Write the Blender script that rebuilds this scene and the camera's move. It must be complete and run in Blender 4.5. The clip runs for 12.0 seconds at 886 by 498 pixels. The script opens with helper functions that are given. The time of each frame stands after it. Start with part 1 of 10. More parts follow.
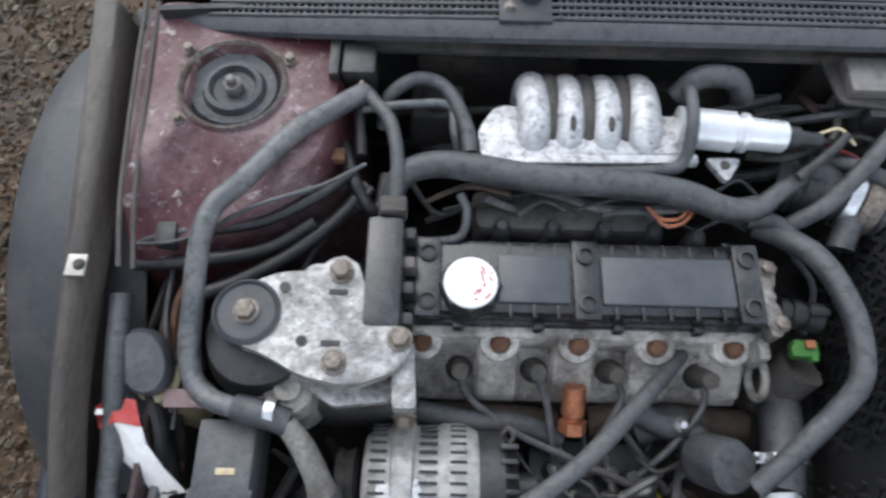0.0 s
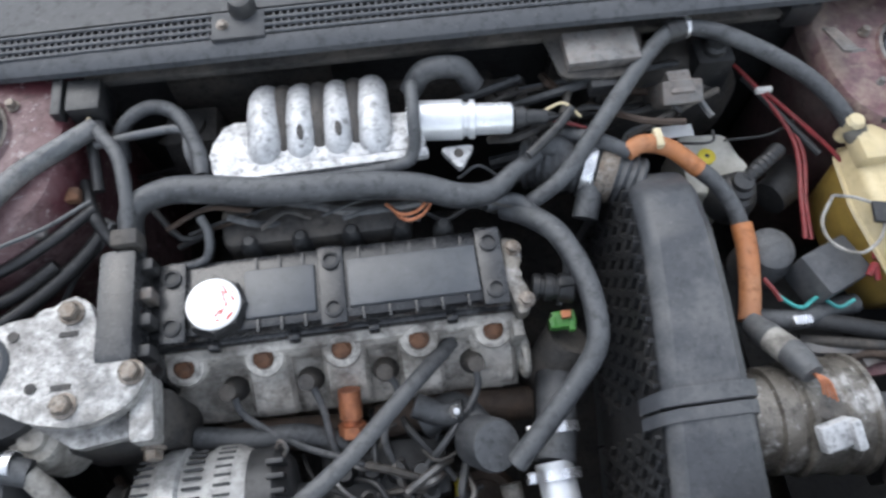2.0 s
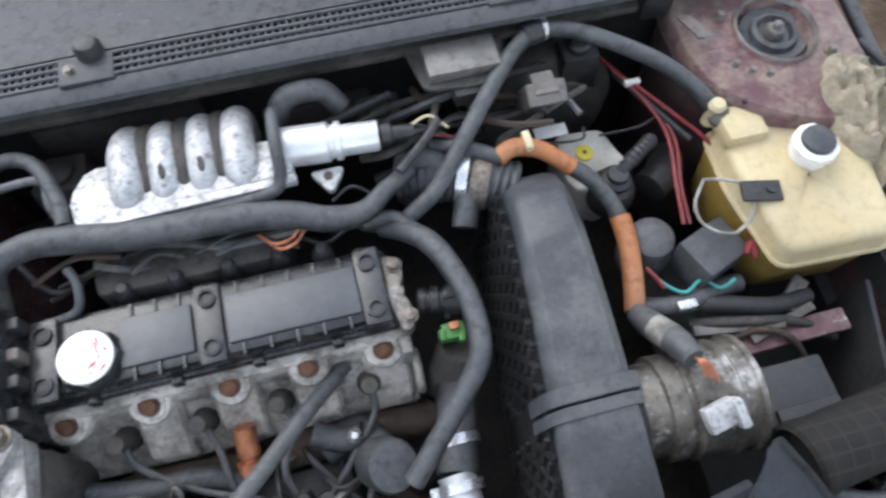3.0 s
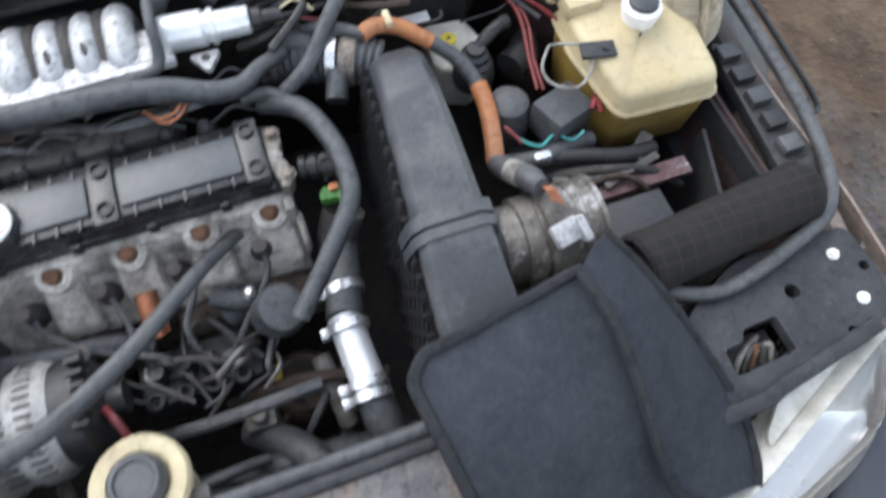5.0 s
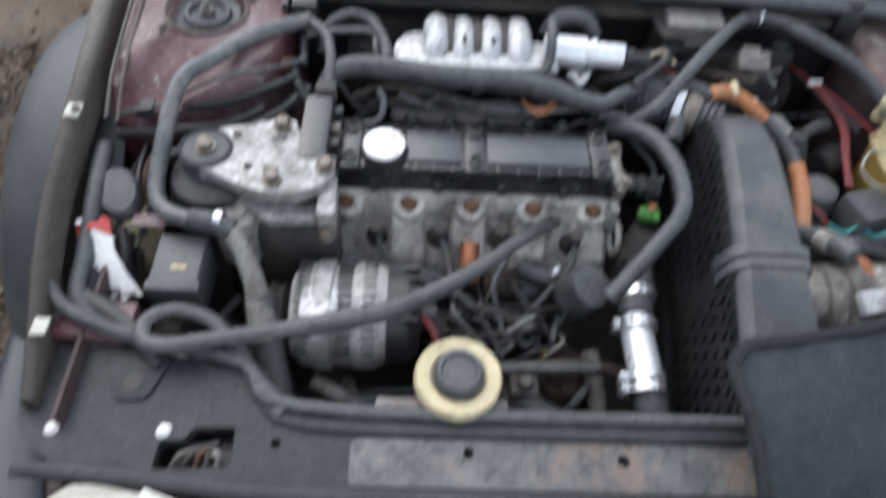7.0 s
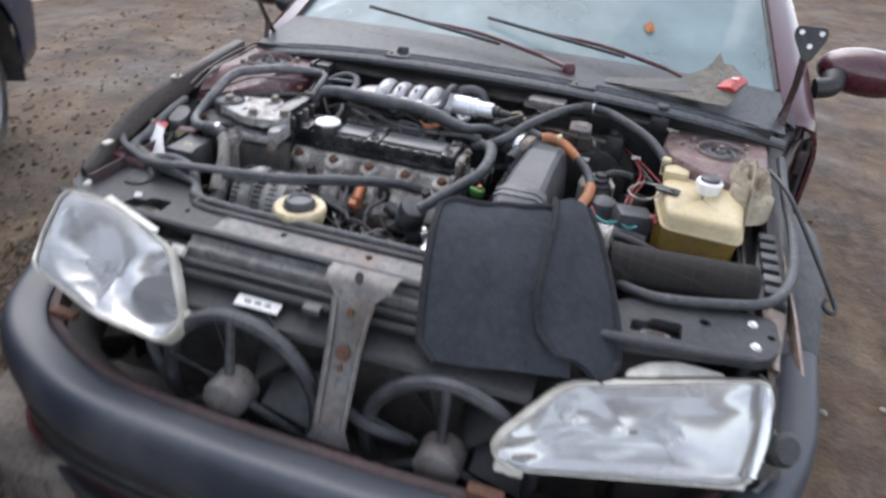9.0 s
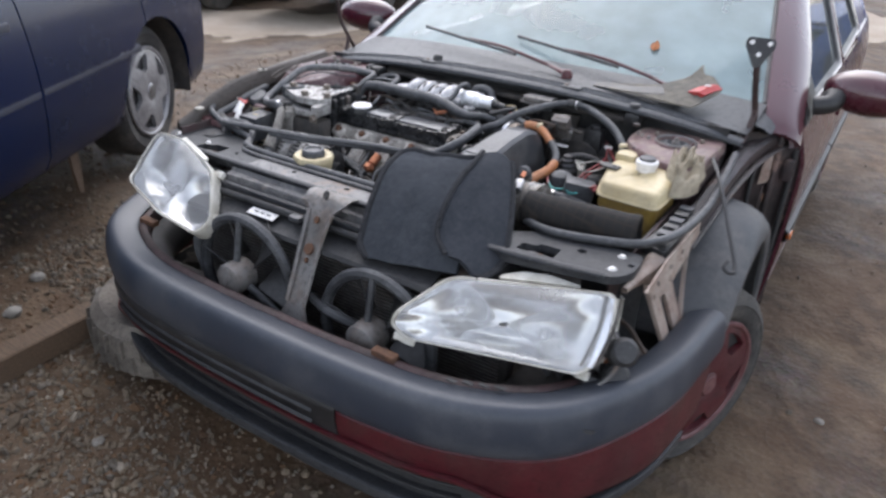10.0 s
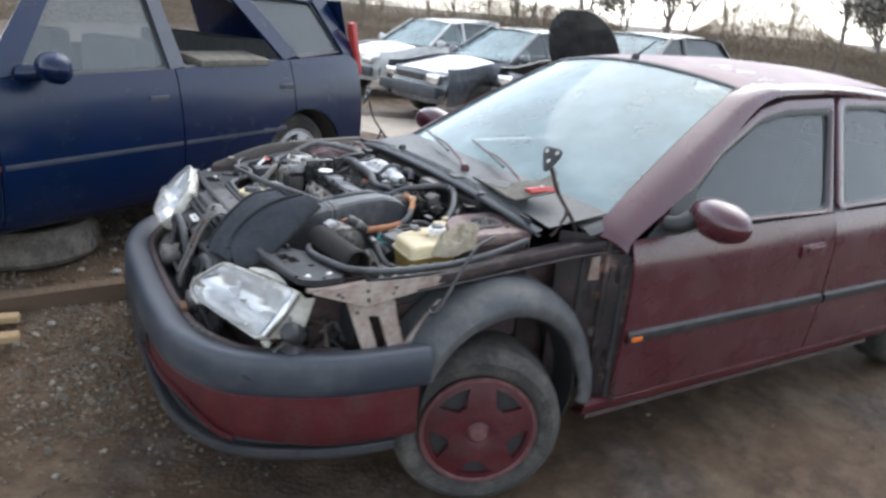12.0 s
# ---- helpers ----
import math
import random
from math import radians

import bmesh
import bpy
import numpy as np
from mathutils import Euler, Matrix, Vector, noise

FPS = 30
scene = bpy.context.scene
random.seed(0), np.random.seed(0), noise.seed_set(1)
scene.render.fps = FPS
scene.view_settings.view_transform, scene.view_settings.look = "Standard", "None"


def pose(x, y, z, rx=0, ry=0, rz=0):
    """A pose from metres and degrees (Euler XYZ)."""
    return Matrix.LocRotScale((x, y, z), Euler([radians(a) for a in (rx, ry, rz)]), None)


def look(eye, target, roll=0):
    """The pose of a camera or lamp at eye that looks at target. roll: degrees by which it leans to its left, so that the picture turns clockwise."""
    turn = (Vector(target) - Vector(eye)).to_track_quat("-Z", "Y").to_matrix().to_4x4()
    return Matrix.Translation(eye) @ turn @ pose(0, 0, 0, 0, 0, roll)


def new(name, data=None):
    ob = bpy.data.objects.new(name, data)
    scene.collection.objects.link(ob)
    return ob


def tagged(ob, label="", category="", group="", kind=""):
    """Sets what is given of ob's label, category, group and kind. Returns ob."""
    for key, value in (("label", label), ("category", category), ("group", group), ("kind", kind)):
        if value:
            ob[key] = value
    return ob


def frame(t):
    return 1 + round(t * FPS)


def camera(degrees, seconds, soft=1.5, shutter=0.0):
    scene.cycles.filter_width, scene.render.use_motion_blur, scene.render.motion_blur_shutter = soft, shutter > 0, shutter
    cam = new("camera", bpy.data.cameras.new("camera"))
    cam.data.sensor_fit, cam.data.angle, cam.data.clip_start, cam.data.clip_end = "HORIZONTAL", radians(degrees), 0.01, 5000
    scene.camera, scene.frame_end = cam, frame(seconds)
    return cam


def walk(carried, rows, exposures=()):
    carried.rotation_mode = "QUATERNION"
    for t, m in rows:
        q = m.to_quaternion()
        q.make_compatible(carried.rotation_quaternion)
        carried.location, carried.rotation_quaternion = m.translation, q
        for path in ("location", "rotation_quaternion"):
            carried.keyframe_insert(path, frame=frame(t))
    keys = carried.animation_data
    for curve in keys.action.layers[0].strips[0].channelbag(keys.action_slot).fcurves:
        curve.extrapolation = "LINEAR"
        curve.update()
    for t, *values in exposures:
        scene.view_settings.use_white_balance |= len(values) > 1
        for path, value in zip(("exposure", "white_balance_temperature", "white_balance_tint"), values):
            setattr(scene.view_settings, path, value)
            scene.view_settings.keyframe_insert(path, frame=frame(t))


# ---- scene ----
cam = camera(64.4, 12.0, 2.6, 0.5)
PATH = [
    (0, (-0.351, -0.377, 1.633), (-0.345, 0.427, -0.198), 1.8),
    (0.5, (-0.279, -0.38, 1.637), (-0.244, 0.429, -0.192), 1.6),
    (1, (-0.206, -0.381, 1.641), (-0.15, 0.423, -0.189), 0.9),
    (1.5, (-0.157, -0.389, 1.643), (-0.064, 0.433, -0.178), 1.4),
    (2, (-0.105, -0.389, 1.643), (0.017, 0.416, -0.183), 1.1),
    (2.5, (-0.063, -0.392, 1.649), (0.127, 0.415, -0.171), 2.2),
    (3, (-0.006, -0.395, 1.644), (0.224, 0.411, -0.172), 1.6),
    (3.2, (0.017, -0.395, 1.649), (0.266, 0.401, -0.168), 1.6),
    (4.8, (0.039, -0.561, 1.656), (0.423, 0.145, -0.175), 7.3),
    (5, (0.033, -0.634, 1.644), (0.382, 0.171, -0.154), 3.6),
    (5.5, (-0.052, -0.689, 1.627), (0.244, 0.138, -0.169), 4.5),
    (6, (-0.151, -0.779, 1.605), (0.036, 0.12, -0.172), 2.8),
    (6.5, (-0.249, -0.827, 1.61), (-0.171, 0.162, -0.127), 2.6),
    (7, (-0.279, -0.811, 1.627), (-0.177, 0.374, 0.019), 6.1),
    (7.2, (-0.277, -0.836, 1.611), (-0.078, 0.542, 0.175), 8.0),
    (8.8, (0.323, -1.449, 1.552), (-0.094, 0.209, 0.515), 3.1),
    (9, (0.415, -1.549, 1.539), (-0.059, 0.097, 0.505), 4.7),
    (9.5, (0.694, -1.692, 1.484), (-0.045, -0.122, 0.489), 5.2),
    (10, (1.029, -1.768, 1.517), (0.098, -0.253, 0.601), 2.8),
    (10.5, (1.378, -1.813, 1.536), (0.217, -0.382, 0.757), 0.6),
    (11, (1.813, -1.68, 1.589), (0.383, -0.524, 0.804), 0.9),
    (11.5, (2.192, -1.45, 1.619), (0.662, -0.396, 0.877), 1.4),
    (12, (2.458, -1.147, 1.589), (0.833, -0.175, 0.946), 4.7),
]
walk(cam, [(t, look(eye, target, roll)) for t, eye, target, roll in PATH],
     [(0, 1.36, 6300, 9), (1, 1.38, 6300, 9), (2.5, 1.55, 6270, 9), (5.5, 1.60, 6270, 9), (6.4, 1.60, 6270, 9), (7, 1.44, 6300, 9), (9, 1.46, 6350, 14), (10.5, 1.46, 6350, 14), (11.3, 1.60, 6350, 13), (12, 1.58, 6250, 9)])

# ---- world and light ----
world = bpy.data.worlds.new("world")
scene.world = world
world.use_nodes = True
wn = world.node_tree
bg = wn.nodes["Background"]
sky = wn.nodes.new("ShaderNodeTexSky")
sky.sky_type = "NISHITA"
sky.sun_disc = False
sky.sun_elevation = radians(50)
sky.sun_rotation = radians(-34)
sky.air_density, sky.dust_density, sky.ozone_density = 1.2, 1.2, 1.5
cloud = wn.nodes.new("ShaderNodeHueSaturation")   # thin cloud takes most of the blue out
cloud.inputs["Saturation"].default_value = 0.38
wn.links.new(sky.outputs["Color"], cloud.inputs["Color"])
wn.links.new(cloud.outputs["Color"], bg.inputs["Color"])
bg.inputs["Strength"].default_value = 0.15
sun_data = bpy.data.lights.new("sun", "SUN")
sun_data.energy, sun_data.angle, sun_data.color = 0.55, radians(60), (1.0, 0.96, 0.90)
sun = new("sun", sun_data)
sun.matrix_world = look((-0.36 * 8, 0.533 * 8, 0.766 * 8), (0, 0, 0))


# ---- materials ----
def mat(name, c1, c2=None, rough=0.6, metal=0.0, scale=14.0, fine=160.0, bump=0.15, spread=(0.4, 0.62),
        dust=None, dust_amt=0.5, dust_scale=9.0, up=0.0, coat=0.0, trans=0.0, spec=0.5, stretch=None, vary=0.0, dust_ramp=(0.45, 0.7), grit=0.55, grit_scale=75.0):
    """A worn surface: two colours in patches, fine grain, dirt in blotches, and the dust colour on what faces up."""
    m = bpy.data.materials.new(name)
    m.use_nodes = True
    nt = m.node_tree
    N, L = nt.nodes, nt.links
    p = N["Principled BSDF"]
    tc = N.new("ShaderNodeTexCoord")
    src = tc.outputs["Object"]
    if stretch:
        mp = N.new("ShaderNodeMapping")
        mp.inputs["Scale"].default_value = stretch
        L.new(src, mp.inputs["Vector"])
        src = mp.outputs["Vector"]

    def noise_tex(s, detail, rgh=0.6):
        n = N.new("ShaderNodeTexNoise")
        n.inputs["Scale"].default_value, n.inputs["Detail"].default_value, n.inputs["Roughness"].default_value = s, detail, rgh
        L.new(src, n.inputs["Vector"])
        return n.outputs["Fac"]

    def ramp(fac, a, b):
        r = N.new("ShaderNodeMapRange")
        r.inputs["From Min"].default_value, r.inputs["From Max"].default_value = a, b
        L.new(fac, r.inputs["Value"])
        return r.outputs["Result"]

    def mix(fac, a, b):
        x = N.new("ShaderNodeMix")
        x.data_type = "RGBA"
        if isinstance(fac, float):
            x.inputs["Factor"].default_value = fac
        else:
            L.new(fac, x.inputs["Factor"])
        for sock, v in ((x.inputs["A"], a), (x.inputs["B"], b)):
            if isinstance(v, tuple):
                sock.default_value = (*v, 1)
            else:
                L.new(v, sock)
        return x.outputs["Result"]

    def math_node(op, a, b):
        x = N.new("ShaderNodeMath")
        x.operation = op
        for sock, v in zip(x.inputs, (a, b)):
            if isinstance(v, (int, float)):
                sock.default_value = v
            else:
                L.new(v, sock)
        return x.outputs[0]

    c2 = c2 or tuple(v * 0.7 for v in c1)
    big = noise_tex(scale, 5)
    grain = noise_tex(fine, 3)
    col = mix(ramp(big, *spread), c1, c2)
    g = ramp(grain, 0.3, 0.7)
    dark = tuple(v * 0.8 for v in c1)
    sp = mix(math_node("MULTIPLY", g, 0.35), col, dark)
    col = sp
    rough_out = math_node("ADD", math_node("MULTIPLY", big, 0.2), rough - 0.1)
    if vary:
        oi = N.new("ShaderNodeObjectInfo")
        hs = N.new("ShaderNodeHueSaturation")
        L.new(math_node("ADD", math_node("MULTIPLY", oi.outputs["Random"], vary), 1 - vary / 2), hs.inputs["Value"])
        L.new(col, hs.inputs["Color"])
        col = hs.outputs["Color"]
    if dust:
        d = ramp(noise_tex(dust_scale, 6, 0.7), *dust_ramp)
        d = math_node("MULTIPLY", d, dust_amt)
        # faces turned upwards are mixed towards the dust colour
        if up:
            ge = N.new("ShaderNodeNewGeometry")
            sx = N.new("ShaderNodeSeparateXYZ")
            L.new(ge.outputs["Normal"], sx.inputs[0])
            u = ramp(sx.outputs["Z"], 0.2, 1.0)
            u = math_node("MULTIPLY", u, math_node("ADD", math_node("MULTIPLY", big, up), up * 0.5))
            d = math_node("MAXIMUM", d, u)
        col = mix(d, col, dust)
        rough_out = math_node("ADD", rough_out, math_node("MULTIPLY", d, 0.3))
    if grit:
        pits = ramp(noise_tex(grit_scale, 9, 0.72), 0.50, 0.64)
        col = mix(math_node("MULTIPLY", pits, grit), col, tuple(v * 0.28 for v in c1))
        flecks = ramp(noise_tex(grit_scale * 1.7, 8, 0.75), 0.58, 0.70)
        pale = tuple(min(0.8, v * 1.5 + 0.05) for v in (dust or c1))
        col = mix(math_node("MULTIPLY", flecks, grit * 0.55), col, pale)
        rough_out = math_node("ADD", rough_out, math_node("MULTIPLY", pits, 0.15 * grit))
    L.new(col, p.inputs["Base Color"])
    L.new(rough_out, p.inputs["Roughness"])
    p.inputs["Metallic"].default_value = metal
    p.inputs["Specular IOR Level"].default_value = spec
    p.inputs["Coat Weight"].default_value = coat
    p.inputs["Coat Roughness"].default_value = 0.12
    p.inputs["Transmission Weight"].default_value = trans
    if bump:
        b = N.new("ShaderNodeBump")
        b.inputs["Strength"].default_value, b.inputs["Distance"].default_value = bump, 0.004
        h = math_node("ADD", grain, math_node("MULTIPLY", big, 0.6))
        L.new(h, b.inputs["Height"])
        L.new(b.outputs["Normal"], p.inputs["Normal"])
    return m


GREY_DUST = (0.17, 0.165, 0.16)
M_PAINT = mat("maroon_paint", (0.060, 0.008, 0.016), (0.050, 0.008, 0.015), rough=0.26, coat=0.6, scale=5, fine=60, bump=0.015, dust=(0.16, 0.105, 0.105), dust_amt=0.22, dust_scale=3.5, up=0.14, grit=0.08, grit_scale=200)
# paler than the doors: the sky's sheen on the roof is put into the colour
M_ROOF = mat("sky_sheen_roof_paint", (0.165, 0.090, 0.104), (0.135, 0.070, 0.080), rough=0.45, scale=4, spread=(0.35, 0.65), fine=120, bump=0.03, dust=(0.26, 0.19, 0.19), dust_amt=0.45, dust_scale=5, spec=0.3, grit=0.08, grit_scale=200, coat=0.0)
M_LOWPAINT = mat("maroon_scuffed", (0.075, 0.008, 0.013), (0.052, 0.009, 0.012), rough=0.38, scale=9, bump=0.04, dust=(0.13, 0.085, 0.07), dust_amt=0.2, dust_scale=8)
M_TOWER = mat("faded_tower_paint", (0.080, 0.025, 0.030), (0.205, 0.145, 0.145), rough=0.42, scale=7, spread=(0.38, 0.64), fine=90, bump=0.15, dust=(0.55, 0.52, 0.50), dust_amt=0.85, dust_scale=48, dust_ramp=(0.60, 0.68), up=0.0, spec=0.3, grit=0.5, grit_scale=45)
M_BAYPAINT = mat("grimy_bay_paint", (0.050, 0.024, 0.025), (0.034, 0.026, 0.024), rough=0.65, scale=12, dust=(0.12, 0.095, 0.085), dust_amt=0.5)
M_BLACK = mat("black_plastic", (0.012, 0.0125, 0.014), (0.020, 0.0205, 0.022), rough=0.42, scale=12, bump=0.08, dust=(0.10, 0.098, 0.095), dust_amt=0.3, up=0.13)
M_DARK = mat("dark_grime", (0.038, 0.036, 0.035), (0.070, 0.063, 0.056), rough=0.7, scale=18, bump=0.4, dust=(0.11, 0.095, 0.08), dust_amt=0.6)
M_VC = mat("valve_cover_plastic", (0.010, 0.0105, 0.012), (0.016, 0.017, 0.019), rough=0.22, scale=14, bump=0.06, dust=(0.16, 0.158, 0.155), dust_amt=0.28, dust_scale=24, up=0.05, spec=0.55, grit=0.35, grit_scale=110)
M_VCPANEL = mat("cover_panel_plastic", (0.050, 0.055, 0.062), (0.064, 0.069, 0.076), rough=0.3, scale=10, bump=0.05, dust=(0.13, 0.13, 0.13), dust_amt=0.3, dust_scale=20, grit=0.25, grit_scale=120)
M_COWL = mat("cowl_plastic", (0.034, 0.037, 0.042), (0.046, 0.048, 0.052), rough=0.42, scale=7, bump=0.05, dust=(0.12, 0.115, 0.11), dust_amt=0.22, up=0.06, spec=0.3)
# paler copy of the cowl plastic, for the lip and grille
M_COWLLIP = mat("pale_cowl_edge", (0.055, 0.060, 0.068), (0.070, 0.074, 0.082), rough=0.42, scale=7, bump=0.05, dust=(0.12, 0.115, 0.11), dust_amt=0.35, up=0.2, spec=0.3)
M_BOX = mat("air_box_plastic", (0.038, 0.041, 0.047), (0.052, 0.055, 0.061), rough=0.38, scale=8, bump=0.06, dust=(0.19, 0.185, 0.18), dust_amt=0.5, up=0.08, spec=0.4, grit=0.3, grit_scale=110)
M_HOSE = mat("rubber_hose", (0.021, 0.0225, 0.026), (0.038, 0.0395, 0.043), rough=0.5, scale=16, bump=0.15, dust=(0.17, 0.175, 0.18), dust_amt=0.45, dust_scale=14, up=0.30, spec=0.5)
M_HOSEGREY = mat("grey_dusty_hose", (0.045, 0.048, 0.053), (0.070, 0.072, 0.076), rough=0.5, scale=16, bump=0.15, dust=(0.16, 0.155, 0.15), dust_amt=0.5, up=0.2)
M_PIPE = mat("dull_pipe", (0.10, 0.104, 0.11), (0.15, 0.152, 0.155), rough=0.5, metal=0.3, scale=30, bump=0.25, dust=(0.22, 0.205, 0.19), dust_amt=0.5, dust_scale=30)
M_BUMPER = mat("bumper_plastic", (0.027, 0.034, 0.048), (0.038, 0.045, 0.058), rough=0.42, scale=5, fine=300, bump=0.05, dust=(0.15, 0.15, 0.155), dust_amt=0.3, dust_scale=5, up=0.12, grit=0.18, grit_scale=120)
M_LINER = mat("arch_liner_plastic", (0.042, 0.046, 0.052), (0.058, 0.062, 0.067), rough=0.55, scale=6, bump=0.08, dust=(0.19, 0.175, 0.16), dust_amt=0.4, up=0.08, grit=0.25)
M_ALU = mat("bright_aluminium", (0.58, 0.58, 0.585), (0.38, 0.38, 0.385), rough=0.42, metal=0.25, scale=34, fine=220, bump=0.35, dust=(0.08, 0.076, 0.07), dust_amt=0.75, dust_scale=70, dust_ramp=(0.53, 0.68), grit=0.7, grit_scale=110)
M_ALUCLEAN = mat("silver_tube", (0.80, 0.81, 0.83), (0.70, 0.71, 0.72), rough=0.3, metal=0.5, scale=18, bump=0.05, dust=(0.5, 0.49, 0.47), dust_amt=0.3, grit=0.12)
M_CAST = mat("cast_metal", (0.36, 0.345, 0.315), (0.18, 0.163, 0.143), rough=0.6, metal=0.15, scale=26, bump=0.45, dust=(0.055, 0.044, 0.036), dust_amt=0.75, dust_scale=24, up=0.0, grit=0.7)
M_HEAD = mat("oily_head_metal", (0.60, 0.565, 0.51), (0.36, 0.325, 0.285), rough=0.5, metal=0.1, scale=30, spread=(0.42, 0.68), bump=0.5, dust=(0.06, 0.046, 0.037), dust_amt=0.9, dust_scale=16, grit=0.8, grit_scale=60)
M_ZINC = mat("zinc_plate", (0.50, 0.49, 0.475), (0.27, 0.262, 0.25), rough=0.38, metal=0.35, scale=58, fine=260, spread=(0.42, 0.58), bump=0.6, dust=(0.10, 0.09, 0.082), dust_amt=0.75, dust_scale=34, grit=0.7, grit_scale=150)
M_STEEL = mat("weathered_steel", (0.19, 0.185, 0.18), (0.11, 0.105, 0.10), rough=0.5, metal=0.35, scale=20, bump=0.25, dust=(0.16, 0.10, 0.065), dust_amt=0.45, dust_scale=16)
M_CHROME = mat("clamp_steel", (0.75, 0.75, 0.76), (0.55, 0.55, 0.55), rough=0.28, metal=0.85, scale=60, bump=0.1, grit=0.22)
M_RUST = mat("rust", (0.15, 0.072, 0.038), (0.085, 0.046, 0.03), rough=0.85, scale=60, bump=0.4)
M_BOLT = mat("dirty_bolt", (0.22, 0.195, 0.17), (0.13, 0.10, 0.075), rough=0.5, metal=0.5, scale=90, bump=0.2, grit=0.8, grit_scale=220)
M_TOWERGRIME = mat("faded_mauve_paint", (0.125, 0.058, 0.066), (0.185, 0.140, 0.130), rough=0.42, scale=8, spread=(0.38, 0.66), bump=0.12, dust=(0.34, 0.29, 0.22), dust_amt=0.6, dust_scale=26, spec=0.35, grit=0.5, grit_scale=45)
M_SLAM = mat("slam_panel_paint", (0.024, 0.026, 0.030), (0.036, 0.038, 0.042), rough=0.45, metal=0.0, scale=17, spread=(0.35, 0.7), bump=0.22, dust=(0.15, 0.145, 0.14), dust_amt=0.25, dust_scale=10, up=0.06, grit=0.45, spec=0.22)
M_SLAMWORN = mat("worn_slam_strip", (0.075, 0.075, 0.078), (0.150, 0.146, 0.142), rough=0.42, metal=0.1, scale=22, spread=(0.42, 0.62), bump=0.3, dust=(0.19, 0.105, 0.06), dust_amt=0.7, dust_scale=11, dust_ramp=(0.54, 0.68), grit=0.7, grit_scale=60)
M_BAYRAIL = mat("grimy_dark_rail", (0.016, 0.013, 0.014), (0.050, 0.034, 0.035), rough=0.45, scale=9, spread=(0.42, 0.66), bump=0.3, dust=(0.26, 0.17, 0.14), dust_amt=0.7, dust_scale=13, dust_ramp=(0.58, 0.70), stretch=(1, 0.35, 1))
M_RAIL = mat("primer_rail", (0.35, 0.295, 0.25), (0.26, 0.195, 0.165), rough=0.6, scale=13, bump=0.15, dust=(0.16, 0.075, 0.05), dust_amt=0.6, dust_scale=11)
M_RAILR = mat("dusty_grey_rail", (0.070, 0.060, 0.051), (0.042, 0.034, 0.030), rough=0.55, scale=9, bump=0.1, dust=(0.18, 0.15, 0.125), dust_amt=0.35, stretch=(2, 0.6, 2))
M_TANK = mat("yellowed_tank_plastic", (0.54, 0.45, 0.27), (0.45, 0.36, 0.20), rough=0.38, scale=10, bump=0.03, dust=(0.36, 0.315, 0.23), dust_amt=0.55, dust_scale=12, spec=0.4, grit=0.22)
M_TANKLOW = mat("tank_fluid_part", (0.36, 0.24, 0.06), (0.26, 0.165, 0.04), rough=0.35, scale=9, bump=0.03, dust=(0.16, 0.12, 0.06), dust_amt=0.6, grit=0.22)
M_CREAM = mat("cream_plastic", (0.62, 0.54, 0.35), (0.54, 0.45, 0.27), rough=0.5, scale=16, bump=0.05, dust=(0.34, 0.27, 0.17), dust_amt=0.75, grit=0.45, grit_scale=50)
M_WHITE = mat("white_plastic", (0.80, 0.79, 0.77), (0.72, 0.70, 0.67), rough=0.45, scale=12, bump=0.03, dust=(0.5, 0.47, 0.42), dust_amt=0.4, grit=0.22)
M_OILCAP = mat("oil_cap_disc", (0.92, 0.90, 0.89), (0.86, 0.84, 0.83), rough=0.4, scale=30, bump=0.03, grit=0.12)
M_REDINK = mat("red_print", (0.36, 0.022, 0.022), (0.44, 0.07, 0.06), rough=0.45, scale=60, bump=0.02, grit=0.12)
M_ORANGE = mat("orange_tube", (0.40, 0.15, 0.05), (0.33, 0.12, 0.045), rough=0.55, scale=20, bump=0.08, dust=(0.28, 0.18, 0.12), dust_amt=0.5)
M_GREEN = mat("green_plug", (0.045, 0.19, 0.03), (0.07, 0.24, 0.045), rough=0.4, scale=50, bump=0.05, dust=(0.05, 0.06, 0.03), dust_amt=0.6, dust_scale=60, grit=0.12)
M_YELLOW = mat("yellow_plastic", (0.75, 0.62, 0.05), (0.65, 0.5, 0.05), rough=0.45, scale=50, bump=0.05, grit=0.12)
M_RED = mat("red_wire", (0.22, 0.022, 0.025), (0.16, 0.02, 0.022), rough=0.45, scale=40, bump=0.02, dust=(0.12, 0.07, 0.065), dust_amt=0.5)
M_TEAL = mat("teal_wire", (0.05, 0.32, 0.30), (0.04, 0.22, 0.22), rough=0.45, scale=40, bump=0.02, grit=0.12)
M_COPPER = mat("copper_fitting", (0.50, 0.20, 0.10), (0.30, 0.12, 0.07), rough=0.45, metal=0.6, scale=50, bump=0.2)
M_FELT = mat("black_felt", (0.038, 0.043, 0.051), (0.050, 0.056, 0.065), rough=0.97, scale=18, fine=700, bump=0.7, dust=(0.13, 0.135, 0.14), dust_amt=0.16, dust_scale=60, spec=0.15, grit=0.3, grit_scale=160)
# darker copy of the felt: the steep flap's shade is in its colour
M_FELTSHADE = mat("shaded_felt", (0.026, 0.030, 0.037), (0.036, 0.040, 0.048), rough=0.9, scale=18, fine=500, bump=0.5, dust=(0.09, 0.093, 0.10), dust_amt=0.2, dust_scale=50, spec=0.2, grit=0.3, grit_scale=150)
M_FELTEDGE = mat("felt_piping", (0.028, 0.029, 0.032), (0.036, 0.037, 0.04), rough=0.95, scale=18, fine=500, bump=0.4, spec=0.15)
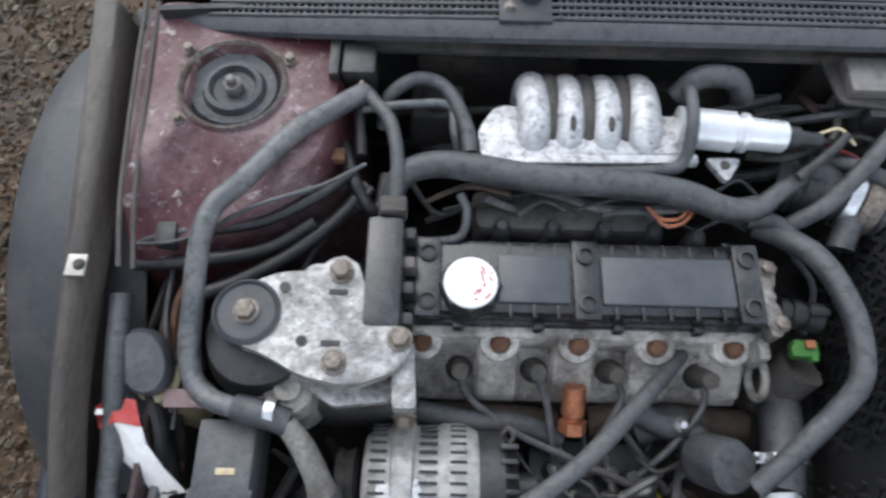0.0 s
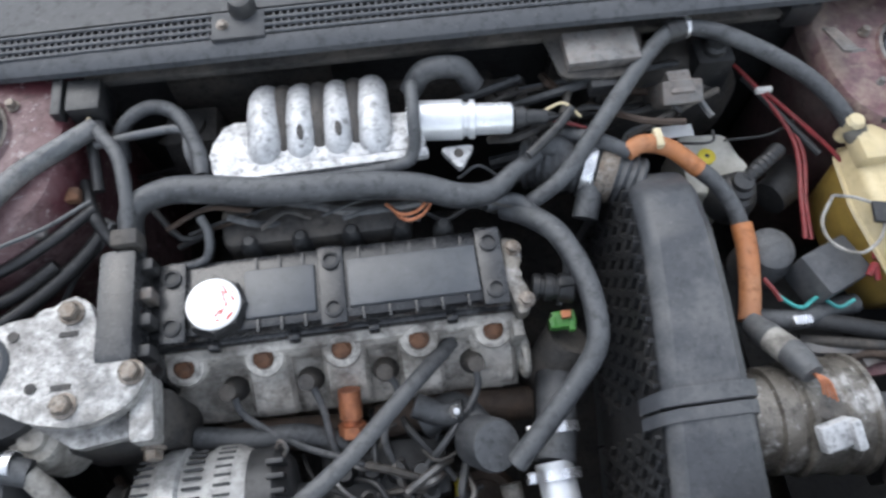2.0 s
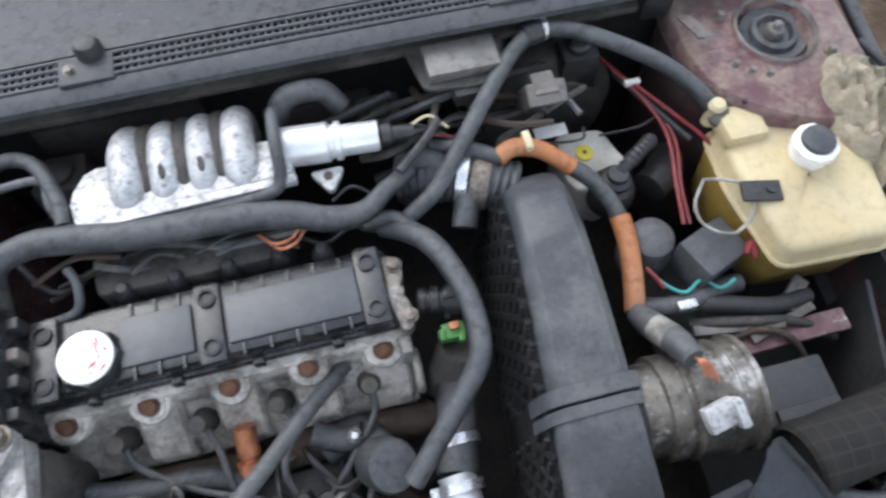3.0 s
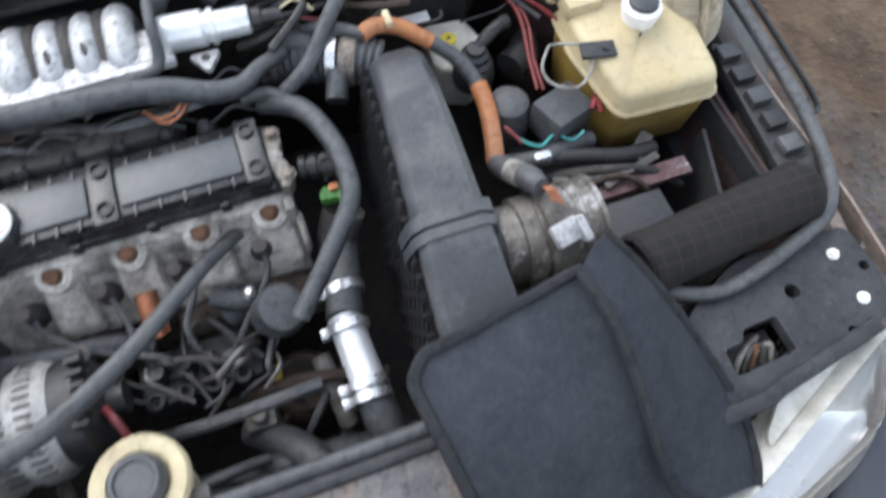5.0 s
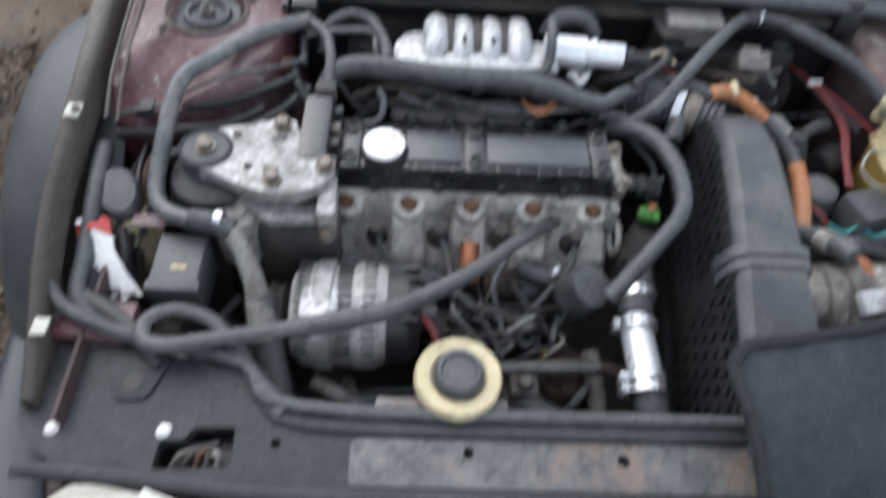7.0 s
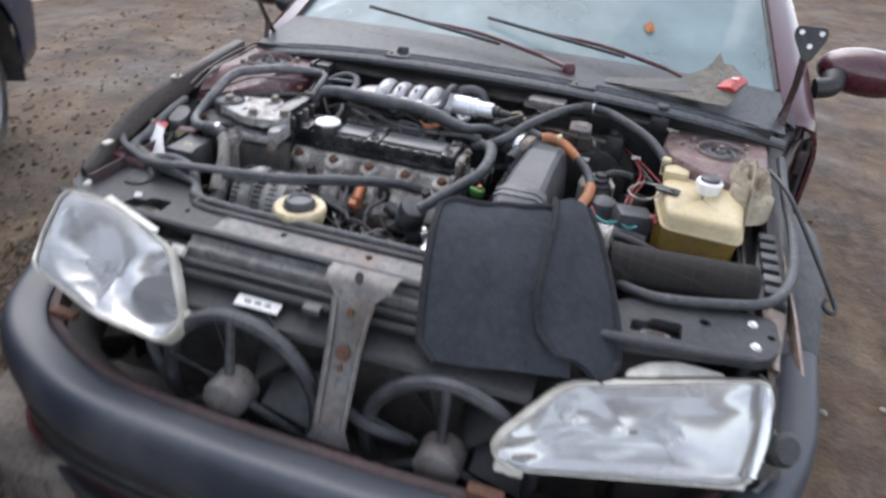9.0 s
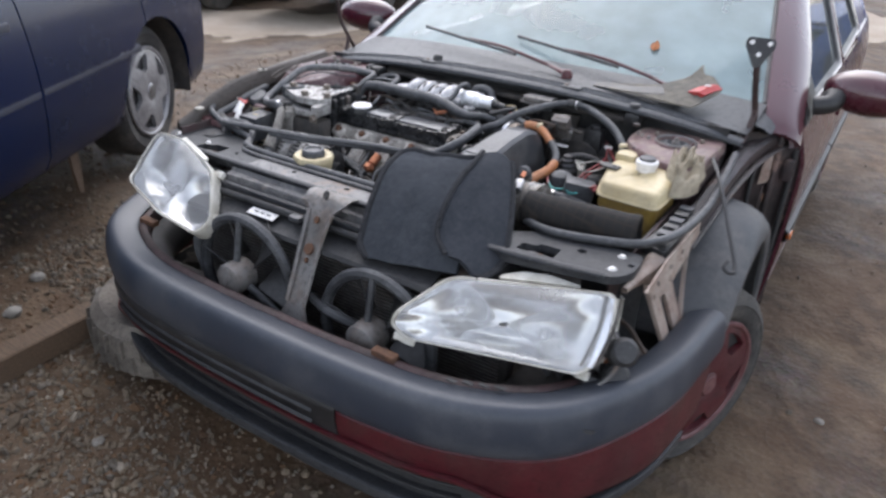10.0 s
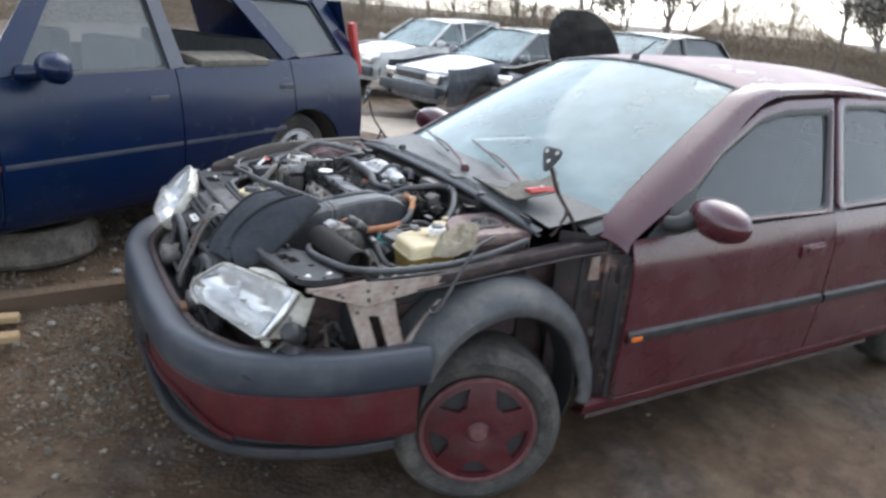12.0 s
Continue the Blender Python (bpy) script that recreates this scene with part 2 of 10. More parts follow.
M_TYRE = mat("dusty_tyre", (0.035, 0.034, 0.033), (0.055, 0.052, 0.048), rough=0.85, scale=9, bump=0.2, dust=(0.17, 0.155, 0.135), dust_amt=0.7, dust_scale=6)
M_OLDTYRE = mat("muddy_tyre", (0.10, 0.088, 0.076), (0.15, 0.133, 0.115), rough=0.9, scale=9, bump=0.3, dust=(0.23, 0.205, 0.175), dust_amt=0.6)
M_HUBCAP = mat("maroon_hubcap", (0.072, 0.009, 0.014), (0.045, 0.008, 0.011), rough=0.45, scale=14, bump=0.04, dust=(0.13, 0.085, 0.078), dust_amt=0.25, dust_scale=9)
M_RIMEDGE = mat("worn_hubcap_edge", (0.15, 0.07, 0.07), (0.10, 0.03, 0.032), rough=0.5, scale=25, bump=0.05)
M_WOOD = mat("weathered_timber", (0.13, 0.082, 0.048), (0.07, 0.044, 0.027), rough=0.75, scale=18, fine=90, bump=0.4, stretch=(1, 14, 14), dust=(0.07, 0.053, 0.04), dust_amt=0.5)
M_FRESHWOOD = mat("sawn_plank", (0.40, 0.29, 0.16), (0.30, 0.205, 0.11), rough=0.8, scale=14, fine=80, bump=0.3, stretch=(1, 12, 12))
M_STONE = mat("concrete_block", (0.33, 0.30, 0.26), (0.24, 0.215, 0.185), rough=0.9, scale=9, bump=0.5)
M_PEBBLE = mat("gravel_stone", (0.26, 0.245, 0.22), (0.14, 0.125, 0.105), rough=0.9, scale=25, bump=0.3, dust=(0.36, 0.33, 0.29), dust_amt=0.6, dust_scale=4)
M_REFLECT = mat("lamp_reflector", (0.84, 0.85, 0.86), (0.78, 0.79, 0.80), rough=0.24, metal=0.92, scale=4, bump=0, grit=0.12)
M_HOUSING = mat("lamp_housing", (0.58, 0.565, 0.51), (0.44, 0.42, 0.36), rough=0.4, scale=18, bump=0.08, dust=(0.24, 0.22, 0.17), dust_amt=0.5, grit=0.22)
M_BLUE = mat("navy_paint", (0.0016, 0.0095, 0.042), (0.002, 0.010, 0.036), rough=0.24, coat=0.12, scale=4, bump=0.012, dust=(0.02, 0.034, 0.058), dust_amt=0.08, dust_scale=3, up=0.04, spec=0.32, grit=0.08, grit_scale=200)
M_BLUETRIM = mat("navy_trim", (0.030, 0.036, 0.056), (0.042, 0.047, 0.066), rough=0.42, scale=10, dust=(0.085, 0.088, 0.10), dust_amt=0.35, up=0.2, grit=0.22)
M_SILVERWHEEL = mat("alloy_wheel", (0.42, 0.42, 0.43), (0.30, 0.30, 0.30), rough=0.4, metal=0.5, scale=20, bump=0.05)
M_SEAT = mat("seat_cloth", (0.06, 0.062, 0.065), (0.08, 0.08, 0.082), rough=0.95, scale=12, bump=0.3)
M_DASH = mat("dash_plastic", (0.05, 0.053, 0.055), (0.06, 0.062, 0.064), rough=0.7, scale=12, bump=0.1)
M_RAG = mat("beige_cloth", (0.42, 0.365, 0.275), (0.30, 0.26, 0.19), rough=0.95, scale=30, fine=400, bump=0.6, dust=(0.17, 0.14, 0.10), dust_amt=0.6, dust_scale=18)
M_ALTERN = mat("alternator_alloy", (0.46, 0.45, 0.43), (0.28, 0.27, 0.255), rough=0.5, metal=0.15, scale=20, bump=0.3, dust=(0.11, 0.10, 0.09), dust_amt=0.6, dust_scale=24, grit=0.7, grit_scale=60)
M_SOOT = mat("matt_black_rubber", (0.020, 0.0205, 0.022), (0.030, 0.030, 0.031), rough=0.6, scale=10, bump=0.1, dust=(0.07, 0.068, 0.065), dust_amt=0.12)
M_BROWN = mat("oily_rust", (0.060, 0.038, 0.026), (0.035, 0.025, 0.019), rough=0.7, scale=30, bump=0.5, dust=(0.03, 0.025, 0.021), dust_amt=0.7, dust_scale=22)
M_TORN = mat("torn_fibre_board", (0.16, 0.145, 0.12), (0.10, 0.095, 0.085), rough=0.9, scale=16, bump=0.3, dust=(0.24, 0.215, 0.17), dust_amt=0.5)
M_LEAF = mat("dry_leaf", (0.42, 0.16, 0.06), (0.30, 0.11, 0.04), rough=0.8, scale=60, bump=0.1)
M_METER = mat("stained_alloy", (0.17, 0.155, 0.135), (0.075, 0.066, 0.056), rough=0.45, metal=0.3, scale=26, bump=0.4, dust=(0.55, 0.54, 0.53), dust_amt=0.5, dust_scale=16, dust_ramp=(0.54, 0.64), grit=0.8, grit_scale=50)
M_AMBER = mat("amber_lens", (0.65, 0.16, 0.03), (0.55, 0.12, 0.03), rough=0.25, scale=40, bump=0.02, grit=0.22)


def plaid():
    """Dark cloth with thin brown checks."""
    m = mat("dark_plaid", (0.012, 0.0115, 0.0115), (0.019, 0.018, 0.0175), rough=0.75, scale=14, bump=0.1, dust=(0.035, 0.034, 0.033), dust_amt=0.3, spec=0.2, grit=0.2)
    N, L = m.node_tree.nodes, m.node_tree.links
    p = N["Principled BSDF"]
    old = p.inputs["Base Color"].links[0].from_socket
    tc = N.new("ShaderNodeTexCoord")
    br = N.new("ShaderNodeTexBrick")
    br.offset = 0.0
    for k, v in (("Scale", 1.0), ("Mortar Size", 0.0016), ("Brick Width", 0.022), ("Row Height", 0.017)):
        br.inputs[k].default_value = v
    L.new(tc.outputs["Object"], br.inputs["Vector"])
    x = N.new("ShaderNodeMix")
    x.data_type = "RGBA"
    L.new(br.outputs["Fac"], x.inputs["Factor"])
    L.new(old, x.inputs["A"])
    x.inputs["B"].default_value = (0.024, 0.020, 0.017, 1)
    L.new(x.outputs["Result"], p.inputs["Base Color"])
    return m


M_MESH = mat("black_moulded_mesh", (0.015, 0.0155, 0.017), (0.026, 0.025, 0.025), rough=0.45, scale=12, bump=0.05, spec=0.6, grit=0.5)
M_PLAID = plaid()

def glass(name, tint, rough, diffuse, film):
    """A thin dusty pane: clear with a mirror gloss that grows at flat angles, and a film over it: dirt, plus painted
    sky sheen on the windscreen.
    """
    m = bpy.data.materials.new(name)
    m.use_nodes = True
    N, L = m.node_tree.nodes, m.node_tree.links
    N.remove(N["Principled BSDF"])
    tc = N.new("ShaderNodeTexCoord")
    n = N.new("ShaderNodeTexNoise")
    n.inputs["Scale"].default_value, n.inputs["Detail"].default_value = 4, 4
    L.new(tc.outputs["Object"], n.inputs["Vector"])
    clear = N.new("ShaderNodeBsdfTransparent")
    clear.inputs["Color"].default_value = (*tint, 1)
    gloss = N.new("ShaderNodeBsdfGlossy")
    gloss.inputs["Roughness"].default_value = rough
    lw = N.new("ShaderNodeLayerWeight")
    lw.inputs["Blend"].default_value = 0.5
    steep = N.new("ShaderNodeMath")
    steep.operation = "POWER"
    steep.inputs[1].default_value = 4.0
    L.new(lw.outputs["Facing"], steep.inputs[0])
    shine = N.new("ShaderNodeMapRange")
    shine.inputs["To Min"].default_value, shine.inputs["To Max"].default_value = 0.07, 1.0
    L.new(steep.outputs[0], shine.inputs["Value"])
    pane_mix = N.new("ShaderNodeMixShader")
    L.new(shine.outputs["Result"], pane_mix.inputs["Fac"])
    L.new(clear.outputs["BSDF"], pane_mix.inputs[1])
    L.new(gloss.outputs["BSDF"], pane_mix.inputs[2])
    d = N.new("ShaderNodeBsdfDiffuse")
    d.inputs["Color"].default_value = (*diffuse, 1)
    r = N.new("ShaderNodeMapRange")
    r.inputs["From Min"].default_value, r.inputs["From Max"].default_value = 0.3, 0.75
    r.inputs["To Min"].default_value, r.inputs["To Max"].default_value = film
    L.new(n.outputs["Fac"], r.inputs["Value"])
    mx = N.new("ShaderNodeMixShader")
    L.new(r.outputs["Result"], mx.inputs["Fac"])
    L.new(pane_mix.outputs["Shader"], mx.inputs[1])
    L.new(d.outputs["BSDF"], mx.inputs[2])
    L.new(mx.outputs["Shader"], N["Material Output"].inputs["Surface"])
    return m


# the pale blue film is dust plus a painted sky reflection
M_SCREEN = glass("dusty_sky_sheen_screen", (0.75, 0.82, 0.82), 0.05, (0.45, 0.585, 0.60), (0.26, 0.52))
M_GLASS = glass("dusty_side_glass", (0.55, 0.62, 0.62), 0.05, (0.17, 0.19, 0.195), (0.25, 0.45))
M_LENS = glass("hazed_lamp_lens", (0.96, 0.96, 0.95), 0.05, (0.40, 0.40, 0.395), (0.12, 0.36))


# ---- mesh helpers ----
V = Vector


def catmull(pts, res=6):
    pts = [V(p) for p in pts]
    if len(pts) < 3:
        return pts
    out = []
    ext = [pts[0] * 2 - pts[1]] + pts + [pts[-1] * 2 - pts[-2]]
    for i in range(1, len(ext) - 2):
        a, b, c, d = ext[i - 1:i + 3]
        for k in range(res):
            t = k / res
            out.append(0.5 * ((2 * b) + (c - a) * t + (2 * a - 5 * b + 4 * c - d) * t * t + (3 * b - a - 3 * c + d) * t ** 3))
    out.append(pts[-1])
    return out


def tube(bm, pts, r, seg=10, res=6, smooth=True, flat=1.0, ribs=0.0):
    """A round hose through pts; ribs: corrugation depth."""
    path = catmull(pts, res) if smooth else [V(p) for p in pts]
    n = len(path)
    rs = r if isinstance(r, (list, tuple)) else (r, r)
    rings, up = [], None
    for i, p in enumerate(path):
        d = (path[min(i + 1, n - 1)] - path[max(i - 1, 0)]).normalized()
        if up is None:
            up = V((0, 0, 1)) if abs(d.z) < 0.9 else V((1, 0, 0))
        side = d.cross(up).normalized()
        up = side.cross(d).normalized()
        f = i / max(1, n - 1) * (len(rs) - 1)
        k = min(int(f), len(rs) - 2)
        rad = rs[k] + (rs[k + 1] - rs[k]) * (f - k)
        if ribs:
            rad += ribs * (1 if i % 2 else -1)
        rings.append([bm.verts.new(p + (side * math.cos(a) + up * math.sin(a) * flat) * rad)
                      for a in (2 * math.pi * j / seg for j in range(seg))])
    for a, b in zip(rings, rings[1:]):
        for j in range(seg):
            bm.faces.new((a[j], a[(j + 1) % seg], b[(j + 1) % seg], b[j]))
    bm.faces.new(rings[0][::-1])
    bm.faces.new(rings[-1])


def frame_z(p0, p1):
    """A matrix at p0 whose z axis points to p1."""
    p0, p1 = V(p0), V(p1)
    return Matrix.Translation(p0) @ (p1 - p0).to_track_quat("Z", "Y").to_matrix().to_4x4()


def lathe(bm, prof, M=None, seg=24, squash=(1, 1), start=0.0, caps=True):
    """Turns the profile (radius, height) round the z axis of M."""
    M = M or Matrix()
    rings = []
    for r, h in prof:
        if r < 1e-5:
            rings.append([bm.verts.new(M @ V((0, 0, h)))])
        else:
            rings.append([bm.verts.new(M @ V((r * squash[0] * math.cos(start + 2 * math.pi * j / seg), r * squash[1] * math.sin(start + 2 * math.pi * j / seg), h)))
                          for j in range(seg)])
    for a, b in zip(rings, rings[1:]):
        for j in range(seg):
            k = (j + 1) % seg
            if len(a) == 1 and len(b) > 1:
                bm.faces.new((a[0], b[j], b[k]))
            elif len(b) == 1 and len(a) > 1:
                bm.faces.new((a[j], a[k], b[0]))
            elif len(a) > 1:
                bm.faces.new((a[j], a[k], b[k], b[j]))
    if caps and len(rings[0]) > 1:
        bm.faces.new(rings[0][::-1])
    if caps and len(rings[-1]) > 1:
        bm.faces.new(rings[-1])


def box(bm, c, s, bevel=0.003, M=None, taper=1.0):
    """A bevelled box with centre c and size s; taper: the top's size by the bottom's."""
    M = M or Matrix()
    c, h = V(c), V(s) / 2
    vs = [bm.verts.new(M @ (c + V((x * h.x * (taper if z > 0 else 1), y * h.y * (taper if z > 0 else 1), z * h.z)))) for z in (-1, 1) for x, y in ((-1, -1), (1, -1), (1, 1), (-1, 1))]
    fs = [bm.faces.new([vs[i] for i in q]) for q in ((3, 2, 1, 0), (4, 5, 6, 7), (0, 1, 5, 4), (1, 2, 6, 5), (2, 3, 7, 6), (3, 0, 4, 7))]
    if bevel:
        es = list({e for f in fs for e in f.edges})
        bmesh.ops.bevel(bm, geom=es, offset=min(bevel, min(s) * 0.4), segments=2, profile=0.6, affect="EDGES", clamp_overlap=True)


def prism(bm, outline, z0, z1, bevel=0.003, M=None, holes=()):
    """A plate from a 2D outline, from z0 to z1 in the frame M; its upper and lower rims are bevelled."""
    M = M or Matrix()
    lo = [bm.verts.new(M @ V((x, y, z0))) for x, y in outline]
    hi = [bm.verts.new(M @ V((x, y, z1))) for x, y in outline]
    n = len(outline)
    a, b = bm.faces.new(lo[::-1]), bm.faces.new(hi)
    for i in range(n):
        bm.faces.new((lo[i], lo[(i + 1) % n], hi[(i + 1) % n], hi[i]))
    if bevel:
        es = list(b.edges) + list(a.edges)
        bmesh.ops.bevel(bm, geom=es, offset=bevel, segments=2, profile=0.6, affect="EDGES", clamp_overlap=True)


def loft(bm, rows, thick=0.0, closed=False):
    """A skin over rows of points; thick: its thickness."""
    grid = [[bm.verts.new(V(p)) for p in row] for row in rows]
    fs = []
    for a, b in zip(grid, grid[1:]):
        m = len(a)
        for j in range(m if closed else m - 1):
            k = (j + 1) % m
            fs.append(bm.faces.new((a[j], a[k], b[k], b[j])))
    if thick:
        bmesh.ops.recalc_face_normals(bm, faces=fs)
        bmesh.ops.solidify(bm, geom=fs, thickness=thick)


def plate(bm, outline, holes, z0, z1, M=None):
    """A flat plate with openings right through it, in the frame M."""
    loops = [outline] + list(holes)
    for z in (z0, z1):
        es = []
        for loop in loops:
            vs = [bm.verts.new((x, y, z)) for x, y in loop]
            es += [bm.edges.new((vs[i], vs[(i + 1) % len(vs)])) for i in range(len(vs))]
        bmesh.ops.triangle_fill(bm, edges=es, use_beauty=True, use_dissolve=False)
    for loop in loops:
        lo = [bm.verts.new((x, y, z0)) for x, y in loop]
        hi = [bm.verts.new((x, y, z1)) for x, y in loop]
        for i in range(len(loop)):
            k = (i + 1) % len(loop)
            bm.faces.new((lo[i], lo[k], hi[k], hi[i]))
    bmesh.ops.remove_doubles(bm, verts=bm.verts[:], dist=1e-5)
    if M:
        bmesh.ops.transform(bm, matrix=M, verts=bm.verts[:])


def circle(x, y, r, n=14):
    return [(x + r * math.cos(2 * math.pi * k / n), y + r * math.sin(2 * math.pi * k / n)) for k in range(n)]


def rounded(pts, r=0.01, n=3):
    """A 2D outline with its corners rounded."""
    out = []
    m = len(pts)
    for i in range(m):
        a, b, c = (V((*pts[(i + k) % m], 0)) for k in (-1, 0, 1))
        u, w = (a - b), (c - b)
        q = min(r, u.length * 0.45, w.length * 0.45)
        p0, p1 = b + u.normalized() * q, b + w.normalized() * q
        for k in range(n + 1):
            t = k / n
            p = p0 * (1 - t) ** 2 + b * 2 * t * (1 - t) + p1 * t * t
            out.append((p.x, p.y))
    return out


def thing(name, at, label, category, group="", kind=""):
    ob = new(name)
    ob.empty_display_size = 0.1
    ob.location = at
    return tagged(ob, label, category, group, kind)


def mesh_from(bm, name, material, sharp=38):
    bmesh.ops.recalc_face_normals(bm, faces=bm.faces[:])
    me = bpy.data.meshes.new(name)
    bm.to_mesh(me)
    bm.free()
    me.materials.append(material)
    me.polygons.foreach_set("use_smooth", [True] * len(me.polygons))
    me.set_sharp_from_angle(angle=radians(sharp))
    return me


def world_of(ob):
    m = Matrix.Translation(ob.location) @ ob.rotation_euler.to_matrix().to_4x4()
    return world_of(ob.parent) @ ob.matrix_parent_inverse @ m if ob.parent else m


def part(name, bm, material, parent, label="", sharp=38):
    """Links a bmesh, drawn in world places, as one mesh under parent."""
    ob = new(name, mesh_from(bm, name, material, sharp))
    if parent:
        ob.parent = parent
        ob.matrix_parent_inverse = world_of(parent).inverted()
    if label:
        ob["label"] = label
    return ob


def single(name, bm, material, label, category, group="", kind="", sharp=38):
    """A thing that is one mesh, its origin at its base."""
    return tagged(part(name, bm, material, None, "", sharp), label, category, group, kind)


def make(name, material, parent, label, fn, *args, **kw):
    """part() of one shape."""
    bm = bmesh.new()
    fn(bm, *args, **kw)
    return part(name, bm, material, parent, label)


def bolt(name, at, r, h, parent, material=None, axis=(0, 0, 1), label=""):
    """A flanged hexagon bolt head."""
    material = material or M_BOLT
    bm = bmesh.new()
    M = frame_z(at, V(at) + V(axis))
    lathe(bm, [(r * 1.28, 0), (r * 1.28, h * 0.2), (r * 1.05, h * 0.25)], M, 16)
    lathe(bm, [(r, h * 0.25), (r, h * 0.9), (r * 0.85, h)], M, 6)
    return part(name, bm, material, parent, label)


def clamp_ring(name, at, axis, r, w, parent, ear=True):
    """A worm-drive hose clamp: band, screw housing and tail."""
    M = frame_z(at, V(at) + V(axis))
    bm = bmesh.new()
    lathe(bm, [(r, -w / 2), (r + 0.0015, -w / 2), (r + 0.0015, w / 2), (r, w / 2)], M, 28, caps=False)
    if ear:
        box(bm, (r + 0.005, 0.0, 0), (0.010, 0.020, w * 1.1), 0.002, M)
        lathe(bm, [(0.004, -0.006), (0.004, 0.006)], M @ Matrix.Translation((r + 0.006, 0.012, 0)) @ pose(0, 0, 0, 90), 8)
    return part(name, bm, M_CHROME, parent)


# ---- ground ----
def smooth01(t):
    t = max(0.0, min(1.0, t))
    return t * t * (3 - 2 * t)


def gz(x, y):
    """Height of the yard: a low rubble bank rises beside the maroon car."""
    bank = 0.23 * smooth01((0.35 - x) / 1.5) * (1 - smooth01((-x - 2.6) / 2.4))
    near = math.exp(-(x * x + y * y) / 60.0)
    return bank + near * (0.018 * noise.noise(V((x * 2.1, y * 2.1, 0.3))) + 0.010 * noise.noise(V((x * 7, y * 7, 3.1)))) - 0.004


def ground_material():
    m = bpy.data.materials.new("muddy_gravel")
    m.use_nodes = True
    N, L = m.node_tree.nodes, m.node_tree.links
    p = N["Principled BSDF"]
    tc = N.new("ShaderNodeTexCoord")

    def tex(s, d, r=0.6):
        n = N.new("ShaderNodeTexNoise")
        n.inputs["Scale"].default_value, n.inputs["Detail"].default_value, n.inputs["Roughness"].default_value = s, d, r
        L.new(tc.outputs["Object"], n.inputs["Vector"])
        return n.outputs["Fac"]

    def ramp(f, a, b):
        r = N.new("ShaderNodeMapRange")
        r.inputs["From Min"].default_value, r.inputs["From Max"].default_value = a, b
        L.new(f, r.inputs["Value"])
        return r.outputs["Result"]

    def mix(f, a, b):
        x = N.new("ShaderNodeMix")
        x.data_type = "RGBA"
        L.new(f, x.inputs["Factor"])
        for s, v in ((x.inputs["A"], a), (x.inputs["B"], b)):
            if isinstance(v, tuple):
                s.default_value = (*v, 1)
            else:
                L.new(v, s)
        return x.outputs["Result"]
    vo = N.new("ShaderNodeTexVoronoi")
    vo.inputs["Scale"].default_value = 48
    L.new(tc.outputs["Object"], vo.inputs["Vector"])
    mud = mix(ramp(tex(2.3, 6), 0.38, 0.62), (0.088, 0.054, 0.031), (0.040, 0.025, 0.015))
    mud = mix(ramp(tex(9, 5), 0.45, 0.7), mud, (0.130, 0.088, 0.054))
    mud = mix(ramp(tex(1.7, 7, 0.65), 0.52, 0.66), mud, (0.150, 0.108, 0.068))      # drier tan patches
    mud = mix(ramp(tex(0.9, 7, 0.7), 0.55, 0.68), mud, (0.030, 0.022, 0.016))       # wet dark ones
    hsv = N.new("ShaderNodeHueSaturation")
    hsv.inputs["Saturation"].default_value, hsv.inputs["Value"].default_value = 0.25, 0.17
    L.new(vo.outputs["Color"], hsv.inputs["Color"])
    grit = mix(ramp(tex(1.1, 4), 0.50, 0.95), mud, hsv.outputs["Color"])
    grit = mix(ramp(tex(75, 8, 0.75), 0.52, 0.75), grit, (0.042, 0.033, 0.025))
    grit = mix(ramp(tex(38, 8, 0.8), 0.60, 0.78), grit, (0.19, 0.165, 0.135))
    L.new(grit, p.inputs["Base Color"])
    r = N.new("ShaderNodeMapRange")
    r.inputs["To Min"].default_value, r.inputs["To Max"].default_value = 0.55, 0.95
    L.new(tex(3.1, 4), r.inputs["Value"])
    L.new(r.outputs["Result"], p.inputs["Roughness"])
    p.inputs["Specular IOR Level"].default_value = 0.3
    b = N.new("ShaderNodeBump")
    b.inputs["Strength"].default_value, b.inputs["Distance"].default_value = 0.42, 0.012
    add = N.new("ShaderNodeMath")
    L.new(tex(26, 8, 0.7), add.inputs[0])
    L.new(vo.outputs["Distance"], add.inputs[1])
    L.new(add.outputs[0], b.inputs["Height"])
    L.new(b.outputs["Normal"], p.inputs["Normal"])
    return m


def span(inner, step, far):
    out = [k * step for k in range(-int(inner / step), int(inner / step) + 1)]
    v, s = inner, step
    while v < far:
        s *= 1.35
        v += s
        out = [-v] + out + [v]
    return out


bm = bmesh.new()
gxs, gys = span(5.0, 0.07, 900), span(5.0, 0.07, 900)
loft(bm, [[(x, y, gz(x, y)) for x in gxs] for y in gys])
single("ground", bm, ground_material(), "wet brown mud and gravel of a scrap yard", "ground", kind="structure", sharp=180)
M_ROAD = mat("pale_track", (0.42, 0.36, 0.29), (0.34, 0.28, 0.22), rough=0.9, scale=1.2, fine=30, bump=0.2, dust=(0.22, 0.17, 0.12), dust_amt=0.6, dust_scale=0.9)
bm = bmesh.new()
road_rows = []
for k in range(40):
    s = -6 + k * 0.75
    cx, cy = -5.6 + s * 0.70, 4.0 + s * 0.71
    wob = 0.25 * noise.noise(V((s * 0.6, 1, 0)))
    road_rows.append([(cx - 0.71 * w, cy + 0.70 * w, gz(cx - 0.71 * w, cy + 0.70 * w) + 0.012 - 0.03 * abs(w) / 2) for w in (-1.7 + wob, -0.8, 0, 0.8, 1.7 + wob)])
loft(bm, road_rows)
single("road", bm, M_ROAD, "pale sandy track across the yard", "track", kind="structure")

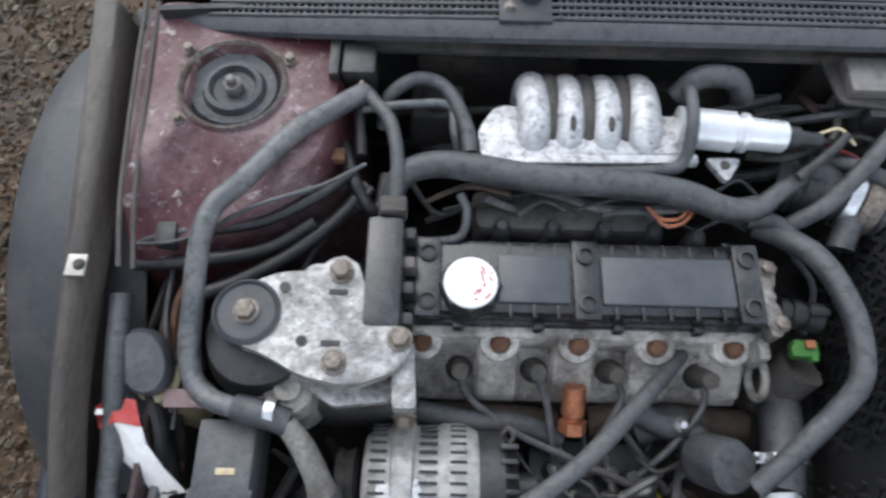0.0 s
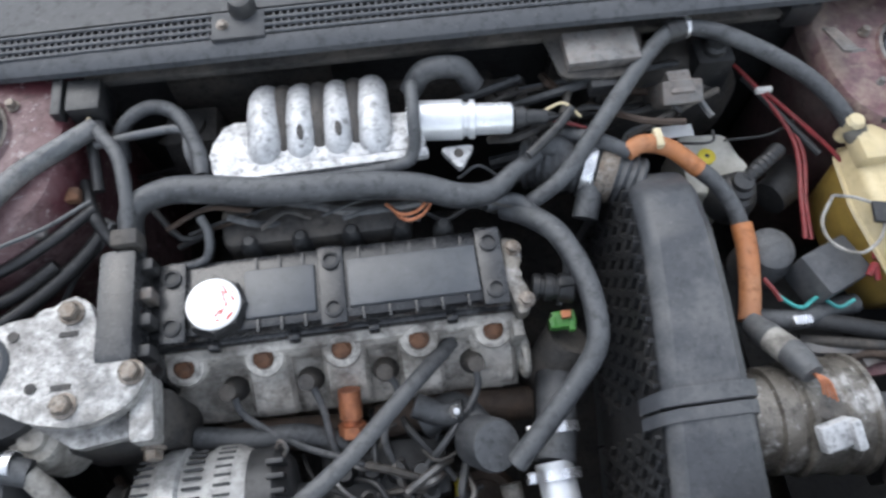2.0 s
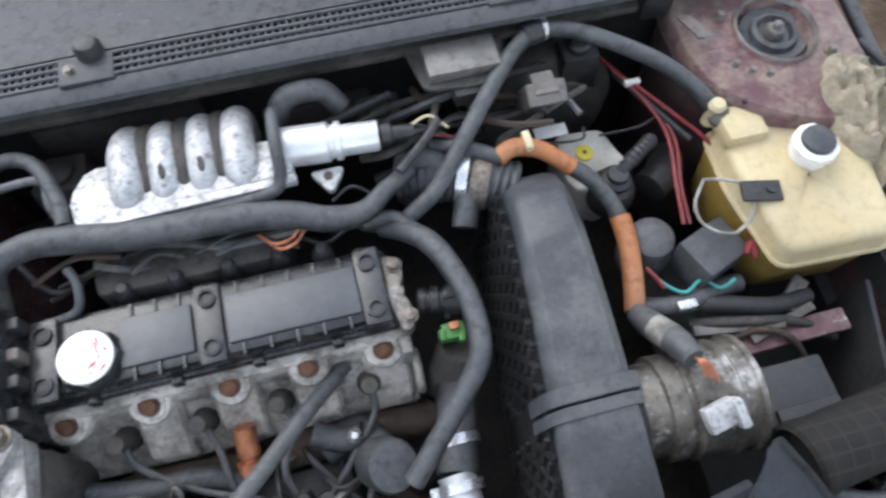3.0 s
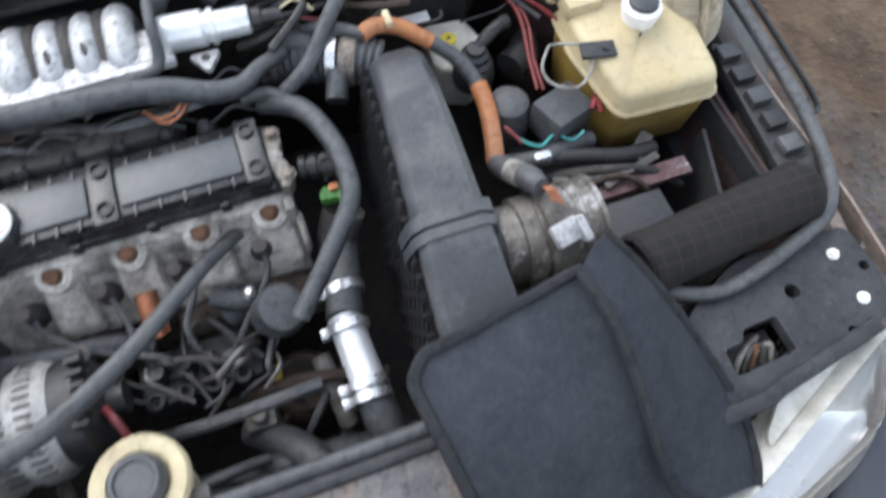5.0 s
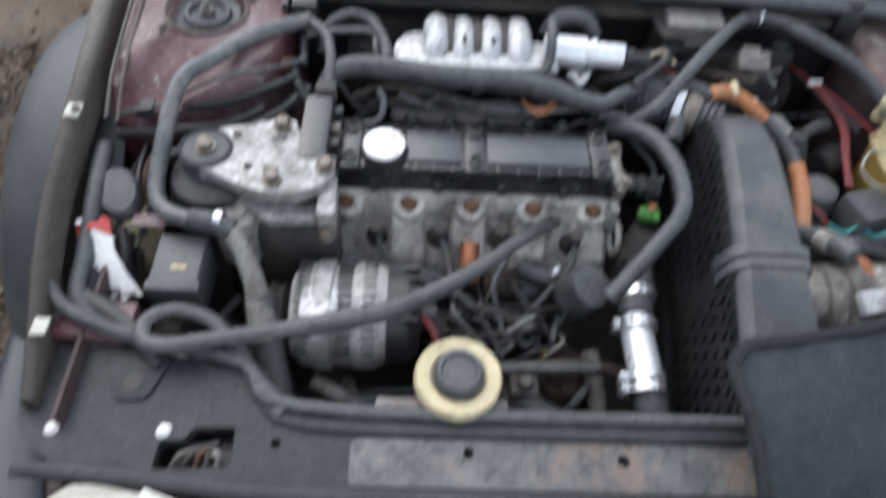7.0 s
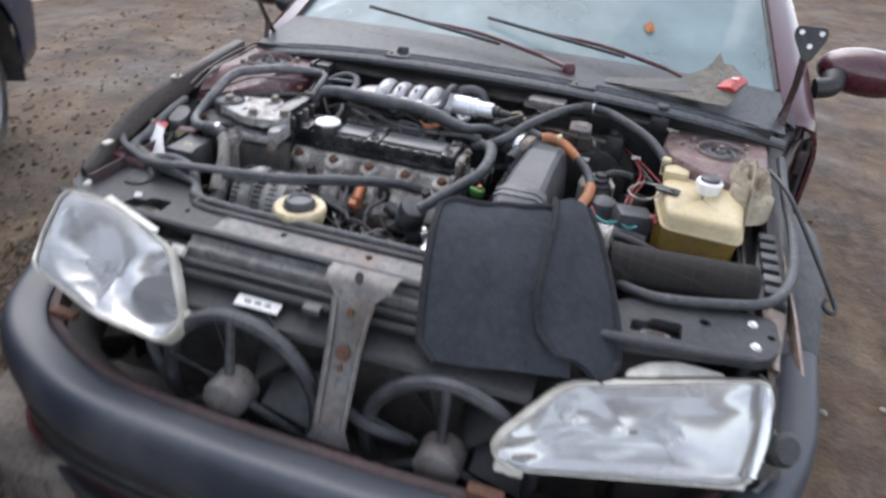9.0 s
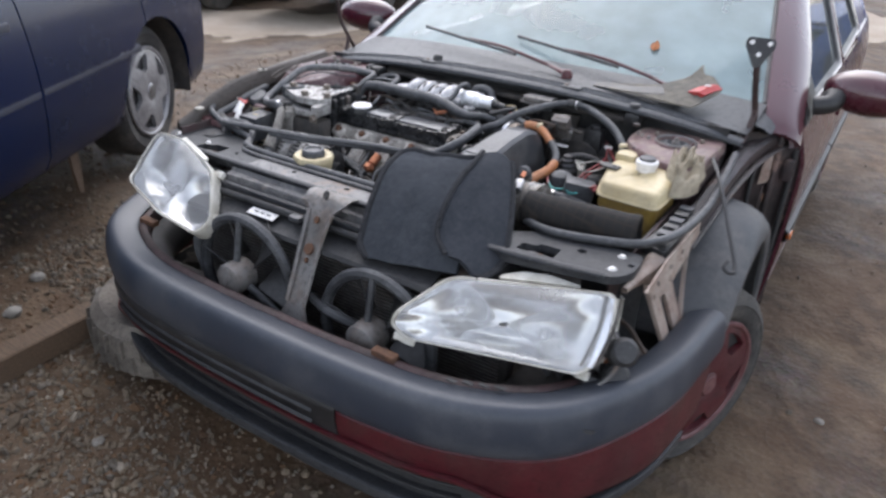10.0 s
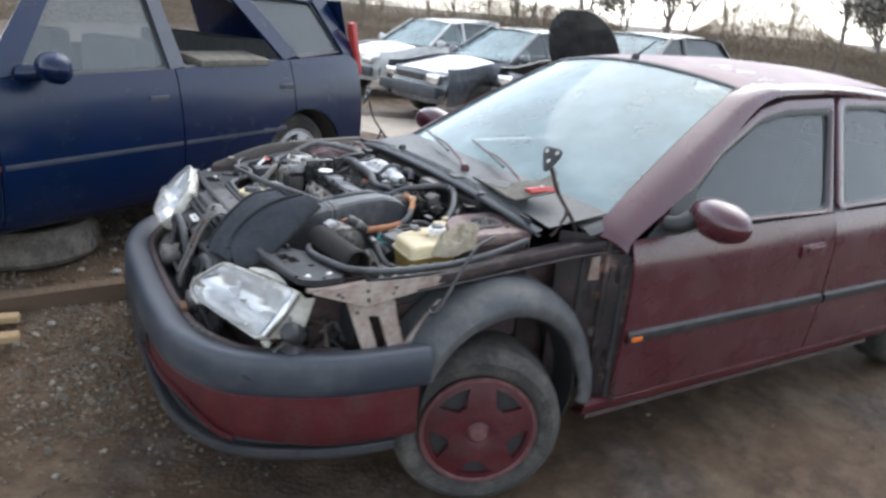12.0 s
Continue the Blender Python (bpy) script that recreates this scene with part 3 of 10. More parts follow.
rng = random.Random(4)
bm = bmesh.new()
ico = bmesh.new()
bmesh.ops.create_icosphere(ico, subdivisions=1, radius=1)
ico_v, ico_f = [v.co.copy() for v in ico.verts], [[v.index for v in f.verts] for f in ico.faces]
ico.free()
pv, pf = [], []
for k in range(42000):
    if k % 4 == 1:
        x, y = rng.uniform(-1.5, -0.8), rng.uniform(-0.7, 0.9)
    elif k % 12 == 2:
        x, y = rng.uniform(-0.85, 0.0), rng.gauss(-1.08, 0.16)
    elif k % 3:
        x, y = rng.uniform(-3.4, 0.4), rng.gauss(-1.0, 1.1)
    else:
        x, y = rng.uniform(-3.5, 3.5), rng.uniform(-2.6, 3.5)
    dense = smooth01((0.7 - x) / 1.3)
    if rng.random() > 0.10 + 0.90 * dense:
        continue
    r = 0.0028 + 0.0095 * rng.random() ** 3 + (0.010 if rng.random() < 0.025 else 0)
    q = Euler((rng.uniform(0, 6), rng.uniform(0, 6), rng.uniform(0, 6))).to_matrix()
    s = V((r * rng.uniform(0.8, 1.5), r * rng.uniform(0.7, 1.1), r * rng.uniform(0.4, 0.8)))
    base = len(pv)
    z0 = gz(x, y) + r * 0.2
    for co in ico_v:
        c = q @ V((co.x * s.x, co.y * s.y, co.z * s.z))
        pv.append((x + c.x * rng.uniform(0.85, 1.1), y + c.y, z0 + c.z))
    pf.extend([[base + i for i in f] for f in ico_f])
bm.free()
pm = bpy.data.meshes.new("pebbles")
pm.from_pydata(pv, [], pf)
M_PEBBLES = mat("pebble_mix", (0.15, 0.132, 0.110), (0.075, 0.062, 0.050), rough=0.8, scale=7, spread=(0.35, 0.6), bump=0.3, dust=(0.20, 0.18, 0.15), dust_amt=0.4, dust_scale=5, grit=0.3)


def vary_islands(m):
    """Each stone takes its own shade: dark flint, tan, or pale chalk."""
    N, L = m.node_tree.nodes, m.node_tree.links
    base = N["Principled BSDF"].inputs["Base Color"]
    old = base.links[0].from_socket
    ge = N.new("ShaderNodeNewGeometry")
    rp = N.new("ShaderNodeValToRGB")
    rp.color_ramp.interpolation = "CONSTANT"
    el = rp.color_ramp.elements
    el[0].position, el[0].color = 0.0, (1.25, 1.10, 0.92, 1)
    el[1].position, el[1].color = 0.45, (1.0, 0.92, 0.80, 1)
    for pos, col in ((0.62, (1.0, 0.97, 0.93, 1)), (0.80, (0.95, 0.62, 0.38, 1)), (0.93, (2.0, 1.95, 1.85, 1))):
        e = el.new(pos)
        e.color = col
    L.new(ge.outputs["Random Per Island"], rp.inputs["Fac"])
    x = N.new("ShaderNodeMix")
    x.data_type, x.blend_type = "RGBA", "MULTIPLY"
    x.inputs["Factor"].default_value = 1.0
    L.new(old, x.inputs["A"])
    L.new(rp.outputs["Color"], x.inputs["B"])
    L.new(x.outputs["Result"], base)


vary_islands(M_PEBBLES)
pm.materials.append(M_PEBBLES)
tagged(new("pebbles", pm), "small grey and tan stones pressed into the mud", "pebbles", kind="stuff")

# ---- maroon car: shell ----
car = thing("hatchback_car", (0, 0.02, 0.0), "dusty maroon hatchback without bonnet and front wings, engine bay open", "car")


def bumper_plan(u):
    """Plan of the front bumper, u from -1 to 1."""
    side = [(0, -0.905), (0.25, -0.90), (0.45, -0.878), (0.60, -0.822), (0.70, -0.745), (0.775, -0.62), (0.835, -0.45), (0.866, -0.20)]
    full = [(-x - 0.035 * smooth01((x - 0.45) / 0.30), y + 0.012 * smooth01((x - 0.45) / 0.30)) for x, y in side[:0:-1]] + side      # knocked outwards on one side
    path = catmull([(x, y, 0) for x, y in full], 8)
    return path


BPATH = bumper_plan(0)


def bumper_rows(section, lo=0, hi=None):
    section = [(p.x, p.y) for p in catmull([(o, z, 0) for o, z in section], 3)]
    rows = []
    n = len(BPATH)
    hi = n if hi is None else hi
    for i in range(lo, hi):
        d = (BPATH[min(i + 1, n - 1)] - BPATH[max(i - 1, 0)]).normalized()
        nrm = V((d.y, -d.x, 0))
        rows.append([tuple(BPATH[i] + nrm * o + V((0, 0, z))) for o, z in section])
    return rows


bm = bmesh.new()
loft(bm, bumper_rows([(-0.085, 0.622), (-0.08, 0.634), (-0.03, 0.648), (-0.008, 0.638), (0.002, 0.61), (0.006, 0.575), (0.003, 0.545), (-0.006, 0.528)]), thick=0.006)
bumper = part("front_bumper", bm, M_BUMPER, car, "faded grey plastic bumper")


def skirt_low(i):
    """Lower edge of the painted skirt: high over the air intake, low at the corners."""
    x = abs(BPATH[i].x)
    return 0.458 - 0.078 * smooth01((x - 0.50) / 0.22) - 0.020 * smooth01((x - 0.72) / 0.12)


def bumper_line(section, lo=0, hi=None):
    """Rows along the bumper; each section point is (offset, share between the skirt's edge and z, z)."""
    rows = []
    n = len(BPATH)
    for i in range(lo, n if hi is None else hi):
        d = (BPATH[min(i + 1, n - 1)] - BPATH[max(i - 1, 0)]).normalized()
        nrm = V((d.y, -d.x, 0))
        rows.append([tuple(BPATH[i] + nrm * o + V((0, 0, z + (skirt_low(i) - z) * k))) for o, k, z in section])
    return rows


bm = bmesh.new()
loft(bm, bumper_line([(-0.012, 0, 0.530), (-0.004, 0, 0.524), (-0.003, 0.3, 0.52), (-0.006, 0.7, 0.52), (-0.011, 0.95, 0.52), (-0.016, 1, 0.5)], 1, len(BPATH) - 1), thick=0.005)
part("bumper_skirt", bm, M_LOWPAINT, bumper, "maroon lower bumper skirt")
bm = bmesh.new()
loft(bm, [[V(p) for p in row] for row in bumper_line([(-0.020, 1, 0), (-0.006, 0.985, 0.9), (0.004, 0.99, 0.9), (0.002, 1.01, 0.9), (-0.016, 1.012, 0.9)], 24, len(BPATH) - 24)], thick=0.002)
part("skirt_lip", bm, M_LOWPAINT, bumper, "raised maroon lip over the air intake")
bm = bmesh.new()
loft(bm, bumper_line([(-0.020, 1, 0), (-0.060, 0.9, 0.33), (-0.064, 0.3, 0.33), (-0.050, 0, 0.325)], 3, len(BPATH) - 3), thick=0.004)
part("intake_recess", bm, M_SOOT, bumper, "black air intake under the skirt")
for z in (0.36, 0.395, 0.425):
    bm = bmesh.new()
    loft(bm, bumper_rows([(-0.058, z - 0.005), (-0.045, z - 0.004), (-0.045, z + 0.004), (-0.058, z + 0.005)], 36, len(BPATH) - 36), thick=0.002)
    part("intake_bar", bm, M_SOOT, bumper)
bm = bmesh.new()
loft(bm, bumper_rows([(-0.050, 0.342), (-0.016, 0.350), (-0.012, 0.338), (-0.016, 0.318), (-0.05, 0.296), (-0.09, 0.290)], 3, len(BPATH) - 3), thick=0.006)
part("bumper_lip", bm, M_COWL, bumper, "dark grey plastic chin spoiler")
mid = len(BPATH) // 2
bm = bmesh.new()
loft(bm, bumper_rows([(0.000, 0.545), (0.006, 0.530), (0.003, 0.50), (-0.004, 0.465), (-0.012, 0.455)], mid - 22, mid + 9), thick=0.006)
plate_panel = part("plate_recess", bm, M_BLACK, bumper, "black number-plate panel")
for z in (0.480, 0.510):
    bm = bmesh.new()
    loft(bm, bumper_rows([(0.004, z + 0.006), (0.010, z), (0.004, z - 0.006)], mid - 20, mid + 7), thick=0.003)
    part("recess_bar", bm, M_BLACK, plate_panel)
bm = bmesh.new()
loft(bm, bumper_rows([(-0.088, 0.60), (-0.088, 0.628), (-0.108, 0.630), (-0.112, 0.598)], 8, len(BPATH) - 8), thick=0.004)
part("bumper_inner_edge", bm, M_BAYPAINT, bumper, "chipped maroon edge behind the bumper")
bm = bmesh.new()
loft(bm, bumper_rows([(-0.115, 0.59), (-0.15, 0.56), (-0.16, 0.50), (-0.11, 0.46)], 8, len(BPATH) - 8), thick=0.004)
part("bumper_support", bm, M_SOOT, bumper)
for x, sy in ((-0.62, -0.70), (0.30, -0.815)):
    make("bumper_clip", M_RUST, bumper, "rusty clip", box, (x, sy + 0.02, 0.637), (0.06, 0.022, 0.016), 0.004)
bm = bmesh.new()
for k in range(4):
    box(bm, (0.47 + 0.03 * k, -0.802 + 0.012 * k, 0.652), (0.022, 0.010, 0.004), 0.001, None)
part("bumper_slot_rib", bm, M_BLACK, bumper)

# floor of the bay, bulkhead and inner wings
make("bay_floor", M_DARK, car, "oily dark floor of the engine bay", box, (0, -0.18, 0.36), (1.36, 1.0, 0.03), 0.01)
bm = bmesh.new()
loft(bm, [[(x, 0.265 - 0.03 * (abs(x) > 0.5) + 0.01 * noise.noise(V((x * 6, z * 6, 0))), z) for x in [k * 0.07 - 0.70 for k in range(21)]] for z in (0.36, 0.5, 0.62, 0.74, 0.84, 0.92, 0.965)], thick=0.008)
part("bulkhead", bm, M_SOOT, car, "dark bulkhead behind the engine")
for k, (x, w, z) in enumerate(((-0.28, 0.22, 0.80), (-0.02, 0.16, 0.74), (0.2, 0.12, 0.84))):
    make("bulkhead_pad", M_DARK, car, "torn sound-proofing pad", box, (x, 0.248, z), (w, 0.02, 0.14), 0.008)
for s in (-1, 1):
    bm = bmesh.new()
    loft(bm, [[(s * (0.64 + 0.03 * smooth01((z - 0.6) / 0.3)), y, z) for y in (-0.50, -0.40, -0.2, 0.0, 0.2, 0.4, 0.53)] for z in (0.36, 0.5, 0.65, 0.76, 0.82 if s > 0 else 0.86)], thick=0.006)
    part("inner_wing", bm, M_BAYPAINT, car, "grimy maroon inner wing")


def tower(s, top, cup):
    """Strut tower: a domed box with a rolled cup, rubber mount and centre nut."""
    cx, cy = cup
    bm = bmesh.new()
    x0, x1 = (0.475, 0.715) if s < 0 else (0.455, 0.695)
    cr = 0.066 if s < 0 else 0.058
    outline = [(x1 + 0.01, 0.255), (x0 + 0.01, 0.245), (x0 + 0.004, 0.12), (x0 + 0.014, 0.065), (x0 + 0.057, 0.016), (x0 + 0.113, -0.012), (x1 - 0.01, -0.03), (x1, 0.0)] if s > 0 else [(x1 + 0.01, 0.262), (x0 + 0.005, 0.250), (x0 - 0.005, 0.11), (x0 + 0.01, 0.03), (x0 + 0.06, -0.015), (x0 + 0.15, -0.055), (x1 - 0.01, -0.085), (x1, 0.0)]
    outline = rounded(outline, 0.04, 4)
    rows = []
    for z, g in (((0.55, 0.02), (0.70, 0.012), (top - 0.05, 0.004)) if s < 0 else ((top - 0.045, -0.012), (top - 0.030, -0.001))) + ((top - 0.012, -0.002), (top - 0.003, -0.008), (top, -0.02)):
        c = V(((x0 + x1) / 2, 0.06, 0))
        row = []
        for x, y in outline:
            d = V((x, y, 0)) - c
            q = c + d * (1 + g / max(0.05, d.length))
            row.append((s * q.x, q.y, z - (0.05 * smooth01((-y + 0.02) / 0.12) if z > 0.8 else 0)))
        rows.append(row)
    hole = []
    for x, y in outline:
        d = V((x - cx, y - cy, 0)).normalized()
        hole.append((s * (cx + d.x * cr), cy + d.y * cr, top))
    rows.append(hole)
    rows.append([(s * cx + (p[0] - s * cx) * 0.95, cy + (p[1] - cy) * 0.95, top + 0.006) for p in hole])
    rows.append([(s * cx + (p[0] - s * cx) * 0.89, cy + (p[1] - cy) * 0.89, top - 0.004) for p in hole])
    rows.append([(s * cx + (p[0] - s * cx) * 0.80, cy + (p[1] - cy) * 0.80, top - 0.022) for p in hole])
    rows.append([(s * cx + (p[0] - s * cx) * 0.2, cy + (p[1] - cy) * 0.2, top - 0.024) for p in hole])
    loft(bm, rows, closed=True)
    t = part("strut_tower", bm, M_TOWER if s < 0 else M_TOWERGRIME, car, "faded maroon strut tower with chalky stains" if s < 0 else "faded mauve strut tower behind the coolant tank")
    if s > 0:
        # the wall gets a darker paint than the top, which paints in its shade
        bm = bmesh.new()
        loft(bm, [[(x + (0.59 - x) * q, y + (0.07 - y) * q, z) for x, y in outline] for z, q in ((0.55, 0.10), (0.75, 0.08), (top - 0.02, 0.06))], closed=True)
        part("tower_wall", bm, M_BAYPAINT, t, "tower wall, shade put into its dark paint")
    M = Matrix.Translation((s * cx, cy, top - 0.02))
    bm = bmesh.new()
    lathe(bm, [(rad * cr / 0.066, h) for rad, h in ((0.055, 0), (0.057, 0.006), (0.050, 0.016), (0.044, 0.012), (0.038, 0.012), (0.034, 0.020), (0.028, 0.022), (0.024, 0.014), (0.016, 0.012), (0, 0.012))], M, 36)
    part("strut_mount", bm, M_HOSE, t, "black rubber strut mount")
    bm = bmesh.new()
    lathe(bm, [(0.0125, 0.01), (0.0125, 0.024), (0.011, 0.026)], M, 6)
    lathe(bm, [(0.006, 0.02), (0.006, 0.034), (0.004, 0.036), (0, 0.036)], M, 12)
    part("strut_nut", bm, M_STEEL, t)
    ring = bmesh.new()
    lathe(ring, [(rad * cr / 0.066, h) for rad, h in ((0.0575, 0.012), (0.0615, 0.020), (0.0635, 0.026), (0.0605, 0.0285), (0.057, 0.022))], M, 40, caps=False)
    part("cup_rim", ring, M_BOLT if s < 0 else M_STEEL, t, "rust-edged rim of the cup")
    for a, r in ((150, 0.074), (40, 0.076), (318, 0.074)):
        bolt("tower_bolt", (s * cx + r * math.cos(radians(a)) * s, cy + r * math.sin(radians(a)), top + 0.001), 0.006, 0.010, t, M_BOLT)
    return t


tower(-1, 0.950, (0.600, 0.126))
tower(1, 0.925, (0.590, 0.125))

for dx, dz in ((0.0, 0.0), (0.013, -0.006)):
    make("wing_flange", M_RAILR, car, "pale folded flange beside the tower", tube, [(-0.722 + dx, 0.25, 0.955 + dz), (-0.712 + dx, 0.12, 0.957 + dz), (-0.702 + dx, -0.02, 0.950 + dz), (-0.694 + dx, -0.10, 0.935 + dz)], 0.0030, 8)
# upper rails: grey on one side, bare and rusty on the other
bm = bmesh.new()
rail_pts = [(-0.762, 0.245, 0.955), (-0.750, 0.15, 0.955), (-0.732, 0.0, 0.952), (-0.722, -0.10, 0.947), (-0.712, -0.22, 0.937), (-0.702, -0.32, 0.915), (-0.690, -0.41, 0.885), (-0.682, -0.48, 0.862)]
rows = []
for p in catmull(rail_pts, 4):
    w = 0.014 + 0.020 * smooth01((p.y + 0.30) / 0.50)
    x0 = p.x - 0.028
    rows.append([(x0 + w + 0.006, p.y, p.z - 0.05), (x0 + w + 0.002, p.y, p.z - 0.006), (x0 + w - 0.003, p.y, p.z), (x0 + w * 0.5, p.y, p.z + 0.003), (x0 + 0.004, p.y, p.z - 0.001), (x0, p.y, p.z - 0.008), (x0 + 0.004, p.y, p.z - 0.12)])
loft(bm, rows, thick=0.003)
rail = part("wing_rail", bm, M_RAILR, car, "dusty beige-grey wing rail")
bm = bmesh.new()
box(bm, (-0.730, -0.106, 0.951), (0.020, 0.024, 0.004), 0.001)
part("rail_tab", bm, M_HOUSING, rail, "pale painted fixing tab")
bolt("rail_bolt", (-0.726, -0.106, 0.953), 0.005, 0.005, rail, M_DARK)
bm = bmesh.new()
box(bm, (-0.700, -0.40, 0.889), (0.018, 0.022, 0.004), 0.001)
part("rail_tab", bm, M_HOUSING, rail)
bm = bmesh.new()
rail_l = [(0.700, -0.53, 0.815), (0.705, -0.42, 0.812), (0.712, -0.25, 0.815), (0.718, -0.05, 0.828), (0.722, 0.15, 0.848), (0.735, 0.35, 0.872), (0.775, 0.50, 0.895), (0.81, 0.56, 0.905)]
rail_rows = []
for p in catmull(rail_l, 6):
    w = 0.25 + 0.75 * smooth01((p.y + 0.53) / 0.22)      # tapers to a point at the front
    rail_rows.append([(p.x + w * dx, p.y, p.z + w * dz) for dx, dz in ((-0.024, -0.03), (-0.020, 0.004), (-0.010, 0.012), (0.014, 0.010), (0.026, 0.002), (0.030, -0.020), (0.022, -0.038), (-0.018, -0.044))])
cut_row = next(i for i, r in enumerate(rail_rows) if r[0][1] > -0.20)
loft(bm, rail_rows[:cut_row + 1], closed=True)
rail2 = part("wing_rail", bm, M_RAIL, car, "bare rusty wing rail with holes")
bm = bmesh.new()
loft(bm, rail_rows[cut_row:], closed=True)
part("wing_rail", bm, M_BAYRAIL, car, "blackened rear half of the wing rail")
make("rail_lip", M_BAYRAIL, rail2, "", tube, [(0.745, -0.20, 0.786), (0.748, 0.0, 0.80), (0.758, 0.2, 0.822), (0.785, 0.40, 0.85), (0.83, 0.54, 0.87)], 0.009, 8, 4, True, 0.6)
# dark discs on the rail draw the shade inside its holes
for y in (-0.45, -0.36, -0.27, -0.12, 0.02, 0.22):
    bm = bmesh.new()
    lathe(bm, [(0.006, 0), (0.006, 0.002), (0.003, 0.003)], frame_z((0.744 if y < 0.1 else 0.75, y, 0.806 + max(0, y) * 0.09), (1.744, y, 0.806)), 10)
    part("rail_hole", bm, M_DARK, rail2)
# slotted bracket and folded flange under the rail
SIDE = Matrix(((0, -0.35, 1, 0.982), (1, 0, 0, 0), (0, 1, 0, 0), (0, 0, 0, 1)))
bm = bmesh.new()
plate(bm, rounded([(-0.416, 0.775), (-0.262, 0.765), (-0.258, 0.70), (-0.246, 0.625), (-0.110, 0.742), (-0.062, 0.712), (-0.225, 0.556), (-0.245, 0.540), (-0.362, 0.536), (-0.372, 0.600)], 0.012), [rounded([(-0.352, 0.722), (-0.316, 0.717), (-0.292, 0.592), (-0.326, 0.590)], 0.008), circle(-0.385, 0.735, 0.006, 10), circle(-0.345, 0.565, 0.006, 10), circle(-0.14, 0.685, 0.006, 10)], -0.005, 0.005, SIDE)
part("slotted_bracket", bm, M_RAIL, car, "slotted pinkish steel bracket with rust")
bm = bmesh.new()
plate(bm, rounded([(-0.530, 0.818), (-0.45, 0.826), (-0.38, 0.832), (-0.22, 0.826), (-0.04, 0.822), (-0.10, 0.802), (-0.24, 0.778), (-0.37, 0.762), (-0.43, 0.782)], 0.008), [circle(-0.44, 0.796, 0.005, 10), circle(-0.36, 0.778, 0.008, 10), circle(-0.28, 0.790, 0.006, 10), circle(-0.19, 0.798, 0.005, 10)], 0.004, 0.008, Matrix(((0, -0.15, 1, 0.858), (1, 0, 0, 0), (0, 1, 0, 0), (0, 0, 0, 1))))
part("rail_flange", bm, M_RAIL, car, "beige folded flange with holes")
# wiring, plugs and covers in the hollow beside the headlamp
bay = random.Random(77)
for k in range(26):
    p = V((bay.uniform(0.54, 0.72), bay.uniform(-0.60, -0.44), bay.uniform(0.52, 0.68)))
    a = bay.uniform(0, 6.28)
    d = V((math.cos(a) * 0.7, math.sin(a), bay.uniform(-0.8, 0.8))) * bay.uniform(0.03, 0.07)
    make("lamp_loom", bay.choice((M_SOOT, M_DARK, M_BLACK, M_HOSEGREY, M_BROWN)), car, "dirty lamp wiring", tube, [p - d, p + V((bay.uniform(-0.03, 0.03), bay.uniform(-0.03, 0.03), 0.02)), p + d], bay.choice((0.003, 0.005, 0.008)), 6, 5)
for k in range(9):
    p = V((bay.uniform(0.56, 0.72), bay.uniform(-0.60, -0.46), bay.uniform(0.56, 0.70)))
    bm = bmesh.new()
    box(bm, (0, 0, 0), (bay.uniform(0.02, 0.045), bay.uniform(0.015, 0.03), bay.uniform(0.012, 0.028)), 0.004, Matrix.Translation(p) @ pose(0, 0, 0, bay.uniform(-40, 40), bay.uniform(-40, 40), bay.uniform(0, 180)))
    part("lamp_plug", bm, (M_BLACK, M_SOOT, M_CAST, M_BLACK, M_HOUSING, M_SOOT, M_BLACK, M_COPPER, M_DARK)[k], car, "loose lamp connector")
bm = bmesh.new()
loft(bm, [[(x, y, z) for x in (0.50, 0.58, 0.66, 0.74)] for y, z in ((-0.72, 0.60), (-0.62, 0.545), (-0.50, 0.53), (-0.36, 0.56))], thick=0.006)
part("lamp_tray", bm, M_SOOT, car, "black splash tray under the headlamp")

# wheel-arch liners
for s in (-1, 1):
    bm = bmesh.new()
    rows = []
    prof = [(0.852, 0.300), (0.862, 0.304), (0.868, 0.318), (0.866, 0.345), (0.856, 0.380), (0.836, 0.408), (0.80, 0.424), (0.74, 0.432), (0.66, 0.434)]
    lift = 0.06 if s < 0 else 0.0
    for x, r in prof:
        row = []
        for k in range(33):
            a = radians(-12 + 166 * k / 32)
            rr = r + 0.030 * smooth01((radians(20) - a) / radians(30))
            rr -= (0.030 * smooth01((r - 0.33) / 0.08) + 0.020 * smooth01((a - radians(85)) / radians(40)) * smooth01((r - 0.32) / 0.06)) * (s > 0)
            row.append((s * x + (-0.035 if s < 0 else 0), 0.08 + rr * math.cos(a), 0.400 + lift + rr * math.sin(a)))
        rows.append(row)
    loft(bm, rows, thick=0.005)
    part("arch_liner", bm, M_LINER, car, "grey plastic wheel-arch liner")
    # a black sheet stands in for the dark void behind the wheel
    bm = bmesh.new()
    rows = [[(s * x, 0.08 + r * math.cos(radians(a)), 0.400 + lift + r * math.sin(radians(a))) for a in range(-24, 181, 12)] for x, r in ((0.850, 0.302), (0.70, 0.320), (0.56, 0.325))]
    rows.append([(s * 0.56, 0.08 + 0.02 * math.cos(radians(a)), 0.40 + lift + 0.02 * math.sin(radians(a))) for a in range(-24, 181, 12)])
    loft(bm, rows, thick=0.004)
    part("arch_inner", bm, M_SOOT, car, "black sheet for the shaded wheel-arch hollow")
    make("strut_leg", M_DARK, car, "dirty suspension strut", tube, [(s * 0.60, 0.09, 0.70 + lift), (s * 0.62, 0.06, 0.50 + lift), (s * 0.66, 0.03, 0.34 + lift)], [0.045, 0.05, 0.028], 14)

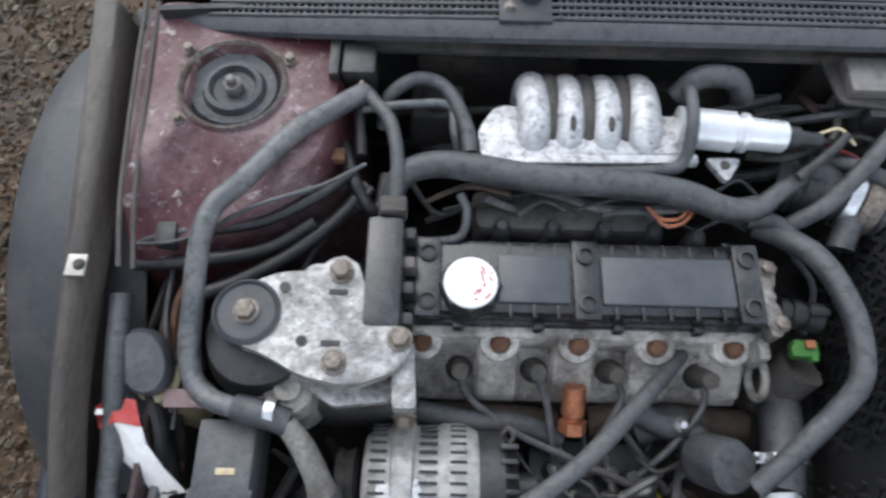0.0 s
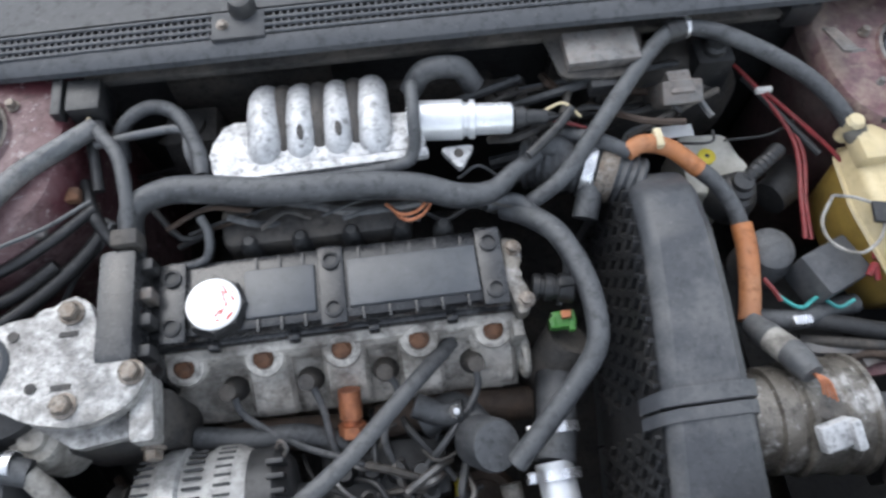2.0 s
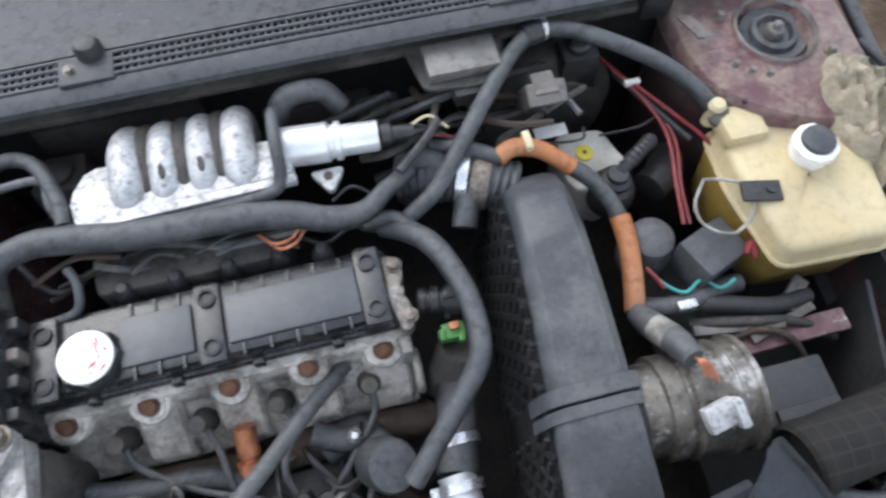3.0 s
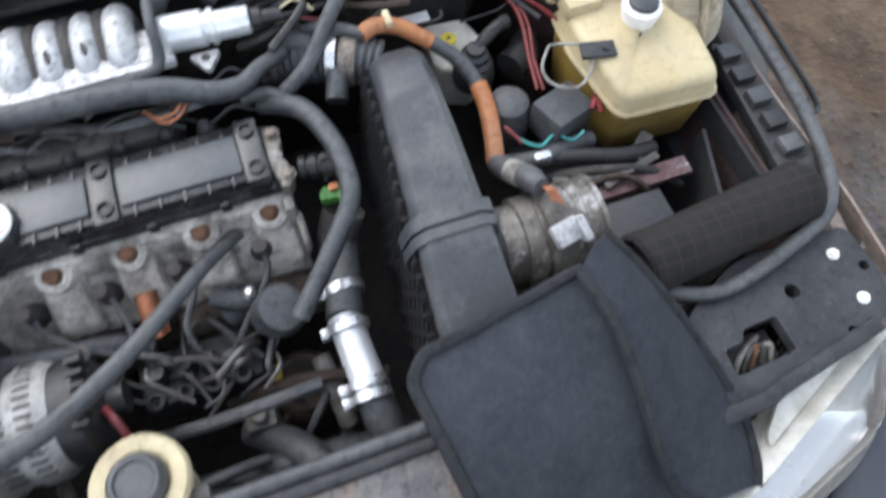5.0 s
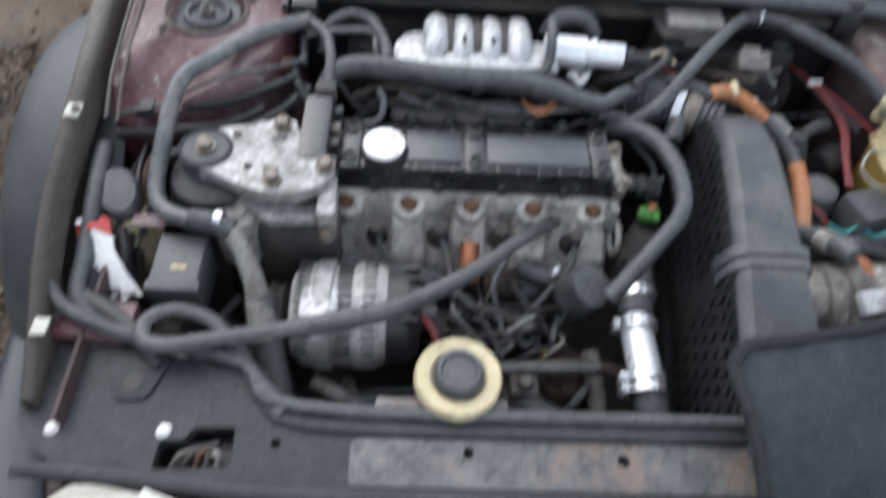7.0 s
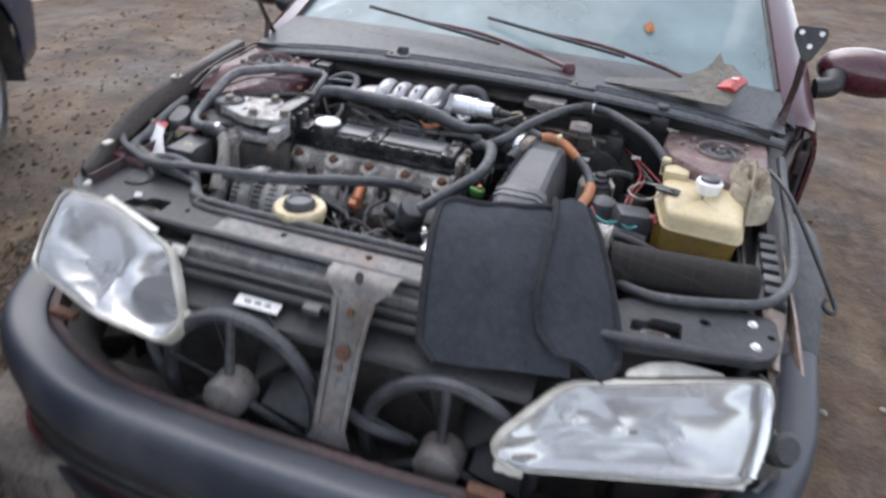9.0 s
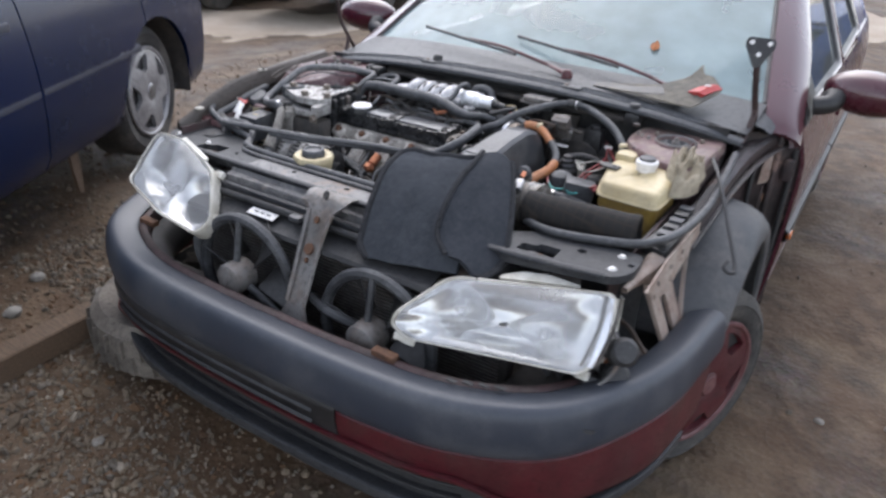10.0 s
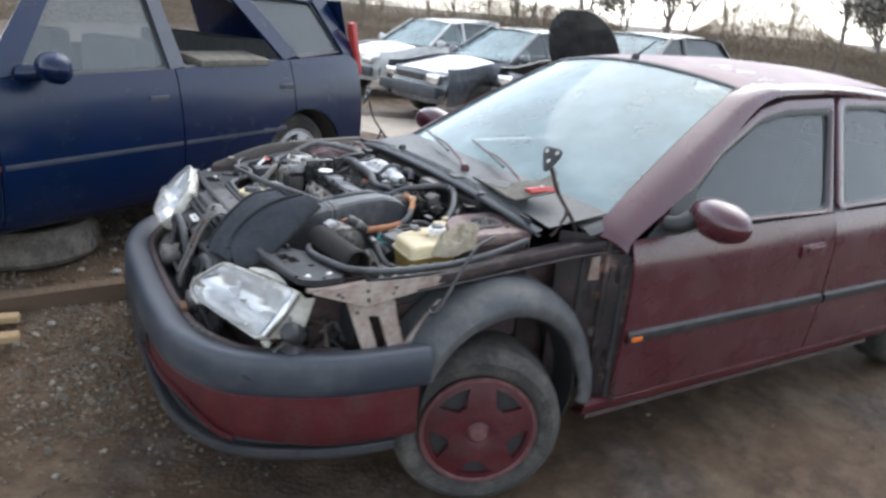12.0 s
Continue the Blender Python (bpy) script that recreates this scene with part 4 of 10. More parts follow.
# scuttle side and sill stub behind the arch
bm = bmesh.new()
loft(bm, [[(0.70, 0.36, z), (0.755, 0.43, z), (0.80, 0.50, min(z, 0.885)), (0.838, 0.535, min(z, 0.862)), (0.874, 0.560, min(z, 0.84))] for z in (0.30, 0.45, 0.60, 0.75, 0.86, 0.915)], thick=0.008)
sc = part("door_pillar", bm, M_BAYRAIL, car, "black rusty front pillar where the wing was")
for z, r in ((0.80, 0.02), (0.70, 0.014), (0.56, 0.018), (0.45, 0.014)):
    bm = bmesh.new()
    lathe(bm, [(r, 0), (r * 0.8, 0.006), (0, 0.006)], frame_z((0.795, 0.485, z), (1.5, 0.0, z)), 12)
    part("rust_patch", bm, M_RUST if z > 0.6 else M_STEEL, sc)
for x, y, z0, z1, r, m in ((0.760, 0.434, 0.34, 0.88, 0.007, M_SOOT), (0.806, 0.500, 0.34, 0.90, 0.010, M_BAYRAIL), (0.852, 0.540, 0.32, 0.85, 0.008, M_SOOT)):
    make("pillar_fold", m, sc, "", tube, [(x, y - 0.004, z0), (x + 0.004, y - 0.012, (z0 + z1) / 2), (x, y - 0.004, z1)], r, 8, 5)
for y, z, w, h, m in ((0.385, 0.850, 0.07, 0.024, M_RAIL), (0.468, 0.80, 0.036, 0.095, M_RAIL), (0.470, 0.70, 0.018, 0.10, M_BAYRAIL)):
    bm = bmesh.new()
    prism(bm, rounded([(-w / 2, -h / 2), (w / 2, -h / 2 + 0.01), (w / 2 - 0.006, h / 2), (-w / 2 + 0.004, h / 2 - 0.012)], 0.006), 0.0, 0.004, 0.001, frame_z((0.735 + (y - 0.40) * 0.72 + 0.006, y - 0.012, z), (1.5, y - 0.72, z)))
    part("pillar_plate", bm, m, sc, "rust-streaked bare patch")
make("hinge_block", M_BAYRAIL, sc, "door hinge", box, (0.845, 0.530, 0.79), (0.03, 0.03, 0.07), 0.006)
make("hinge_block", M_BAYRAIL, sc, "", box, (0.845, 0.530, 0.47), (0.03, 0.03, 0.07), 0.006)


# doors and sides
def skin_x(z):
    pts = [(0.25, 0.845), (0.32, 0.862), (0.45, 0.876), (0.6, 0.884), (0.75, 0.886), (0.795, 0.885), (0.83, 0.879), (0.87, 0.866), (0.91, 0.852)]
    for (a, xa), (b, xb) in zip(pts, pts[1:]):
        if z <= b:
            return xa + (xb - xa) * (z - a) / (b - a)
    return 0.852 - (z - 0.91) * 0.50


def side_panel(name, y0, y1, z0, z1, parent, material, s, label=""):
    bm = bmesh.new()
    rows = []
    for k in range(17):
        z = z0 + (z1 - z0) * k / 16
        row = []
        for j in range(13):
            y = y0 + (y1 - y0) * j / 12
            row.append((s * (skin_x(z) - 0.008 * max(0, (y - 2.2)) ** 2 * 3), y, z + 0.012 * (y - y0) * (z > z1 - 0.05)))
        rows.append(row)
    loft(bm, rows, thick=0.012)
    return part(name, bm, material, parent, label)


def window(name, corners, s, parent, outer):
    """A pane in a black seal, inside a painted door frame; corners and outer in y, z, one for one."""
    pane = rounded(corners, 0.03, 4)
    edge = rounded(outer, 0.03, 4)
    bm = bmesh.new()
    bm.faces.new([bm.verts.new((s * (skin_x(z) - 0.016), y, z)) for y, z in pane])
    g = part(name, bm, M_GLASS, parent, "dusty side window")
    g.visible_shadow = False

    def ring(t, dx):
        row = []
        for (y0, z0), (y1, z1) in zip(pane, edge):
            y, z = y0 + (y1 - y0) * t, z0 + (z1 - z0) * t
            row.append((s * (skin_x(z) + dx), y, z))
        return row
    bm = bmesh.new()
    loft(bm, [ring(0.0, -0.020), ring(0.02, -0.008), ring(0.20, -0.003), ring(0.40, -0.002), ring(0.46, -0.008)], closed=True)
    part("window_surround", bm, M_BLACK, g, "black window seal")
    bm = bmesh.new()
    loft(bm, [ring(0.38, -0.010), ring(0.42, -0.001), ring(0.70, 0.003), ring(0.95, 0.001), ring(1.0, -0.012)], closed=True)
    part("door_frame", bm, M_PAINT, parent, "painted window frame")
    return g


for s in (1, -1):
    d1 = side_panel("front_door", 0.548, 1.668, 0.315, 0.91, car, M_PAINT, s, "dusty maroon front door")
    d2 = side_panel("rear_door", 1.676, 2.36, 0.315, 0.925, car, M_PAINT, s, "dusty maroon rear door")
    window("door_window", [(0.84, 0.945), (0.90, 1.035), (1.05, 1.140), (1.32, 1.258), (1.48, 1.286), (1.775, 1.294), (1.62, 0.942)], s, d1, [(0.66, 0.930), (0.80, 1.048), (1.10, 1.205), (1.34, 1.318), (1.50, 1.350), (1.83, 1.362), (1.665, 0.925)])
    window("rear_window", [(1.775, 0.952), (1.905, 1.310), (2.18, 1.310), (2.36, 1.265), (2.46, 0.975)], s, d2, [(1.705, 0.935), (1.855, 1.362), (2.20, 1.365), (2.44, 1.315), (2.54, 0.950)])
    bm = bmesh.new()
    loft(bm, [[(s * (skin_x(0.56) + o), y, z) for y in (0.565, 0.70, 1.1, 1.66)] for o, z in ((0.0, 0.538), (0.013, 0.545), (0.016, 0.560), (0.013, 0.575), (0.0, 0.584))], thick=0.003)
    part("door_moulding", bm, M_BLACK, d1, "scuffed grey rubbing strip")
    bm = bmesh.new()
    loft(bm, [[(s * (skin_x(0.56) + o - 0.008 * max(0, (y - 2.2)) ** 2 * 3), y, z) for y in (1.68, 1.9, 2.34)] for o, z in ((0.0, 0.538), (0.013, 0.545), (0.016, 0.560), (0.013, 0.575), (0.0, 0.584))], thick=0.003)
    part("door_moulding", bm, M_BLACK, d2)
    make("side_repeater", M_AMBER, d1, "amber side repeater", box, (s * (skin_x(0.556) + 0.014), 0.600, 0.557), (0.014, 0.05, 0.018), 0.005)
    bm = bmesh.new()
    box(bm, (s * (skin_x(0.79) + 0.004), 1.52, 0.79), (0.012, 0.15, 0.052), 0.005)
    box(bm, (s * (skin_x(0.79) + 0.013), 1.53, 0.797), (0.012, 0.11, 0.022), 0.005)
    part("door_handle", bm, M_PAINT, d1, "maroon flush door handle")
    # mirror on a black sail
    bm = bmesh.new()
    loft(bm, [[(s * (skin_x(z) + 0.004), y, z) for y, z in row] for row in (((0.610, 0.912), (0.74, 0.912), (0.875, 0.915)), ((0.700, 0.960), (0.78, 0.965), (0.880, 0.985)), ((0.790, 1.030), (0.82, 1.035), (0.885, 1.050)))], thick=0.012)
    tube(bm, [(s * 0.85, 0.70, 0.955), (s * 0.89, 0.71, 0.965), (s * 0.90, 0.745, 0.98)], [0.03, 0.030, 0.036], 12)
    mir = part("door_mirror", bm, M_BLACK, d1, "black mirror foot")
    bm = bmesh.new()
    prof = [(0.0, -0.045), (0.045, -0.043), (0.062, -0.03), (0.066, 0.0), (0.060, 0.03), (0.042, 0.055), (0.02, 0.066), (0, 0.068)]
    lathe(bm, prof, Matrix.Translation((s * 0.985, 0.785, 1.0)) @ pose(0, 0, 0, 80, 0, s * -14), 28, (2.05, 1.05))
    part("mirror_shell", bm, M_PAINT, mir, "maroon mirror housing")
    side_panel("rear_quarter", 2.37, 3.28, 0.34, 0.94, car, M_PAINT, s, "maroon rear quarter")
    bm = bmesh.new()
    loft(bm, [[(s * x, y, z + 0.004 * (y > 1.9)) for y in (0.44, 0.8, 1.2, 1.7, 2.2, 2.34)] for x, z in ((0.84, 0.318), (0.862, 0.305), (0.858, 0.28), (0.845, 0.26), (0.78, 0.245))], thick=0.006)
    part("sill", bm, M_LOWPAINT, car, "scuffed maroon sill")
    bm = bmesh.new()
    loft(bm, [[(s * x, y, z) for y in (0.46, 1.2, 2.2)] for x, z in ((0.850, 0.262), (0.852, 0.245), (0.80, 0.232))], thick=0.004)
    part("sill_trim", bm, M_BAYPAINT, car, "dirty sill edge")
    # pillars and cant rail
    inner = catmull([(s * 0.772, 0.455, 0.915), (s * 0.738, 0.53, 0.978), (s * 0.665, 0.85, 1.17), (s * 0.60, 1.12, 1.31), (s * 0.568, 1.28, 1.383), (s * 0.575, 1.5, 1.408), (s * 0.585, 2.0, 1.405), (s * 0.58, 2.6, 1.355), (s * 0.56, 3.1, 1.22)], 4)
    outer = catmull([(s * 0.862, 0.525, 0.868), (s * 0.850, 0.565, 0.916), (s * 0.795, 0.86, 1.065), (s * 0.710, 1.13, 1.225), (s * 0.650, 1.36, 1.345), (s * 0.632, 1.6, 1.372), (s * 0.632, 2.0, 1.368), (s * 0.645, 2.6, 1.29), (s * 0.72, 3.1, 1.10)], 4)
    bm = bmesh.new()
    rows = []
    for a, b in zip(inner, outer):
        m1 = a * 0.65 + b * 0.35 + V((s * 0.012, -0.004, 0.010))
        m2 = a * 0.3 + b * 0.7 + V((s * 0.014, -0.004, 0.008))
        rows.append([a, m1, m2, b, b + V((-s * 0.03, 0.0, -0.012))])
    loft(bm, rows, thick=0.012)
    part("roof_pillar", bm, M_PAINT, car, "maroon windscreen pillar and roof rail")
    bm = bmesh.new()
    loft(bm, [[(s * (skin_x(z) - 0.016), y + (z - 0.92) * 0.33, z) for y in (1.62, 1.70, 1.78)] for z in (0.92, 1.05, 1.2, 1.36)], thick=0.01)
    part("centre_pillar", bm, M_BLACK, car, "black centre pillar")
    bm = bmesh.new()
    loft(bm, [[(s * (skin_x(z) - 0.02), y + (z - 0.94) * w, z) for y, w in ((2.50, -0.35), (2.75, -0.2), (3.2, -0.4))] for z in (0.94, 1.1, 1.25)], thick=0.01)
    part("rear_pillar", bm, M_PAINT, car, "maroon rear pillar")

bm = bmesh.new()
rows = []
for y, zc, hw, ze in ((1.238, 1.438, 0.565, 1.384), (1.30, 1.449, 0.575, 1.394), (1.5, 1.462, 0.582, 1.41), (1.9, 1.466, 0.59, 1.41), (2.3, 1.450, 0.59, 1.395), (2.7, 1.395, 0.585, 1.35), (3.05, 1.315, 0.57, 1.27), (3.25, 1.235, 0.55, 1.19)):
    rows.append([(hw * u, y + 0.05 * u * u * (y < 1.4), zc - (zc - ze) * u * u) for u in [k / 8 - 1 for k in range(17)]])
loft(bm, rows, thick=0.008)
roof = part("roof", bm, M_ROOF, car, "dusty maroon roof, pale sky sheen put into its colour")
bm = bmesh.new()
loft(bm, [[(0.55 * u, 3.25, 1.235 - 0.045 * u * u) for u in (-1, -0.5, 0, 0.5, 1)], [(0.62 * u, 3.48, 0.98) for u in (-1, -0.5, 0, 0.5, 1)], [(0.76 * u, 3.52, 0.90) for u in (-1, -0.5, 0, 0.5, 1)], [(0.78 * u, 3.55 - 0.04 * u * u, 0.6) for u in (-1, -0.5, 0, 0.5, 1)], [(0.76 * u, 3.5, 0.34) for u in (-1, -0.5, 0, 0.5, 1)]], thick=0.01)
part("tailgate", bm, M_PAINT, car, "maroon tailgate")
bm = bmesh.new()
lathe(bm, [(0.014, 0), (0.016, 0.01), (0.009, 0.022), (0.004, 0.03)], Matrix.Translation((0.0, 1.262, 1.441)) @ pose(0, 0, 0, 25), 14, (1, 1.6))
tube(bm, [(0.0, 1.258, 1.452), (0.03, 1.30, 1.50), (0.045, 1.33, 1.53)], [0.005, 0.0025], 8)
part("roof_aerial", bm, M_BLACK, roof, "short black roof aerial")
def screen_pt(u, v, lift=0.0):
    b = V((0.735 * u, 0.405 + 0.14 * u * u, 1.005 - 0.035 * u * u))
    t = V((0.563 * u, 1.232 + 0.05 * u * u, 1.432 - 0.052 * u * u))
    return b + (t - b) * v + V((0, -0.02, 0.035)) * (v * (1 - v) * 1.2) + V((0, -0.45, 0.9)) * lift


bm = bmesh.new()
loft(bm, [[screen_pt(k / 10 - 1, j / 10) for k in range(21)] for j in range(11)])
ws = part("windscreen", bm, M_SCREEN, car, "dusty windscreen, pale sky sheen painted into its film")
ws.visible_shadow = False
bm = bmesh.new()
edge = [screen_pt(-1, j / 8, 0.004) for j in range(9)] + [screen_pt(k / 8 - 1, 1, 0.004) for k in range(1, 17)] + [screen_pt(1, 1 - j / 8, 0.004) for j in range(1, 9)]
tube(bm, edge, 0.011, 6, 1, True, 0.5)
part("screen_seal", bm, M_BLACK, ws, "black rubber windscreen seal")

# interior seen through the glass
bm = bmesh.new()
loft(bm, [[(x, y, z) for x in (-0.72, -0.4, 0, 0.4, 0.72)] for y, z in ((0.46, 0.94), (0.60, 0.97), (0.80, 0.955), (0.92, 0.90), (0.98, 0.72), (0.95, 0.45))], thick=0.01)
part("dashboard", bm, M_DASH, car, "dark grey dashboard")
bm = bmesh.new()
M = Matrix.Translation((0.36, 1.02, 0.90)) @ pose(0, 0, 0, 62)
lathe(bm, [(0.165, -0.010), (0.178, -0.014), (0.190, 0), (0.178, 0.014), (0.165, 0.010), (0.165, -0.010)], M, 28, caps=False)
box(bm, (0, 0, -0.01), (0.34, 0.06, 0.03), 0.008, M)
part("steering_wheel", bm, M_BLACK, car, "black steering wheel")
for x in (-0.36, 0.36):
    bm = bmesh.new()
    box(bm, (x, 1.45, 0.55), (0.48, 0.50, 0.16), 0.05)
    box(bm, (0, 0, 0), (0.47, 0.13, 0.62), 0.05, Matrix.Translation((x, 1.74, 0.86)) @ pose(0, 0, 0, -14))
    box(bm, (0, 0, 0), (0.26, 0.09, 0.17), 0.04, Matrix.Translation((x, 1.85, 1.24)) @ pose(0, 0, 0, -12))
    part("front_seat", bm, M_SEAT, car, "grey cloth front seat")
bm = bmesh.new()
box(bm, (0, 2.35, 0.52), (1.3, 0.5, 0.16), 0.05)
box(bm, (0, 0, 0), (1.28, 0.12, 0.55), 0.05, Matrix.Translation((0, 2.62, 0.82)) @ pose(0, 0, 0, -16))
part("rear_seat", bm, M_SEAT, car, "grey cloth rear bench")
make("cabin_floor", M_DASH, car, "", box, (0, 1.75, 0.36), (1.6, 2.6, 0.03), 0.01)

# ---- scuttle: cowl panel, grille and wipers ----
def cowl_z(x, y):
    return 1.003 - 0.065 * abs(x / 0.74) ** 2.6 + 0.01 * (y - 0.21)


bm = bmesh.new()
xs = [k / 20 * 1.48 - 0.74 for k in range(21)]
rows = [[(x, 0.172 + 0.06 * abs(x / 0.74) ** 3 + dy, cowl_z(x, 0.21) + dz) for x in xs] for dy, dz in ((0.014, -0.024), (0.002, -0.022), (-0.004, -0.016), (-0.003, -0.008), (0.006, -0.002), (0.016, 0.0))]
loft(bm, rows, thick=0.004)
cowl = part("cowl_panel", bm, M_COWLLIP, car, "grey plastic cowl lip")
bm = bmesh.new()
rows = [[(x, 0.226 + 0.05 * abs(x / 0.74) ** 3 + (0.186 + 0.07 * (x / 0.74) ** 2) * t, cowl_z(x, 0.26) + 0.004 + 0.012 * t + (0.02 * abs(x / 0.74) ** 2.6) * t) for x in xs] for t in (0, 0.3, 0.6, 0.85, 1.0)]
loft(bm, rows, thick=0.004)
part("cowl_top", bm, M_COWL, cowl, "dusty dark plastic below the windscreen")
make("cowl_tray", M_DARK, cowl, "", box, (0, 0.235, 0.940), (0.92, 0.09, 0.01), 0.002)
for y in (0.192, 0.202, 0.212, 0.223):
    bm = bmesh.new()
    tube(bm, [(x, y + 0.05 * abs(x / 0.74) ** 3, cowl_z(x, y) + 0.001) for x in [k / 14 * 1.28 - 0.64 for k in range(15)]], 0.0024, 6, 2)
    part("grille_rib", bm, M_COWLLIP, cowl)
bm = bmesh.new()
for k in range(150):
    x = -0.64 + 1.28 * k / 149
    if abs(x + 0.26) < 0.035 or abs(x - 0.24) < 0.03:
        continue
    box(bm, (x, 0.208 + 0.05 * abs(x / 0.74) ** 3, cowl_z(x, 0.24) - 0.004), (0.0022, 0.034, 0.009), 0)
tagged(part("grille_slat", bm, M_COWLLIP, cowl), kind="stuff")
for x in (-0.26, 0.24):
    make("grille_bridge", M_COWL, cowl, "", box, (x, 0.206, cowl_z(x, 0.24) + 0.001), (0.062, 0.040, 0.008), 0.003)
    bolt("cowl_screw", (x - 0.018, 0.206, cowl_z(x, 0.24) + 0.005), 0.0055, 0.005, cowl, M_BOLT)
bm = bmesh.new()
lathe(bm, [(0.016, 0), (0.016, 0.012), (0.012, 0.020), (0.006, 0.022), (0, 0.022)], Matrix.Translation((-0.254, 0.228, 1.0)), 18)
part("washer_jet", bm, M_BLACK, cowl, "black washer nozzle")


def wiper(pivot, elbow, tip, name):
    bm = bmesh.new()
    lathe(bm, [(0.017, 0), (0.017, 0.014), (0.010, 0.024), (0, 0.025)], Matrix.Translation(V(pivot) - V((0, 0, 0.01))), 14)
    tube(bm, [pivot, elbow], [0.012, 0.010, 0.007], 8, 1, False, 0.6)
    tube(bm, [elbow, V(elbow) * 0.5 + V(tip) * 0.5 + V((0, 0, 0.012)), tip], [0.006, 0.004], 6)
    w = part(name, bm, M_LOWPAINT, car, "maroon wiper arm")
    bm = bmesh.new()
    d = (V(tip) - V(elbow)).normalized()
    off = V((-d.y, d.x, 0.3)) * 0.018
    tube(bm, [V(elbow) * 0.7 + V(tip) * 0.3 + off, V(tip) + off * 0.6, V(tip) + d * 0.16 + off * 0.5], 0.005, 6)
    part("wiper_blade", bm, M_BLACK, w)


wiper((0.188, 0.280, 1.018), (0.11, 0.305, 1.032), (-0.28, 0.40, 1.052), "wiper")
wiper((0.52, 0.335, 1.012), (0.43, 0.36, 1.034), (0.066, 0.452, 1.056), "wiper")

for s in (1, -1):
    bm = bmesh.new()
    loft(bm, [[(s * (0.725 + 0.060 * t), y + 0.02 * t, z - 0.025 * t * t) for t in (0, 0.25, 0.5, 0.75, 1)] for y, z in ((0.40, 0.940), (0.46, 0.952), (0.52, 0.962), (0.56, 0.965))], thick=0.004)
    part("scuttle_corner", bm, M_COWL, car, "dark plastic corner below the windscreen pillar")
for k, (x, y, dx, dy) in enumerate(((0.20, 1.40, 0.05, 0.10), (0.26, 1.42, -0.02, 0.09), (0.30, 1.40, 0.04, 0.10), (0.36, 1.41, 0.01, 0.10), (0.41, 1.43, 0.05, 0.05), (0.47, 1.40, 0.03, 0.07), (0.52, 1.30, 0.02, 0.05))):
    bm = bmesh.new()

    def mark(px, py):
        return (px, py, 1.4635 - 0.052 * (px / 0.58) ** 2 - 0.065 * max(0, 1.5 - py))
    loft(bm, [[mark(x + 0.05 + dx * t - 0.0045, y + 0.04 + dy * t), mark(x + 0.05 + dx * t + 0.0045, y + 0.04 + dy * t)] for t in (0, 0.33, 0.66, 1)], thick=0.001)
    part("paint_mark", bm, M_WHITE, roof, "white paint stroke")

# bonnet hinges and stay
for s in (1, -1):
    bm = bmesh.new()
    tube(bm, [(s * 0.728, 0.40, 0.92), (s * 0.735, 0.36, 0.98), (s * 0.730, 0.30, 1.06), (s * 0.722, 0.27, 1.14)], 0.009, 8, 5, True, 0.5)
    tube(bm, [(s * 0.728, 0.30, 0.91), (s * 0.735, 0.34, 0.97), (s * 0.735, 0.345, 1.0)], 0.008, 8, 4, True, 0.5)
    h = part("bonnet_hinge", bm, M_BAYPAINT, car, "rusty dark bonnet hinge standing up")
    bm = bmesh.new()
    M = Matrix.Translation((s * 0.722, 0.262, 1.178)) @ pose(0, 0, 0, 68, 0, s * 8)
    prism(bm, rounded([(-0.034, 0.026), (0.034, 0.026), (0.038, 0.006), (0.008, -0.052), (-0.008, -0.052), (-0.038, 0.006)], 0.012), -0.003, 0.003, 0.0015, M)
    part("hinge_plate", bm, M_BLACK, h, "black three-hole plate")
    # white discs paint the brightness seen through the three holes
    for hx, hy in ((-0.022, 0.012), (0.022, 0.012), (0.0, -0.018)):
        bm = bmesh.new()
        lathe(bm, [(0.006, -0.0045), (0.006, 0.0045)], M @ Matrix.Translation((hx, hy, 0)), 10)
        part("hinge_hole", bm, M_WHITE, h)
make("bonnet_stay", M_BLACK, car, "thin black bonnet stay hooked outwards", tube, [(0.700, 0.09, 0.915), (0.74, 0.0, 0.90), (0.80, -0.10, 0.83), (0.850, -0.185, 0.765), (0.845, -0.205, 0.755), (0.83, -0.20, 0.762), (0.832, -0.185, 0.772)], 0.005, 8)


